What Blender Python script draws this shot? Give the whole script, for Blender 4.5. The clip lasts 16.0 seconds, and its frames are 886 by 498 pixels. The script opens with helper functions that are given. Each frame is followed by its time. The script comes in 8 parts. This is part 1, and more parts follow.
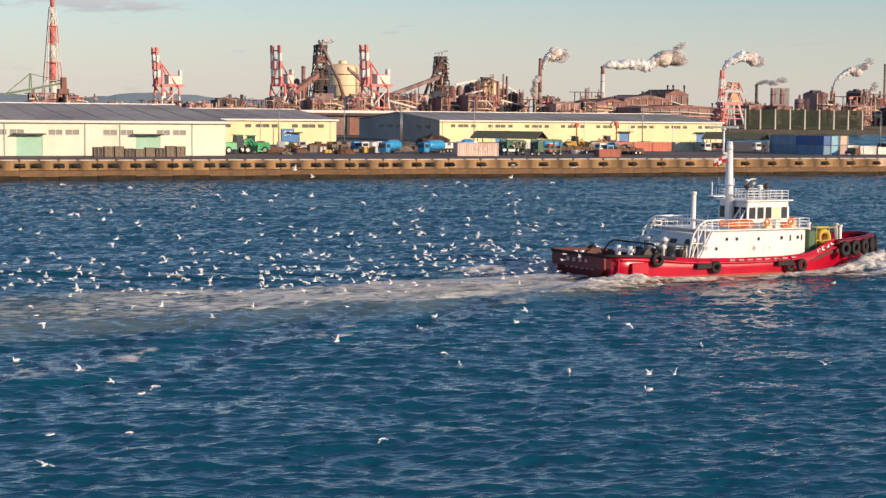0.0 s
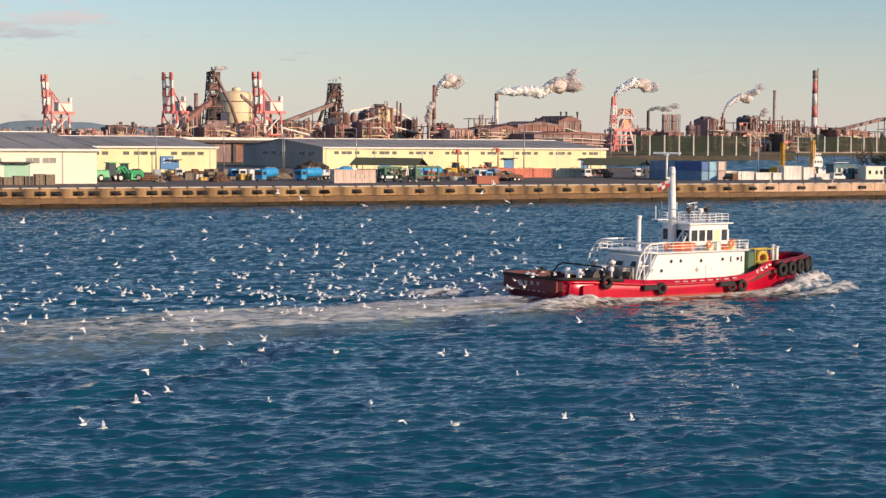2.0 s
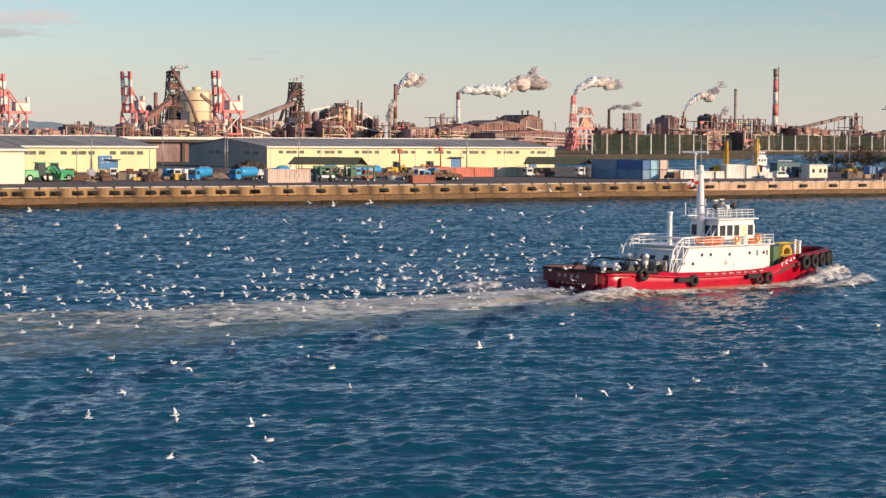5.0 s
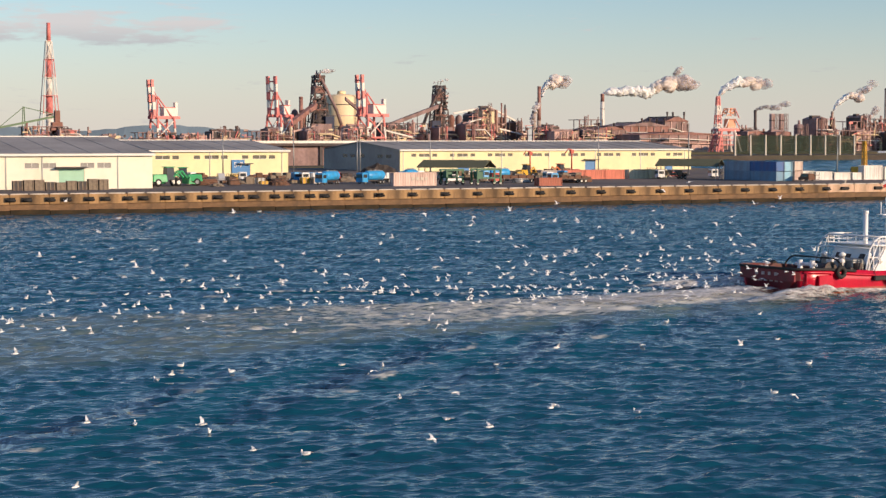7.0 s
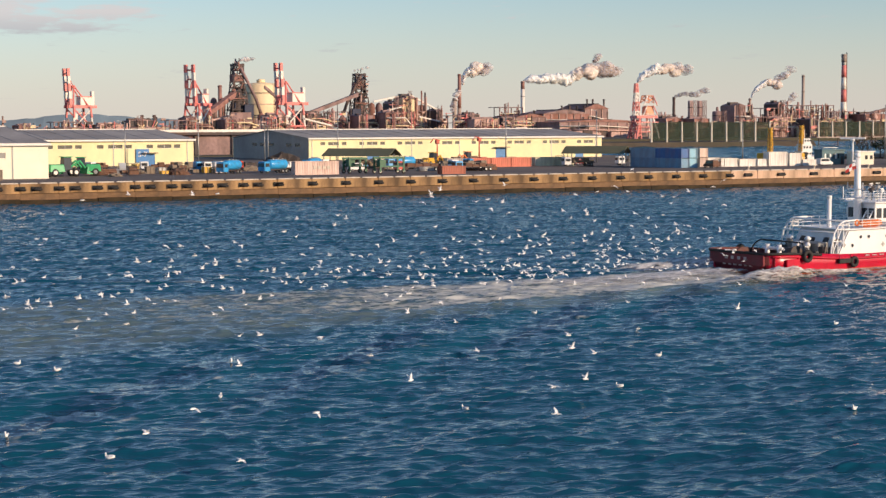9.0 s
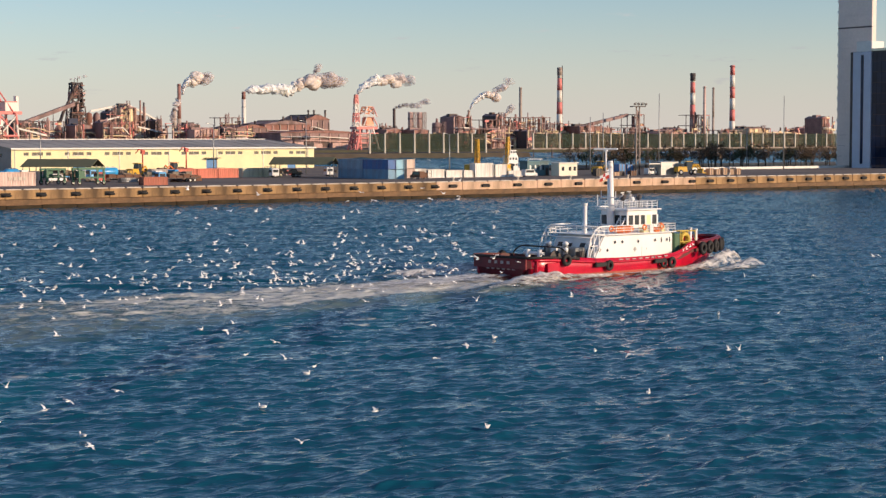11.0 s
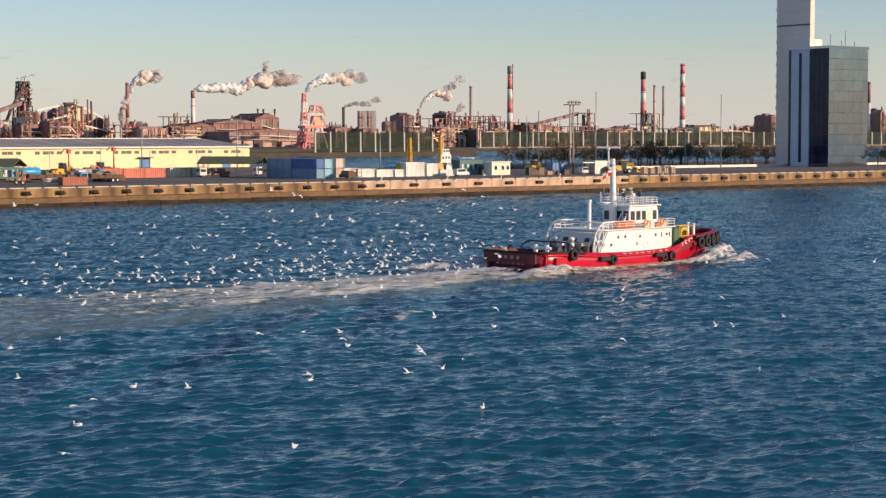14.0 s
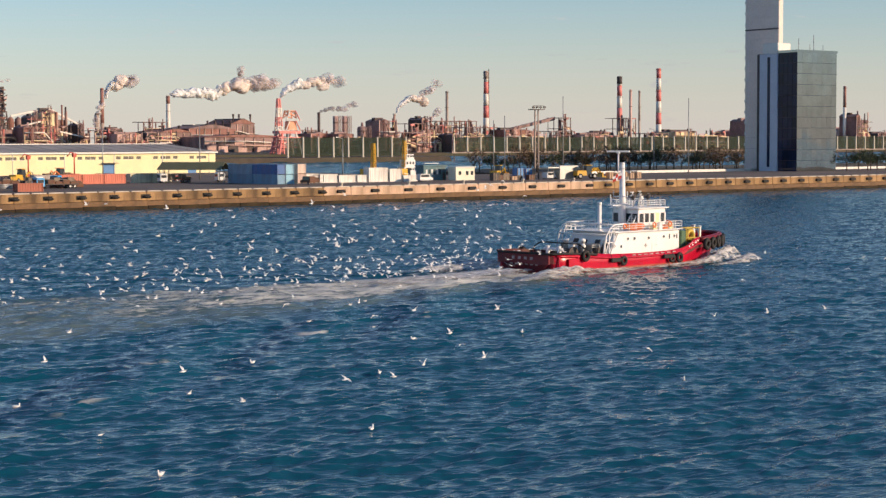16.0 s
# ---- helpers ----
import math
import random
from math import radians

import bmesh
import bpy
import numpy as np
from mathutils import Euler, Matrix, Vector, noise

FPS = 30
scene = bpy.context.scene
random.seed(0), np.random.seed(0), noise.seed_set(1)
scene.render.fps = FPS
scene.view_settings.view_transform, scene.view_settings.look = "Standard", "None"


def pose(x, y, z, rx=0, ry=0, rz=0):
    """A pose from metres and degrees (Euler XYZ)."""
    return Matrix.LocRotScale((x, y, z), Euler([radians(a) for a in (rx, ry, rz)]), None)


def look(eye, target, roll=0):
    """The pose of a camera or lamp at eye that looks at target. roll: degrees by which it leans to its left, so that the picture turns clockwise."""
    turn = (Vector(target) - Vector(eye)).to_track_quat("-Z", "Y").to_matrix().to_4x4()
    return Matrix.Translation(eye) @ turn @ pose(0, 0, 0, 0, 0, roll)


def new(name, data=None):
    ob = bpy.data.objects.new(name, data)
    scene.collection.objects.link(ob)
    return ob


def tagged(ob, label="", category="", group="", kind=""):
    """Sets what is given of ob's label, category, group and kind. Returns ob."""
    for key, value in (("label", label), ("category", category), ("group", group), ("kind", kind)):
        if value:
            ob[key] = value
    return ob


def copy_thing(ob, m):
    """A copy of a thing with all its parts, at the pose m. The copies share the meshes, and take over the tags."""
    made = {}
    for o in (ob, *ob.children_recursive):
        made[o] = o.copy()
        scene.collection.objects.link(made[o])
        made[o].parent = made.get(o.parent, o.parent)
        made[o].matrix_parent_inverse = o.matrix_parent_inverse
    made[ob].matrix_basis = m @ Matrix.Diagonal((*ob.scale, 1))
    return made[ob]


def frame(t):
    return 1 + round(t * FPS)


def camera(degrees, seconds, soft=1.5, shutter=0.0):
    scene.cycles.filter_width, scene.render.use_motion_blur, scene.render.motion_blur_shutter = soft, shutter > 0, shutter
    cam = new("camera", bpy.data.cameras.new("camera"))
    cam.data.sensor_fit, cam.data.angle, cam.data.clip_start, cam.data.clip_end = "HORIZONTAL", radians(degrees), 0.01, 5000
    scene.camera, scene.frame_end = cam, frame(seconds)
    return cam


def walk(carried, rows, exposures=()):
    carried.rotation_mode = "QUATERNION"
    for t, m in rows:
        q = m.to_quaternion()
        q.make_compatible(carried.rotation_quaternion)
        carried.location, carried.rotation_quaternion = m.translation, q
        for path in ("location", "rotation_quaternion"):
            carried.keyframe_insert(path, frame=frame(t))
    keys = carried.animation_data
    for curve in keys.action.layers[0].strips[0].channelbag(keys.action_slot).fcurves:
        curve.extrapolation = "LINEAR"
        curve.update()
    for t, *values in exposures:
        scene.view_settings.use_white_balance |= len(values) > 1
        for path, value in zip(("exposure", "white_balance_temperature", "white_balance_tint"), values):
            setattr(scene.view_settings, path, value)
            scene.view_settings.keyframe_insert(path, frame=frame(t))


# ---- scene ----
cam = camera(27.92, 16.0, 1.4)
PATH = [  # seconds, heading, tilt, lean
    (0, 24.899, 4.437, -0.589),
    (0.5, 25.196, 4.222, -0.560),
    (1, 27.250, 3.675, -0.459),
    (1.5, 27.658, 3.617, -0.443),
    (2, 28.129, 3.549, -0.442),
    (2.5, 28.357, 3.594, -0.385),
    (3, 28.652, 3.588, -0.412),
    (3.5, 28.879, 3.597, -0.403),
    (4, 29.131, 3.565, -0.370),
    (4.2, 29.238, 3.574, -0.351),
    (6.3, 27.695, 3.528, -0.312),
    (6.5, 26.423, 3.473, -0.182),
    (7, 24.379, 3.501, 0.011),
    (7.5, 21.847, 3.609, 0.249),
    (8, 21.527, 3.613, 0.272),
    (8.5, 22.058, 3.687, 0.392),
    (9, 26.770, 3.890, 0.257),
    (9.5, 30.271, 3.909, 0.166),
    (10, 33.268, 3.673, 0.119),
    (12.3, 36.222, 3.514, 0.117),
    (12.5, 36.328, 3.509, 0.166),
    (13, 36.569, 3.617, 0.147),
    (13.5, 36.743, 3.683, 0.105),
    (14, 36.967, 3.608, 0.120),
    (14.5, 37.173, 3.593, 0.164),
    (15, 37.349, 3.520, 0.178),
    (15.5, 37.474, 3.517, 0.164),
    (16, 37.602, 3.448, 0.215),
]
walk(cam, [(t, pose(3.088 * t, 0.251 * t, 15, 90 - tilt, 0, -turn) @ pose(0, 0, 0, 0, 0, -lean)) for t, turn, tilt, lean in PATH],
     [(0, 0.0, 6650, 18), (16, 0.0, 6650, 18)])

# ---- light ----
SUN_AZIMUTH, SUN_HEIGHT = 146.0, 15.0   # degrees, clockwise from +y, and above the horizon
world = bpy.data.worlds.new("sky")
scene.world = world
world.use_nodes = True
sky = world.node_tree.nodes.new("ShaderNodeTexSky")
sky.sky_type, sky.sun_disc = "NISHITA", False
sky.sun_elevation, sky.sun_rotation = radians(SUN_HEIGHT), radians(SUN_AZIMUTH)
sky.air_density, sky.dust_density, sky.ozone_density = 1.0, 0.05, 3.5
wn, wl = world.node_tree.nodes, world.node_tree.links.new
# winter haze: the same pinkish grey all round the horizon, gone a few degrees up
hz_at, hz_split, hz_up, hz_mix = wn.new("ShaderNodeTexCoord"), wn.new("ShaderNodeSeparateXYZ"), wn.new("ShaderNodeMapRange"), wn.new("ShaderNodeMix")
hz_up.interpolation_type, hz_mix.data_type = "SMOOTHSTEP", "RGBA"
wl(hz_at.outputs["Generated"], hz_split.inputs[0])
wl(hz_split.outputs["Z"], hz_up.inputs["Value"])
hz_up.inputs["From Min"].default_value, hz_up.inputs["From Max"].default_value = -0.02, 0.085
hz_up.inputs["To Min"].default_value, hz_up.inputs["To Max"].default_value = 0.85, 0.0
wl(hz_up.outputs[0], hz_mix.inputs["Factor"])
wl(sky.outputs[0], hz_mix.inputs["A"])
hz_mix.inputs["B"].default_value = (4.7, 4.62, 4.45, 1)


def sky_math(op, a, b):
    k = wn.new("ShaderNodeMath")
    k.operation = op
    for i, v in enumerate((a, b)):
        if isinstance(v, (int, float)):
            k.inputs[i].default_value = v
        else:
            wl(v, k.inputs[i])
    return k.outputs[0]


def sky_ramp(v, a, b, lo=0.0, hi=1.0):
    k = wn.new("ShaderNodeMapRange")
    k.interpolation_type = "SMOOTHSTEP"
    wl(v, k.inputs["Value"])
    for i, q in zip((1, 2, 3, 4), (a, b, lo, hi)):
        k.inputs[i].default_value = q
    return k.outputs[0]


# clouds: one flat pink-grey bank low in the north, torn streaks beside it
cl_map, cl_noise, cl_fine = wn.new("ShaderNodeMapping"), wn.new("ShaderNodeTexNoise"), wn.new("ShaderNodeTexNoise")
cl_map.inputs["Scale"].default_value = (26, 26, 150)
wl(hz_at.outputs["Generated"], cl_map.inputs["Vector"])
for k, s in ((cl_noise, 1.0), (cl_fine, 3.1)):
    k.inputs["Scale"].default_value, k.inputs["Detail"].default_value, k.inputs["Roughness"].default_value = s, 6, 0.58
    wl(cl_map.outputs[0], k.inputs["Vector"])
cl_east = sky_math("ARCTAN2", hz_split.outputs["X"], hz_split.outputs["Y"])
cl_up = hz_split.outputs["Z"]
bank = sky_math("MULTIPLY", sky_math("MULTIPLY", sky_ramp(cl_up, 0.046, 0.055), sky_ramp(cl_up, 0.066, 0.082, 1.0, 0.0)),
                sky_math("MULTIPLY", sky_ramp(cl_east, 0.02, 0.09), sky_ramp(cl_east, 0.26, 0.34, 1.0, 0.0)))
cl_field = sky_math("ADD", sky_math("MULTIPLY", cl_noise.outputs["Fac"], 0.7), sky_math("MULTIPLY", cl_fine.outputs["Fac"], 0.3))
cl_dense = sky_math("MULTIPLY", sky_ramp(sky_math("ADD", cl_field, sky_math("MULTIPLY", bank, 0.20)), 0.585, 0.76), 0.70)
cl_tone, cl_mix = wn.new("ShaderNodeMix"), wn.new("ShaderNodeMix")
cl_tone.data_type = cl_mix.data_type = "RGBA"
wl(sky_math("ADD", sky_ramp(cl_up, 0.049, 0.068), sky_math("MULTIPLY", cl_fine.outputs["Fac"], 0.2)), cl_tone.inputs["Factor"])
cl_tone.inputs["A"].default_value, cl_tone.inputs["B"].default_value = (3.1, 3.2, 3.5, 1), (5.3, 4.8, 4.6, 1)
wl(cl_dense, cl_mix.inputs["Factor"])
wl(hz_mix.outputs["Result"], cl_mix.inputs["A"])
wl(cl_tone.outputs["Result"], cl_mix.inputs["B"])
wl(cl_mix.outputs["Result"], wn["Background"].inputs[0])
wn["Background"].inputs[1].default_value = 0.130
lamp = bpy.data.lights.new("sun", "SUN")
lamp.energy, lamp.angle, lamp.color = 4.7, radians(0.6), (1.0, 0.79, 0.54)
to_sun = Vector((math.sin(radians(SUN_AZIMUTH)) * math.cos(radians(SUN_HEIGHT)),
                 math.cos(radians(SUN_AZIMUTH)) * math.cos(radians(SUN_HEIGHT)), math.sin(radians(SUN_HEIGHT))))
new("sun", lamp).matrix_world = look(to_sun * 300, (0, 0, 0))
scene.view_settings.exposure = 0.0

# ---- materials ----


def mat(name, rgb, rough=0.65, metal=0.0, vary=0.18, scale=0.6, bump=0.0, dirt=None, spread=0.0, spec=0.5, streak=False):
    """A painted or bare surface: two scales of colour noise, stains of the colour dirt = (rgb, amount, scale), fine relief."""
    m = bpy.data.materials.new(name)
    m.use_nodes = True
    nt = m.node_tree
    n, link = nt.nodes, nt.links.new
    b = n["Principled BSDF"]
    b.inputs["Roughness"].default_value, b.inputs["Metallic"].default_value = rough, metal
    b.inputs["Specular IOR Level"].default_value = spec
    tc = n.new("ShaderNodeTexCoord")
    src = tc.outputs["Object"]
    big, fine = n.new("ShaderNodeTexNoise"), n.new("ShaderNodeTexNoise")
    big.inputs["Scale"].default_value, fine.inputs["Scale"].default_value = scale, scale * 9
    big.inputs["Detail"].default_value, fine.inputs["Detail"].default_value = 3, 4
    for k in (big, fine):
        link(src, k.inputs["Vector"])
    add = n.new("ShaderNodeMath")
    add.operation = "MULTIPLY_ADD"
    link(fine.outputs["Fac"], add.inputs[0])
    add.inputs[1].default_value = 0.5
    half = n.new("ShaderNodeMath")
    half.operation = "MULTIPLY"
    link(big.outputs["Fac"], half.inputs[0])
    half.inputs[1].default_value = 0.5
    link(half.outputs[0], add.inputs[2])
    ramp = n.new("ShaderNodeValToRGB")
    lo, hi = [max(0.0, c * (1 - vary)) for c in rgb], [min(1.0, c * (1 + vary)) for c in rgb]
    ramp.color_ramp.elements[0].position, ramp.color_ramp.elements[1].position = 0.32, 0.68
    ramp.color_ramp.elements[0].color, ramp.color_ramp.elements[1].color = (*lo, 1), (*hi, 1)
    link(add.outputs[0], ramp.inputs["Fac"])
    out = ramp.outputs["Color"]
    if dirt:
        drgb, amount, dscale = dirt
        dn = n.new("ShaderNodeTexNoise")
        dn.inputs["Scale"].default_value, dn.inputs["Detail"].default_value = dscale, 6
        if streak:
            mp = n.new("ShaderNodeMapping")
            mp.inputs["Scale"].default_value = (1, 1, 0.18)
            link(src, mp.inputs["Vector"])
            link(mp.outputs[0], dn.inputs["Vector"])
        else:
            link(src, dn.inputs["Vector"])
        dr = n.new("ShaderNodeValToRGB")
        dr.color_ramp.elements[0].position, dr.color_ramp.elements[1].position = 0.46, 0.68
        dr.color_ramp.elements[0].color, dr.color_ramp.elements[1].color = (0, 0, 0, 1), (amount, amount, amount, 1)
        link(dn.outputs["Fac"], dr.inputs["Fac"])
        mx = n.new("ShaderNodeMix")
        mx.data_type = "RGBA"
        link(dr.outputs["Color"], mx.inputs["Factor"])
        link(out, mx.inputs["A"])
        mx.inputs["B"].default_value = (*drgb, 1)
        out = mx.outputs["Result"]
    if spread:
        oi, hs, mr = n.new("ShaderNodeObjectInfo"), n.new("ShaderNodeHueSaturation"), n.new("ShaderNodeMapRange")
        link(oi.outputs["Random"], mr.inputs["Value"])
        mr.inputs["To Min"].default_value, mr.inputs["To Max"].default_value = 1 - spread, 1 + spread
        link(mr.outputs[0], hs.inputs["Value"])
        link(out, hs.inputs["Color"])
        out = hs.outputs["Color"]
    link(out, b.inputs["Base Color"])
    if bump:
        bp = n.new("ShaderNodeBump")
        bp.inputs["Strength"].default_value, bp.inputs["Distance"].default_value = 0.6, bump
        link(fine.outputs["Fac"], bp.inputs["Height"])
        link(bp.outputs[0], b.inputs["Normal"])
    return m


RUST = (0.16, 0.065, 0.03)
GRIME = (0.10, 0.085, 0.07)
concrete = mat("quay concrete", (0.37, 0.225, 0.105), 0.9, scale=0.25, vary=0.25, bump=0.05, dirt=((0.11, 0.07, 0.04), 0.9, 0.35), streak=True, spread=0.2)
weed = mat("weed on wet concrete", (0.028, 0.020, 0.010), 0.7, scale=0.6, vary=0.5, bump=0.06, dirt=((0.07, 0.045, 0.02), 0.6, 0.4), spec=0.2)
concrete_pale = mat("pale new concrete", (0.70, 0.475, 0.325), 0.9, scale=0.3, vary=0.15, bump=0.04, dirt=((0.25, 0.17, 0.11), 0.5, 0.5), streak=True)
concrete_wet = mat("tide stained concrete", (0.21, 0.115, 0.052), 0.75, scale=0.3, vary=0.4, bump=0.08, dirt=((0.09, 0.055, 0.03), 0.75, 0.35), spread=0.1)
kerb_paint = mat("kerb concrete", (0.62, 0.55, 0.46), 0.85, scale=0.8, vary=0.2)
apron = mat("apron asphalt", (0.13, 0.105, 0.095), 0.95, scale=0.06, vary=0.25, bump=0.02, dirt=((0.2, 0.15, 0.11), 0.6, 0.03))
soil = mat("works ground", (0.09, 0.07, 0.05), 0.95, scale=0.02, vary=0.35, dirt=((0.05, 0.06, 0.03), 0.7, 0.01))
rubber = mat("black rubber", (0.018, 0.017, 0.017), 0.75, scale=2.0, vary=0.3, bump=0.02)

# ---- mesh helpers ----


def link_mesh(name, bm, material):
    me = bpy.data.meshes.new(name)
    bm.to_mesh(me)
    bm.free()
    for m in (material if isinstance(material, (list, tuple)) else [material]):
        me.materials.append(m)
    return new(name, me)


def part(name, bm, material, parent, label="", smooth=False):
    """Links a bmesh as one mesh object under a thing or a part."""
    ob = link_mesh(name, bm, material)
    if smooth:
        for p in ob.data.polygons:
            p.use_smooth = True
    ob.parent = parent
    return tagged(ob, label)


def thing(name, m, label, category, group="", kind=""):
    """An empty at a thing's base, which its parts hang under."""
    ob = new(name)
    ob.matrix_basis = m
    ob.empty_display_size = 0.5
    return tagged(ob, label, category, group, kind)


def B():
    return bmesh.new()


def quad(bm, pts, mi=0):
    f = bm.faces.new([bm.verts.new(p) for p in pts])
    f.material_index = mi
    return f


def box(bm, x0, x1, y0, y1, z0, z1, mi=0, taper=1.0, m=None, bevel=0.0):
    """A block; taper shrinks its top; bevel cuts its upright and upper edges."""
    cx, cy = (x0 + x1) / 2, (y0 + y1) / 2
    hx, hy = (x1 - x0) / 2, (y1 - y0) / 2
    if bevel:
        b = bevel
        ring = [(-hx + b, -hy), (hx - b, -hy), (hx, -hy + b), (hx, hy - b), (hx - b, hy), (-hx + b, hy), (-hx, hy - b), (-hx, -hy + b)]
        levels = [(z0, 1.0, 0), (z1 - b, taper, 0), (z1, taper, b)]
    else:
        ring = [(-hx, -hy), (hx, -hy), (hx, hy), (-hx, hy)]
        levels = [(z0, 1.0, 0), (z1, taper, 0)]
    rows = []
    for z, k, inset in levels:
        row = []
        for x, y in ring:
            ix = max(0, 1 - inset / hx) if hx else 1
            iy = max(0, 1 - inset / hy) if hy else 1
            p = Vector((cx + x * k * ix, cy + y * k * iy, z))
            row.append(bm.verts.new(m @ p if m else p))
        rows.append(row)
    n = len(ring)
    fs = [bm.faces.new(rows[0][::-1]), bm.faces.new(rows[-1])]
    for a, b2 in zip(rows, rows[1:]):
        for i in range(n):
            fs.append(bm.faces.new((a[i], a[(i + 1) % n], b2[(i + 1) % n], b2[i])))
    for f in fs:
        f.material_index = mi
    return fs


def tube(bm, p, q, r, r2=None, n=8, mi=0, caps=True):
    """A round bar from p to q."""
    p, q = Vector(p), Vector(q)
    r2 = r if r2 is None else r2
    d = (q - p).normalized()
    u = d.orthogonal().normalized()
    w = d.cross(u)
    rows = []
    for c, rr in ((p, r), (q, r2)):
        rows.append([bm.verts.new(c + (u * math.cos(a) + w * math.sin(a)) * rr) for a in [2 * math.pi * i / n for i in range(n)]])
    for i in range(n):
        f = bm.faces.new((rows[0][i], rows[0][(i + 1) % n], rows[1][(i + 1) % n], rows[1][i]))
        f.material_index = mi
        f.smooth = n > 6
    if caps:
        bm.faces.new(rows[0][::-1]).material_index = mi
        bm.faces.new(rows[1]).material_index = mi


def pipe(bm, pts, r, n=6, mi=0):
    """A bent round bar through pts."""
    pts = [Vector(p) for p in pts]
    rows = []
    for i, p in enumerate(pts):
        d = (pts[min(i + 1, len(pts) - 1)] - pts[max(i - 1, 0)]).normalized()
        u = (Vector((0, 0, 1)) if abs(d.z) < 0.8 else Vector((0, 1, 0))).cross(d).normalized()
        w = d.cross(u)
        rows.append([bm.verts.new(p + (u * math.cos(2 * math.pi * k / n) + w * math.sin(2 * math.pi * k / n)) * r) for k in range(n)])
    for a, b in zip(rows, rows[1:]):
        for k in range(n):
            f = bm.faces.new((a[k], a[(k + 1) % n], b[(k + 1) % n], b[k]))
            f.material_index, f.smooth = mi, True
    bm.faces.new(rows[0][::-1]).material_index = mi
    bm.faces.new(rows[-1]).material_index = mi


def lathe(bm, profile, cx=0.0, cy=0.0, n=16, mi=0, m=None, smooth=True):
    """A body of revolution about the upright through (cx, cy): profile = [(radius, z), ...]."""
    rows = []
    for r, z in profile:
        row = []
        for i in range(n):
            a = 2 * math.pi * i / n
            v = Vector((cx + r * math.cos(a), cy + r * math.sin(a), z))
            row.append(bm.verts.new(m @ v if m else v))
        rows.append(row)
    for a, b in zip(rows, rows[1:]):
        for i in range(n):
            f = bm.faces.new((a[i], a[(i + 1) % n], b[(i + 1) % n], b[i]))
            f.material_index = mi
            f.smooth = smooth
    bm.faces.new(rows[0][::-1]).material_index = mi
    bm.faces.new(rows[-1]).material_index = mi


def torus(bm, m, R, r, n=16, k=8, squash=1.0):
    """A tyre: its axis is the z of m."""
    rows = []
    for i in range(n):
        a = 2 * math.pi * i / n
        row = []
        for j in range(k):
            c = 2 * math.pi * j / k
            rad = R + r * math.cos(c)
            row.append(bm.verts.new(m @ Vector((rad * math.cos(a), rad * math.sin(a), r * squash * math.sin(c)))))
        rows.append(row)
    for i in range(n):
        for j in range(k):
            f = bm.faces.new((rows[i][j], rows[(i + 1) % n][j], rows[(i + 1) % n][(j + 1) % k], rows[i][(j + 1) % k]))
            f.smooth = True


def lattice(bm, x0, x1, y0, y1, z0, z1, steps, r, taper=1.0, mi=0):
    """A trussed mast with four legs, rings and diagonals."""
    cx, cy = (x0 + x1) / 2, (y0 + y1) / 2

    def ring(z):
        k = 1 + (taper - 1) * (z - z0) / (z1 - z0)
        hx, hy = (x1 - x0) / 2 * k, (y1 - y0) / 2 * k
        return [Vector((cx - hx, cy - hy, z)), Vector((cx + hx, cy - hy, z)), Vector((cx + hx, cy + hy, z)), Vector((cx - hx, cy + hy, z))]
    prev = ring(z0)
    for s in range(1, steps + 1):
        cur = ring(z0 + (z1 - z0) * s / steps)
        for i in range(4):
            tube(bm, prev[i], cur[i], r, n=4, mi=mi, caps=False)
            tube(bm, cur[i], cur[(i + 1) % 4], r * 0.7, n=4, mi=mi, caps=False)
            tube(bm, prev[i], cur[(i + 1) % 4], r * 0.6, n=4, mi=mi, caps=False)
        prev = cur

# ---- the setting: sea, quay, land, hills ----
QUAY_Y, DECK = 363.6, 4.05


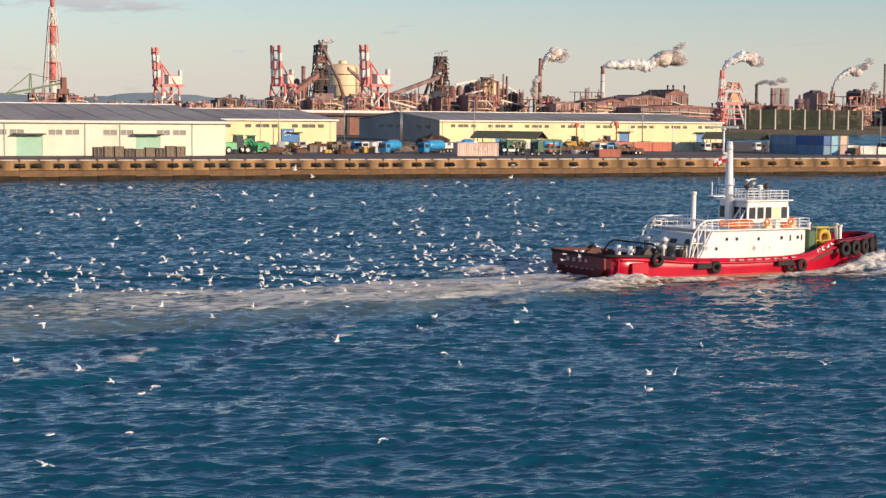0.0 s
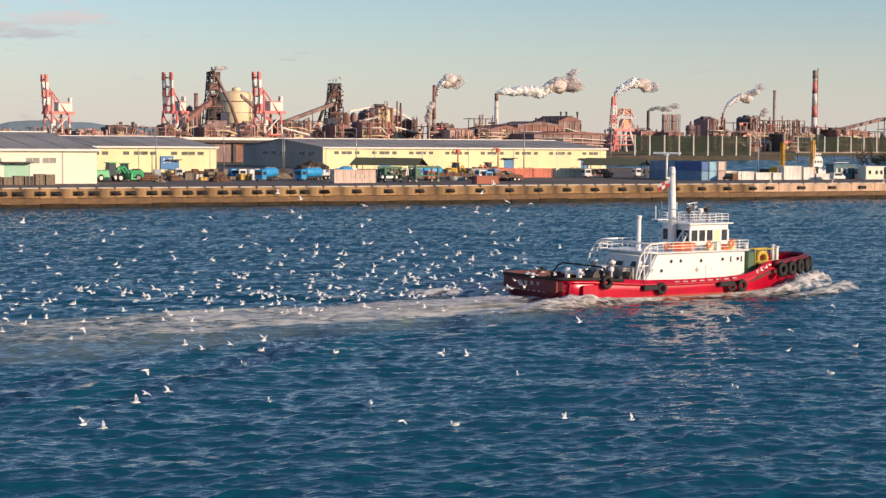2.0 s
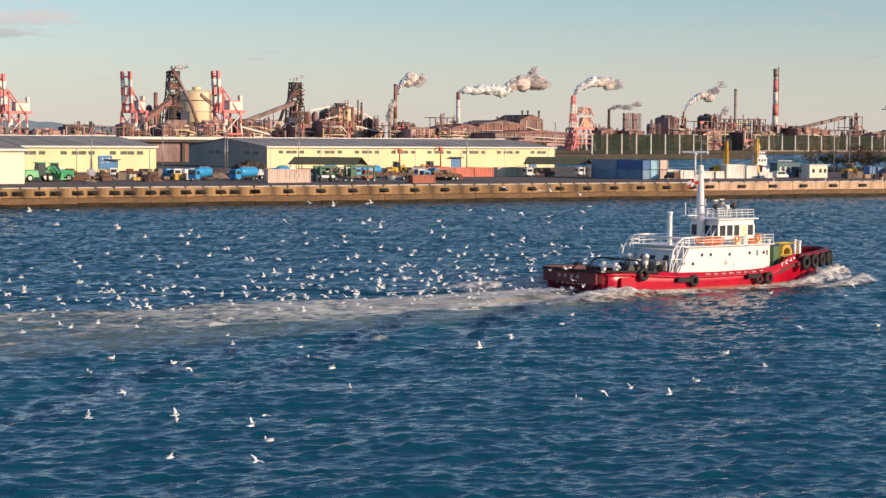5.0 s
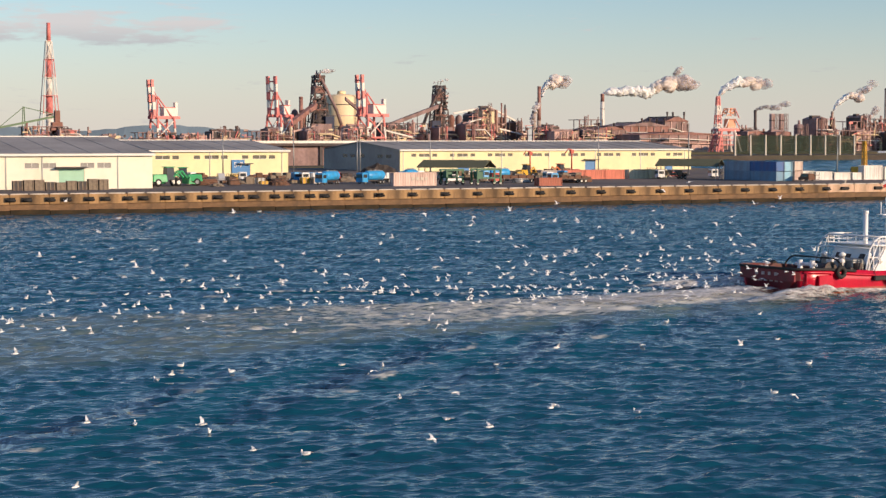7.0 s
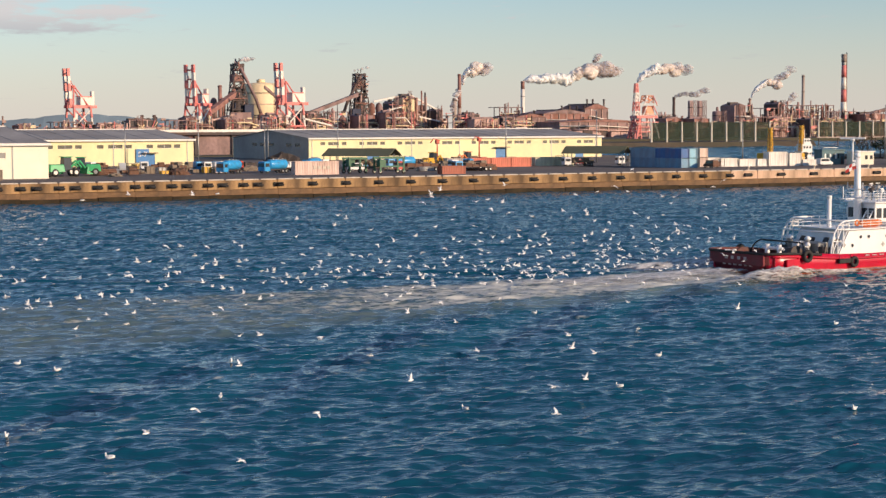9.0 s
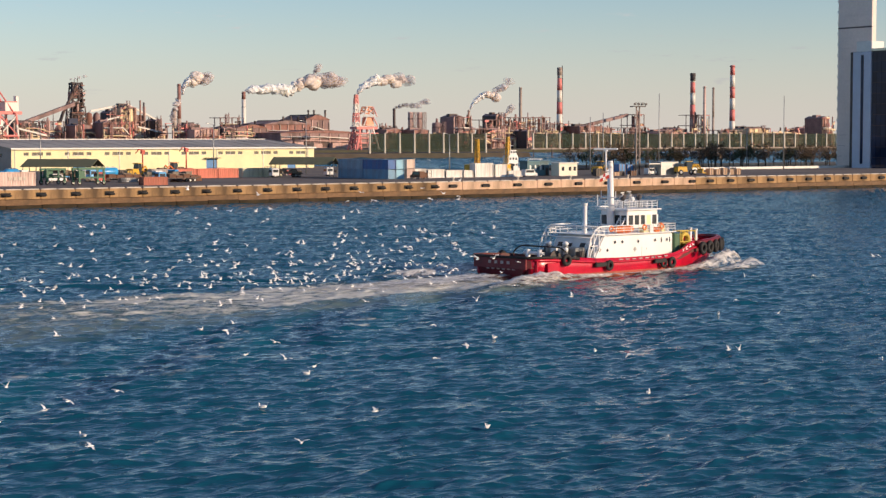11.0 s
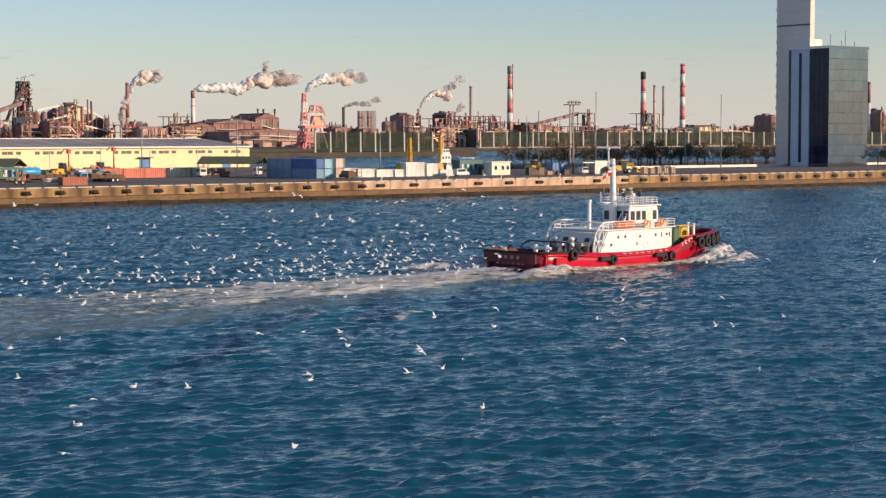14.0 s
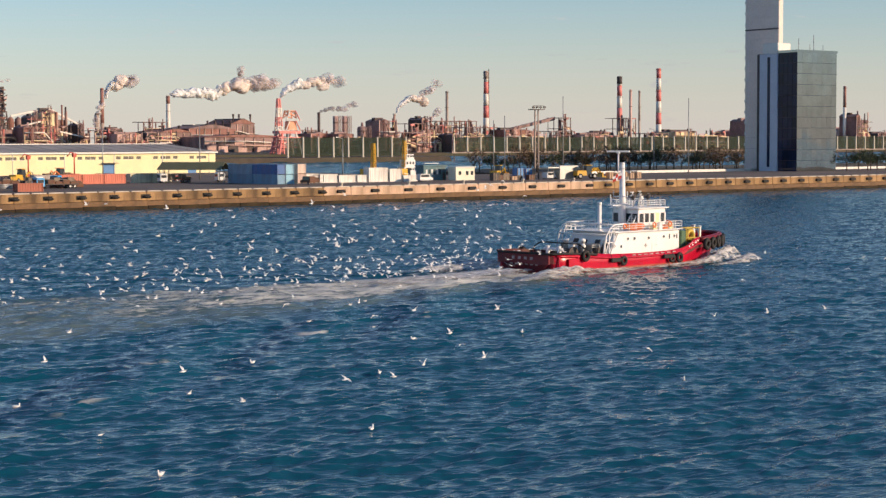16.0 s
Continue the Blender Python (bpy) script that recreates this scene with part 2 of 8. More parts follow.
def sea_material(ship):
    """Choppy harbour water; foam lies where the ship has churned it, in the ship's own space."""
    m = bpy.data.materials.new("harbour water")
    m.use_nodes = True
    nt = m.node_tree
    n, link = nt.nodes, nt.links.new
    b = n["Principled BSDF"]
    tc, ts = n.new("ShaderNodeTexCoord"), n.new("ShaderNodeTexCoord")
    ts.object = ship

    def math_node(op, a, c=None, d=None):
        k = n.new("ShaderNodeMath")
        k.operation = op
        for i, v in enumerate((a, c, d)):
            if v is None:
                continue
            if isinstance(v, (int, float)):
                k.inputs[i].default_value = v
            else:
                link(v, k.inputs[i])
        return k.outputs[0]

    def noise_node(vec, scale, detail, rough=0.55, stretch=None):
        k = n.new("ShaderNodeTexNoise")
        k.inputs["Scale"].default_value, k.inputs["Detail"].default_value, k.inputs["Roughness"].default_value = scale, detail, rough
        if stretch:
            mp = n.new("ShaderNodeMapping")
            mp.inputs["Scale"].default_value = stretch
            mp.vector_type = "TEXTURE"
            mp.inputs["Rotation"].default_value = (0, 0, radians(-6))
            link(vec, mp.inputs["Vector"])
            vec = mp.outputs[0]
        link(vec, k.inputs["Vector"])
        return k.outputs["Fac"]

    def ramp(v, a, c):
        k = n.new("ShaderNodeMapRange")
        k.interpolation_type = "SMOOTHSTEP"
        link(v, k.inputs["Value"])
        k.inputs["From Min"].default_value, k.inputs["From Max"].default_value = a, c
        return k.outputs[0]

    obj = tc.outputs["Object"]
    chop = noise_node(obj, 1.5, 1, 0.5, (1.7, 0.8, 1.0))
    ripple = noise_node(obj, 2.6, 1, 0.5, (1.9, 0.7, 1.0))
    # the ship's space: x forward, y to port
    sx = n.new("ShaderNodeSeparateXYZ")
    link(ts.outputs["Object"], sx.inputs[0])
    X, Y = sx.outputs["X"], sx.outputs["Y"]
    aside = math_node("ABSOLUTE", Y)
    back = math_node("MULTIPLY_ADD", X, -1.0, -13.0)                     # metres behind the stern
    off = math_node("ABSOLUTE", math_node("ADD", Y, 1.0))
    wobble = math_node("MULTIPLY_ADD", noise_node(obj, 0.10, 4), 8.0, -4.0)
    astern = ramp(back, -1.0, 4.0)
    # the churned band, and the smooth milky water that spreads round it
    width = math_node("MULTIPLY_ADD", math_node("MINIMUM", math_node("MAXIMUM", back, 0.0), 90.0), 0.11, 6.4)
    inside = math_node("SUBTRACT", 1.0, ramp(math_node("SUBTRACT", math_node("ADD", off, wobble), width), -4.0, 1.5))
    trail = math_node("MULTIPLY", math_node("MULTIPLY", inside, astern), math_node("SUBTRACT", 1.0, ramp(back, 8.0, 135.0)))
    spread = math_node("ABSOLUTE", math_node("ADD", Y, 4.5))
    broad = math_node("MULTIPLY_ADD", math_node("MINIMUM", math_node("MAXIMUM", back, 0.0), 90.0), 0.14, 7.5)
    haze = math_node("SUBTRACT", 1.0, ramp(math_node("SUBTRACT", math_node("MULTIPLY_ADD", wobble, 0.8, spread), broad), -4.5, 2.0))
    haze = math_node("MULTIPLY", math_node("MULTIPLY", haze, astern), math_node("SUBTRACT", 1.0, ramp(back, 60.0, 230.0)))
    # strips of foam shed along both sides of the hull
    side = math_node("SUBTRACT", aside, math_node("MULTIPLY_ADD", X, -0.055, 5.4))
    strip = math_node("MULTIPLY", math_node("SUBTRACT", 1.0, ramp(math_node("ABSOLUTE", side), 0.2, 1.7)),
                      math_node("MULTIPLY", ramp(X, -42.0, -18.0), math_node("SUBTRACT", 1.0, ramp(X, 12.0, 19.0))))
    # foam drawn out into threads along the track
    churn = noise_node(obj, 0.55, 7, 0.68, (3.4, 0.7, 1.0))
    lace = noise_node(obj, 1.7, 6, 0.7, (2.2, 0.8, 1.0))
    pattern = math_node("MULTIPLY_ADD", lace, 0.45, math_node("MULTIPLY", churn, 0.55))
    want = math_node("MAXIMUM", trail, math_node("MULTIPLY", strip, 0.85))
    foam = math_node("MULTIPLY", ramp(math_node("SUBTRACT", math_node("MULTIPLY_ADD", want, 0.36, pattern), 0.36), 0.36, 0.49), ramp(want, 0.02, 0.2))
    # diverging waves that the hull sends out on both sides; some of their crests break
    arm = math_node("ABSOLUTE", math_node("SUBTRACT", aside, math_node("MULTIPLY_ADD", X, -0.48, -3.8)))
    fan = math_node("MULTIPLY", math_node("SUBTRACT", 1.0, ramp(arm, 2.0, 11.0)),
                    math_node("MULTIPLY", math_node("SUBTRACT", 1.0, ramp(X, -34.0, -12.0)), ramp(X, -260.0, -110.0)))
    bent = math_node("MULTIPLY_ADD", noise_node(obj, 0.06, 2), 7.0, math_node("MULTIPLY", math_node("ADD", X, aside), 0.7071))
    crest = math_node("COSINE", math_node("MULTIPLY", bent, 2 * math.pi / 8.9))
    swell = math_node("MULTIPLY", crest, fan)
    breaking = math_node("MULTIPLY", ramp(swell, 0.5, 0.85), ramp(noise_node(obj, 0.30, 5, 0.6, (1.5, 0.9, 1.0)), 0.56, 0.66))
    caps = math_node("MULTIPLY", ramp(noise_node(obj, 0.17, 8, 0.64, (1.9, 0.75, 1.0)), 0.775, 0.80), 0.6)
    foam = math_node("MAXIMUM", foam, math_node("MAXIMUM", caps, math_node("MULTIPLY", breaking, 0.8)))
    milky = math_node("MULTIPLY", math_node("MULTIPLY", haze, ramp(pattern, 0.25, 0.65)), 0.9)
    deep = n.new("ShaderNodeMix")
    deep.data_type = "RGBA"
    link(milky, deep.inputs["Factor"])
    deep.inputs["A"].default_value, deep.inputs["B"].default_value = (*SEA_DEEP, 1), (*SEA_MILKY, 1)
    top = n.new("ShaderNodeMix")
    top.data_type = "RGBA"
    link(foam, top.inputs["Factor"])
    link(deep.outputs["Result"], top.inputs["A"])
    top.inputs["B"].default_value = (0.64, 0.65, 0.61, 1)
    link(top.outputs["Result"], b.inputs["Base Color"])
    link(math_node("MULTIPLY_ADD", foam, 0.5, math_node("MULTIPLY_ADD", haze, 0.10, 0.08)), b.inputs["Roughness"])
    b.inputs["IOR"].default_value = 1.33
    # far out the sheet is too coarse for the short waves: there the relief carries them
    place = n.new("ShaderNodeSeparateXYZ")
    link(obj, place.inputs[0])
    coarse = math_node("MULTIPLY_ADD", ramp(place.outputs["Y"], 110.0, 300.0), 3.4, 1.0)
    fine = math_node("MULTIPLY", math_node("ADD", math_node("MULTIPLY", chop, CHOP), math_node("MULTIPLY", ripple, RIPPLE)), coarse)
    fine = math_node("MULTIPLY", fine, math_node("MULTIPLY_ADD", haze, -0.55, 1.0))
    height = math_node("ADD", math_node("MULTIPLY_ADD", swell, 0.45, fine), math_node("MULTIPLY", foam, 0.06))
    bp = n.new("ShaderNodeBump")
    bp.inputs["Strength"].default_value, bp.inputs["Distance"].default_value = 1.0, 1.0
    link(height, bp.inputs["Height"])
    link(bp.outputs[0], b.inputs["Normal"])
    return m


SEA_DEEP, SEA_MILKY = (0.002, 0.068, 0.115), (0.17, 0.22, 0.20)
CHOP, RIPPLE = 0.05, 0.06     # metres


def waves(x, y, rng_seed=5):
    """Wind chop: sharp-crested trains of 0.8 to 6 m over a low swell; gives the shift of each point."""
    rng = np.random.RandomState(rng_seed)
    dx, dy, dz = np.zeros_like(x), np.zeros_like(x), np.zeros_like(x)
    for i in range(64):
        length = 0.7 * (3.3 / 0.7) ** (i / 57.0) if i < 58 else 6.0 + 1.7 * (i - 57)
        a = radians(78 + rng.normal(0, 32 if length < 3 else 24))
        k = 2 * math.pi / length
        steep = 0.050 if length < 1.7 else (0.032 if length < 4 else 0.022)
        amp = steep / k
        ph = (k * math.cos(a)) * x + (k * math.sin(a)) * y + rng.uniform(0, 6.28)
        c = amp * np.cos(ph)
        dx += math.cos(a) * c
        dy += math.sin(a) * c
        dz += amp * np.sin(ph)
    return dx, dy, dz


def sea(ship):
    ys = [27.0]
    while ys[-1] < 376:
        ys.append(ys[-1] + 0.05 + 0.0018 * ys[-1])
    ys = np.array(ys, np.float32)
    across, gy = np.meshgrid(np.linspace(0, 1, 1040, dtype=np.float32), ys)     # the harbour widens towards the quay
    x_from, x_to = 0.16 * gy - 8, 1.30 * gy + 97
    gx = x_from + across * (x_to - x_from)
    rim = np.clip(np.minimum.reduce([gx - x_from, x_to - gx, gy - ys[0], ys[-1] - gy]) / 12, 0, 1)
    shift = waves(gx, gy)
    gx, gy, gz = gx + shift[0] * rim, gy + shift[1] * rim, shift[2] * rim
    ny, nx = gx.shape
    verts = np.stack([gx, gy, gz], -1).reshape(-1, 3)
    i = np.arange(nx * ny).reshape(ny, nx)
    faces = np.stack([i[:-1, :-1], i[:-1, 1:], i[1:, 1:], i[1:, :-1]], -1).reshape(-1, 4)
    # the calm rest of the sheet, out to the horizon
    far = np.array([(-4800, -4000, 0), (5000, -4000, 0), (5000, 4800, 0), (-4800, 4800, 0)], float)
    k = len(verts)
    c = [i[0, 0], i[0, -1], i[-1, -1], i[-1, 0]]
    ring = []
    for s in range(4):
        ring.append((k + s, k + (s + 1) % 4, c[(s + 1) % 4], c[s]))
    verts = np.concatenate([verts, far])
    me = bpy.data.meshes.new("water")
    me.from_pydata(verts.tolist(), [], faces.tolist() + ring)
    for p in me.polygons:
        p.use_smooth = True
    water = sea_material(ship)
    me.materials.append(water)
    # the ruffled inner basin between the wharf and the works
    gx, gy = np.meshgrid(np.arange(392.0, 1960, 6.0), np.arange(472.0, 1386, 2.6))
    rng = np.random.RandomState(9)
    gz = np.full_like(gx, 0.62)
    for i in range(24):
        length, a = 9.0 + 0.5 * i, radians(88 + rng.normal(0, 20))
        gz += 0.0080 * length * np.sin(2 * math.pi / length * (gx * math.cos(a) + gy * math.sin(a)) + rng.uniform(0, 6.28))
    i = np.arange(gx.size).reshape(gx.shape)
    basin = bpy.data.meshes.new("water_basin")
    basin.from_pydata(np.stack([gx, gy, gz], -1).reshape(-1, 3).tolist(), [], np.stack([i[:-1, :-1], i[:-1, 1:], i[1:, 1:], i[1:, :-1]], -1).reshape(-1, 4).tolist())
    for p in basin.polygons:
        p.use_smooth = True
    basin.materials.append(water)
    tagged(new("water_basin", basin), "wind-ruffled dark blue water of the inner basin", "sea", kind="structure")
    return tagged(new("water", me), "choppy dark blue harbour water with a foaming wake", "sea", kind="structure")


def land(name, x0, x1, y0, y1, z, material, label):
    bm = B()
    box(bm, x0, x1, y0, y1, -6, z)
    return tagged(link_mesh(name, bm, material), label, "ground", kind="structure")


land("ground", -900, 2600, QUAY_Y + 0.8, 470, DECK, apron, "dark asphalt apron and yard of the wharf")
land("ground_sheds", -900, 400, 470.01, 662, DECK - 0.004, apron, "asphalt yard round the cream sheds")
land("ground_gardens", 446, 2600, 470.01, 560, DECK - 0.004, soil, "planted ground behind the wharf road")
land("ground_far", -1500, 4300, 1372, 4700, 4.0, soil, "brown ground of the steelworks across the basin")


def quay():
    core = B()
    box(core, -900, 2600, QUAY_Y + 0.35, QUAY_Y + 0.796, -5, DECK - 0.06)
    ob = tagged(link_mesh("quay_wall", core, concrete), "weathered concrete quay wall with rubber fenders and kerb", "quay", kind="structure")
    rng = random.Random(3)
    # upper facing panels and the tide-stained footing below
    me_cache = {}

    def shared(key, build, material):
        if key not in me_cache:
            bm = B()
            build(bm)
            me = bpy.data.meshes.new(key)
            bm.to_mesh(me)
            bm.free()
            me.materials.append(material)
            me_cache[key] = me
        return me_cache[key]

    def put(name, me, m):
        p = new(name, me)
        p.parent = ob
        p.matrix_basis = m
        return p
    step = 8.0
    for k in range(-3, 65):
        x = 66 + k * step
        pale = 289 < x < 377
        me = shared("panel_pale" if pale else "panel", lambda bm: box(bm, 0.03, step - 0.05, 0, 0.5, 2.05, 3.98, bevel=0.06), concrete_pale if pale else concrete)
        put("panel", me, pose(x, QUAY_Y + rng.uniform(-0.05, 0.04), rng.uniform(-0.04, 0.03)))
        me = shared("footing_pale" if pale else "footing", lambda bm: box(bm, 0.0, step - 0.004, 0, 0.62, -4, 1.95, bevel=0.04), concrete_wet)
        put("footing", me, pose(x, QUAY_Y - 0.35 + rng.uniform(-0.02, 0.02), rng.uniform(-0.03, 0.03)))
        me = shared("tide_ledge", lambda bm: box(bm, 0.0, step - 0.01, 0, 0.9, -4, 0.85, bevel=0.12), weed)
        put("tide_ledge", me, pose(x, QUAY_Y - 0.75 + rng.uniform(-0.03, 0.03), rng.uniform(-0.12, 0.1)))
        # kerb blocks with drain gaps
        for g in range(2):
            me = shared("kerb", lambda bm: box(bm, 0.25, 3.7, 0, 0.45, 0, 0.24, bevel=0.05), kerb_paint)
            put("kerb_block", me, pose(x + g * 4.0, QUAY_Y + 0.12, 3.97 + (rng.uniform(0, 0.03))))
    # the two ends beyond the facing panels
    for a, c in ((-900, 66 - 3 * step), (66 + 65 * step, 2600)):
        bm = B()
        box(bm, a, c, QUAY_Y - 0.1, QUAY_Y + 0.34, -4, 3.98)
        part("panel", bm, concrete, ob)
    # fenders: arched rubber blocks on steel plates
    def arch_fender(bm):
        pts = [(-1.35, 0.0), (-1.15, 0.42), (1.15, 0.42), (1.35, 0.0), (1.15, -0.42), (-1.15, -0.42)]
        lo = [bm.verts.new((x, 0, z)) for x, z in pts]
        hi = [bm.verts.new((x * 0.86, -0.5, z * 0.7)) for x, z in pts]
        bm.faces.new(lo)
        bm.faces.new(hi[::-1])
        for q in range(6):
            bm.faces.new((lo[(q + 1) % 6], lo[q], hi[q], hi[(q + 1) % 6]))

    def plate(bm):
        box(bm, -1.0, 1.0, -0.05, 0.02, -0.45, 0.45)
        box(bm, -1.05, -0.8, -0.22, 0.0, -0.45, 0.45)
        box(bm, -1.05, 1.05, -0.22, 0.0, 0.28, 0.47)

    def roller(bm):
        tube(bm, (-0.75, -0.3, -0.12), (1.1, -0.3, -0.12), 0.24, n=10)
    for x in FENDERS_OLD + FENDERS_NEW:
        if x > 290:
            put("fender", shared("fender_arch", arch_fender, rubber), pose(x, QUAY_Y - 0.06, 3.0, 0, 0, 0))
        else:
            f = put("fender", shared("fender_frame", plate, rubber), pose(x, QUAY_Y - 0.07, 2.95))
            r = new("roller", shared("fender_roller", roller, kerb_paint if rng.random() < 0.45 else rubber))
            r.parent = f
    return ob


FENDERS_OLD = [93.4 + 8 * k + d for k in range(-4, 10) for d in (0, 4.7)] + [170.2 + 7.95 * k for k in range(16)]
FENDERS_NEW = [295 + 10.2 * k for k in range(9)] + [383.5 + 7.9 * k for k in range(28)]


def hills():
    """Low hills along the horizon, with the haze before them mixed into their colour."""
    rng = np.random.RandomState(8)
    # distance haze is painted in: one flat blue-grey over the whole range
    hazy = mat("haze-tinted hills", (0.16, 0.22, 0.27), 1.0, scale=0.004, vary=0.12, spec=0.0)
    xs = np.linspace(-2500, 4900, 300)
    ht = 30 + 22 * np.sin(xs / 610.0 + 1) + 12 * np.sin(xs / 190.0) + 6 * np.sin(xs / 71.0 + 2) + rng.normal(0, 1.2, 300)
    ht = np.clip(ht, 12, None) + 14
    verts = [(x, 4620, 0) for x in xs] + [(x, 4680, h) for x, h in zip(xs, ht)] + [(x, 4790, h * 0.8) for x, h in zip(xs, ht)]
    k = 300
    faces = [(j + i, j + i + 1, j + k + i + 1, j + k + i) for j in (0, k) for i in range(k - 1)]
    me = bpy.data.meshes.new("backdrop_hills")
    me.from_pydata(verts, [], faces)
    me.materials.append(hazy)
    return tagged(new("backdrop_hills", me), "low hills far beyond the harbour, tinted blue-grey for haze", "hills", kind="structure")


quay()
hills()

# ---- the wharf: sheds, containers, vehicles ----
wall_white = mat("white sheet wall", (0.87, 0.83, 0.67), 0.6, scale=0.08, vary=0.05, dirt=((0.55, 0.46, 0.32), 0.25, 0.15), streak=True)
wall_cream = mat("cream sheet wall", (0.89, 0.80, 0.46), 0.6, scale=0.08, vary=0.06, dirt=((0.50, 0.41, 0.24), 0.25, 0.12), streak=True)
roof_and_shade_grey = mat("grey sheet roof and gable shade", (0.37, 0.345, 0.32), 0.8, scale=0.07, vary=0.16, bump=0.02, spread=0.06, dirt=((0.2, 0.18, 0.17), 0.5, 0.05))
trim_white = mat("white trim", (0.80, 0.78, 0.72), 0.5, vary=0.06)
louvre = mat("grey window louvre", (0.30, 0.29, 0.27), 0.5, vary=0.15)
louvre_dark = mat("dark window louvre", (0.105, 0.10, 0.075), 0.5, vary=0.2)
pane = mat("dark window glass", (0.05, 0.055, 0.06), 0.12, vary=0.2, spec=0.6)
door_green = mat("pale green roller door", (0.38, 0.66, 0.50), 0.5, scale=0.5, vary=0.1)
sign_blue = mat("blue sign board", (0.05, 0.22, 0.50), 0.45, vary=0.1)
steel_dark = mat("dark steel", (0.055, 0.05, 0.05), 0.6, vary=0.3, dirt=(RUST, 0.5, 1.0))
steel_grey = mat("galvanised steel", (0.38, 0.38, 0.37), 0.45, 0.6, vary=0.15)
timber = mat("weathered timber", (0.24, 0.19, 0.14), 0.85, scale=1.5, vary=0.35)


def pierced_wall(bm, x0, x1, y0, y1, z0, z1, holes):
    """A wall along x with rectangular openings (xa, xb, za, zb) through it."""
    cuts = sorted({x0, x1, *[h[0] for h in holes], *[h[1] for h in holes]})
    for a, b in zip(cuts, cuts[1:]):
        if b - a < 1e-4:
            continue
        spans = sorted((h[2], h[3]) for h in holes if h[0] < (a + b) / 2 < h[1])
        z = z0
        for lo, hi in spans:
            if lo > z + 1e-4:
                box(bm, a, b, y0, y1, z, lo)
            z = max(z, hi)
        if z1 > z:
            box(bm, a, b, y0, y1, z, z1)
    bmesh.ops.remove_doubles(bm, verts=bm.verts, dist=0.001)


def warehouse(x0, x1, y0, y1, eave, ridge, wall, windows, doors, label, joints=(), glazing=None):
    """A gabled shed with its long side to the quay; windows and doors: (x, width, z of sill, height)."""
    w = thing("warehouse", pose(0, 0, 0), label, "warehouse", "sheds on the wharf")
    z0 = DECK - 0.1
    holes = [(x - a / 2, x + a / 2, z, z + h) for x, a, z, h in windows] + [(x - a / 2, x + a / 2, z0, z0 + h) for x, a, h, *_ in doors]
    bm = B()
    pierced_wall(bm, x0, x1, y0, y0 + 0.3, z0, eave - 0.05, holes)
    part("front_wall", bm, wall, w)
    for name, ya in (("back_wall", y1 - 0.3),):
        bm = B()
        box(bm, x0, x1, ya, ya + 0.3, z0, eave - 0.05)
        part(name, bm, wall, w)
    yr = (y0 + y1) / 2
    for name, xa in (("end_wall", x0), ("end_wall", x1 - 0.3)):
        bm = B()
        prof = [(y0 + 0.3, z0), (y1 - 0.3, z0), (y1 - 0.3, eave - 0.06), (yr, ridge - 0.12), (y0 + 0.3, eave - 0.06)]
        a = [bm.verts.new((xa, y, z)) for y, z in prof]
        b = [bm.verts.new((xa + 0.3, y, z)) for y, z in prof]
        bm.faces.new(a[::-1])
        bm.faces.new(b)
        for i in range(5):
            bm.faces.new((a[i], a[(i + 1) % 5], b[(i + 1) % 5], b[i]))
        bmesh.ops.recalc_face_normals(bm, faces=bm.faces)
        # the x0 gable's shade is put into its colour: roof grey, not wall
        part(name, bm, roof_and_shade_grey if xa == x0 else wall, w)
    for sgn, ye in ((1, y0 - 0.7), (-1, y1 + 0.7)):
        lo, hi = eave, ridge
        n = max(3, int((x1 - x0) / 7))
        for k in range(n):                              # sheets of roofing with raised seams
            xa, xb = x0 - 0.5 + (x1 - x0 + 1) * k / n, x0 - 0.5 + (x1 - x0 + 1) * (k + 1) / n
            sheet = None
            for name, ua, ub, za, zb in (("roof_sheet", xa, xb - 0.12, 0.0, 0.22), ("seam", xb - 0.118, xb - 0.002, 0.04, 0.30)):
                bm = B()
                v = [bm.verts.new(p) for p in ((ua, ye, lo + za), (ub, ye, lo + za), (ub, yr, hi + za), (ua, yr, hi + za))]
                u = [bm.verts.new((p.co.x, p.co.y, p.co.z + zb - za)) for p in v]
                bm.faces.new(u)
                bm.faces.new(v[::-1])
                for i in range(4):
                    bm.faces.new((v[i], v[(i + 1) % 4], u[(i + 1) % 4], u[i]))
                bmesh.ops.recalc_face_normals(bm, faces=bm.faces)
                sheet = part(name, bm, roof_and_shade_grey, sheet or w)
    bm = B()
    box(bm, x0 - 0.5, x1 + 0.5, yr - 0.35, yr + 0.35, ridge + 0.1, ridge + 0.42)
    part("ridge_cap", bm, trim_white, w)
    bm = B()
    box(bm, x0 - 0.5, x1 + 0.5, y0 - 0.95, y0 - 0.71, eave - 0.30, eave + 0.24)
    part("gutter", bm, trim_white, w, "pale eaves gutter")
    for x, a, z, h in windows:
        bm = B()
        box(bm, x - a / 2 + 0.02, x + a / 2 - 0.02, y0 + 0.12, y0 + 0.18, z + 0.02, z + h - 0.02)
        p = part("window", bm, glazing or louvre, w)
        bm = B()
        box(bm, x - a / 2 - 0.1, x + a / 2 + 0.1, y0 - 0.08, y0 - 0.004, z - 0.12, z - 0.01)
        part("sill", bm, trim_white, p)
        if a > 2:
            bm = B()
            box(bm, x - 0.05, x + 0.05, y0 + 0.05, y0 + 0.115, z + 0.02, z + h - 0.02)
            part("mullion", bm, trim_white, p)
    for x, a, h, m in doors:
        bm = B()
        box(bm, x - a / 2, x + a / 2, y0 + 0.2, y0 + 0.26, z0, z0 + h)
        d = part("door", bm, m, w, "roller door")
        n = 9
        for k in range(n):
            bm = B()
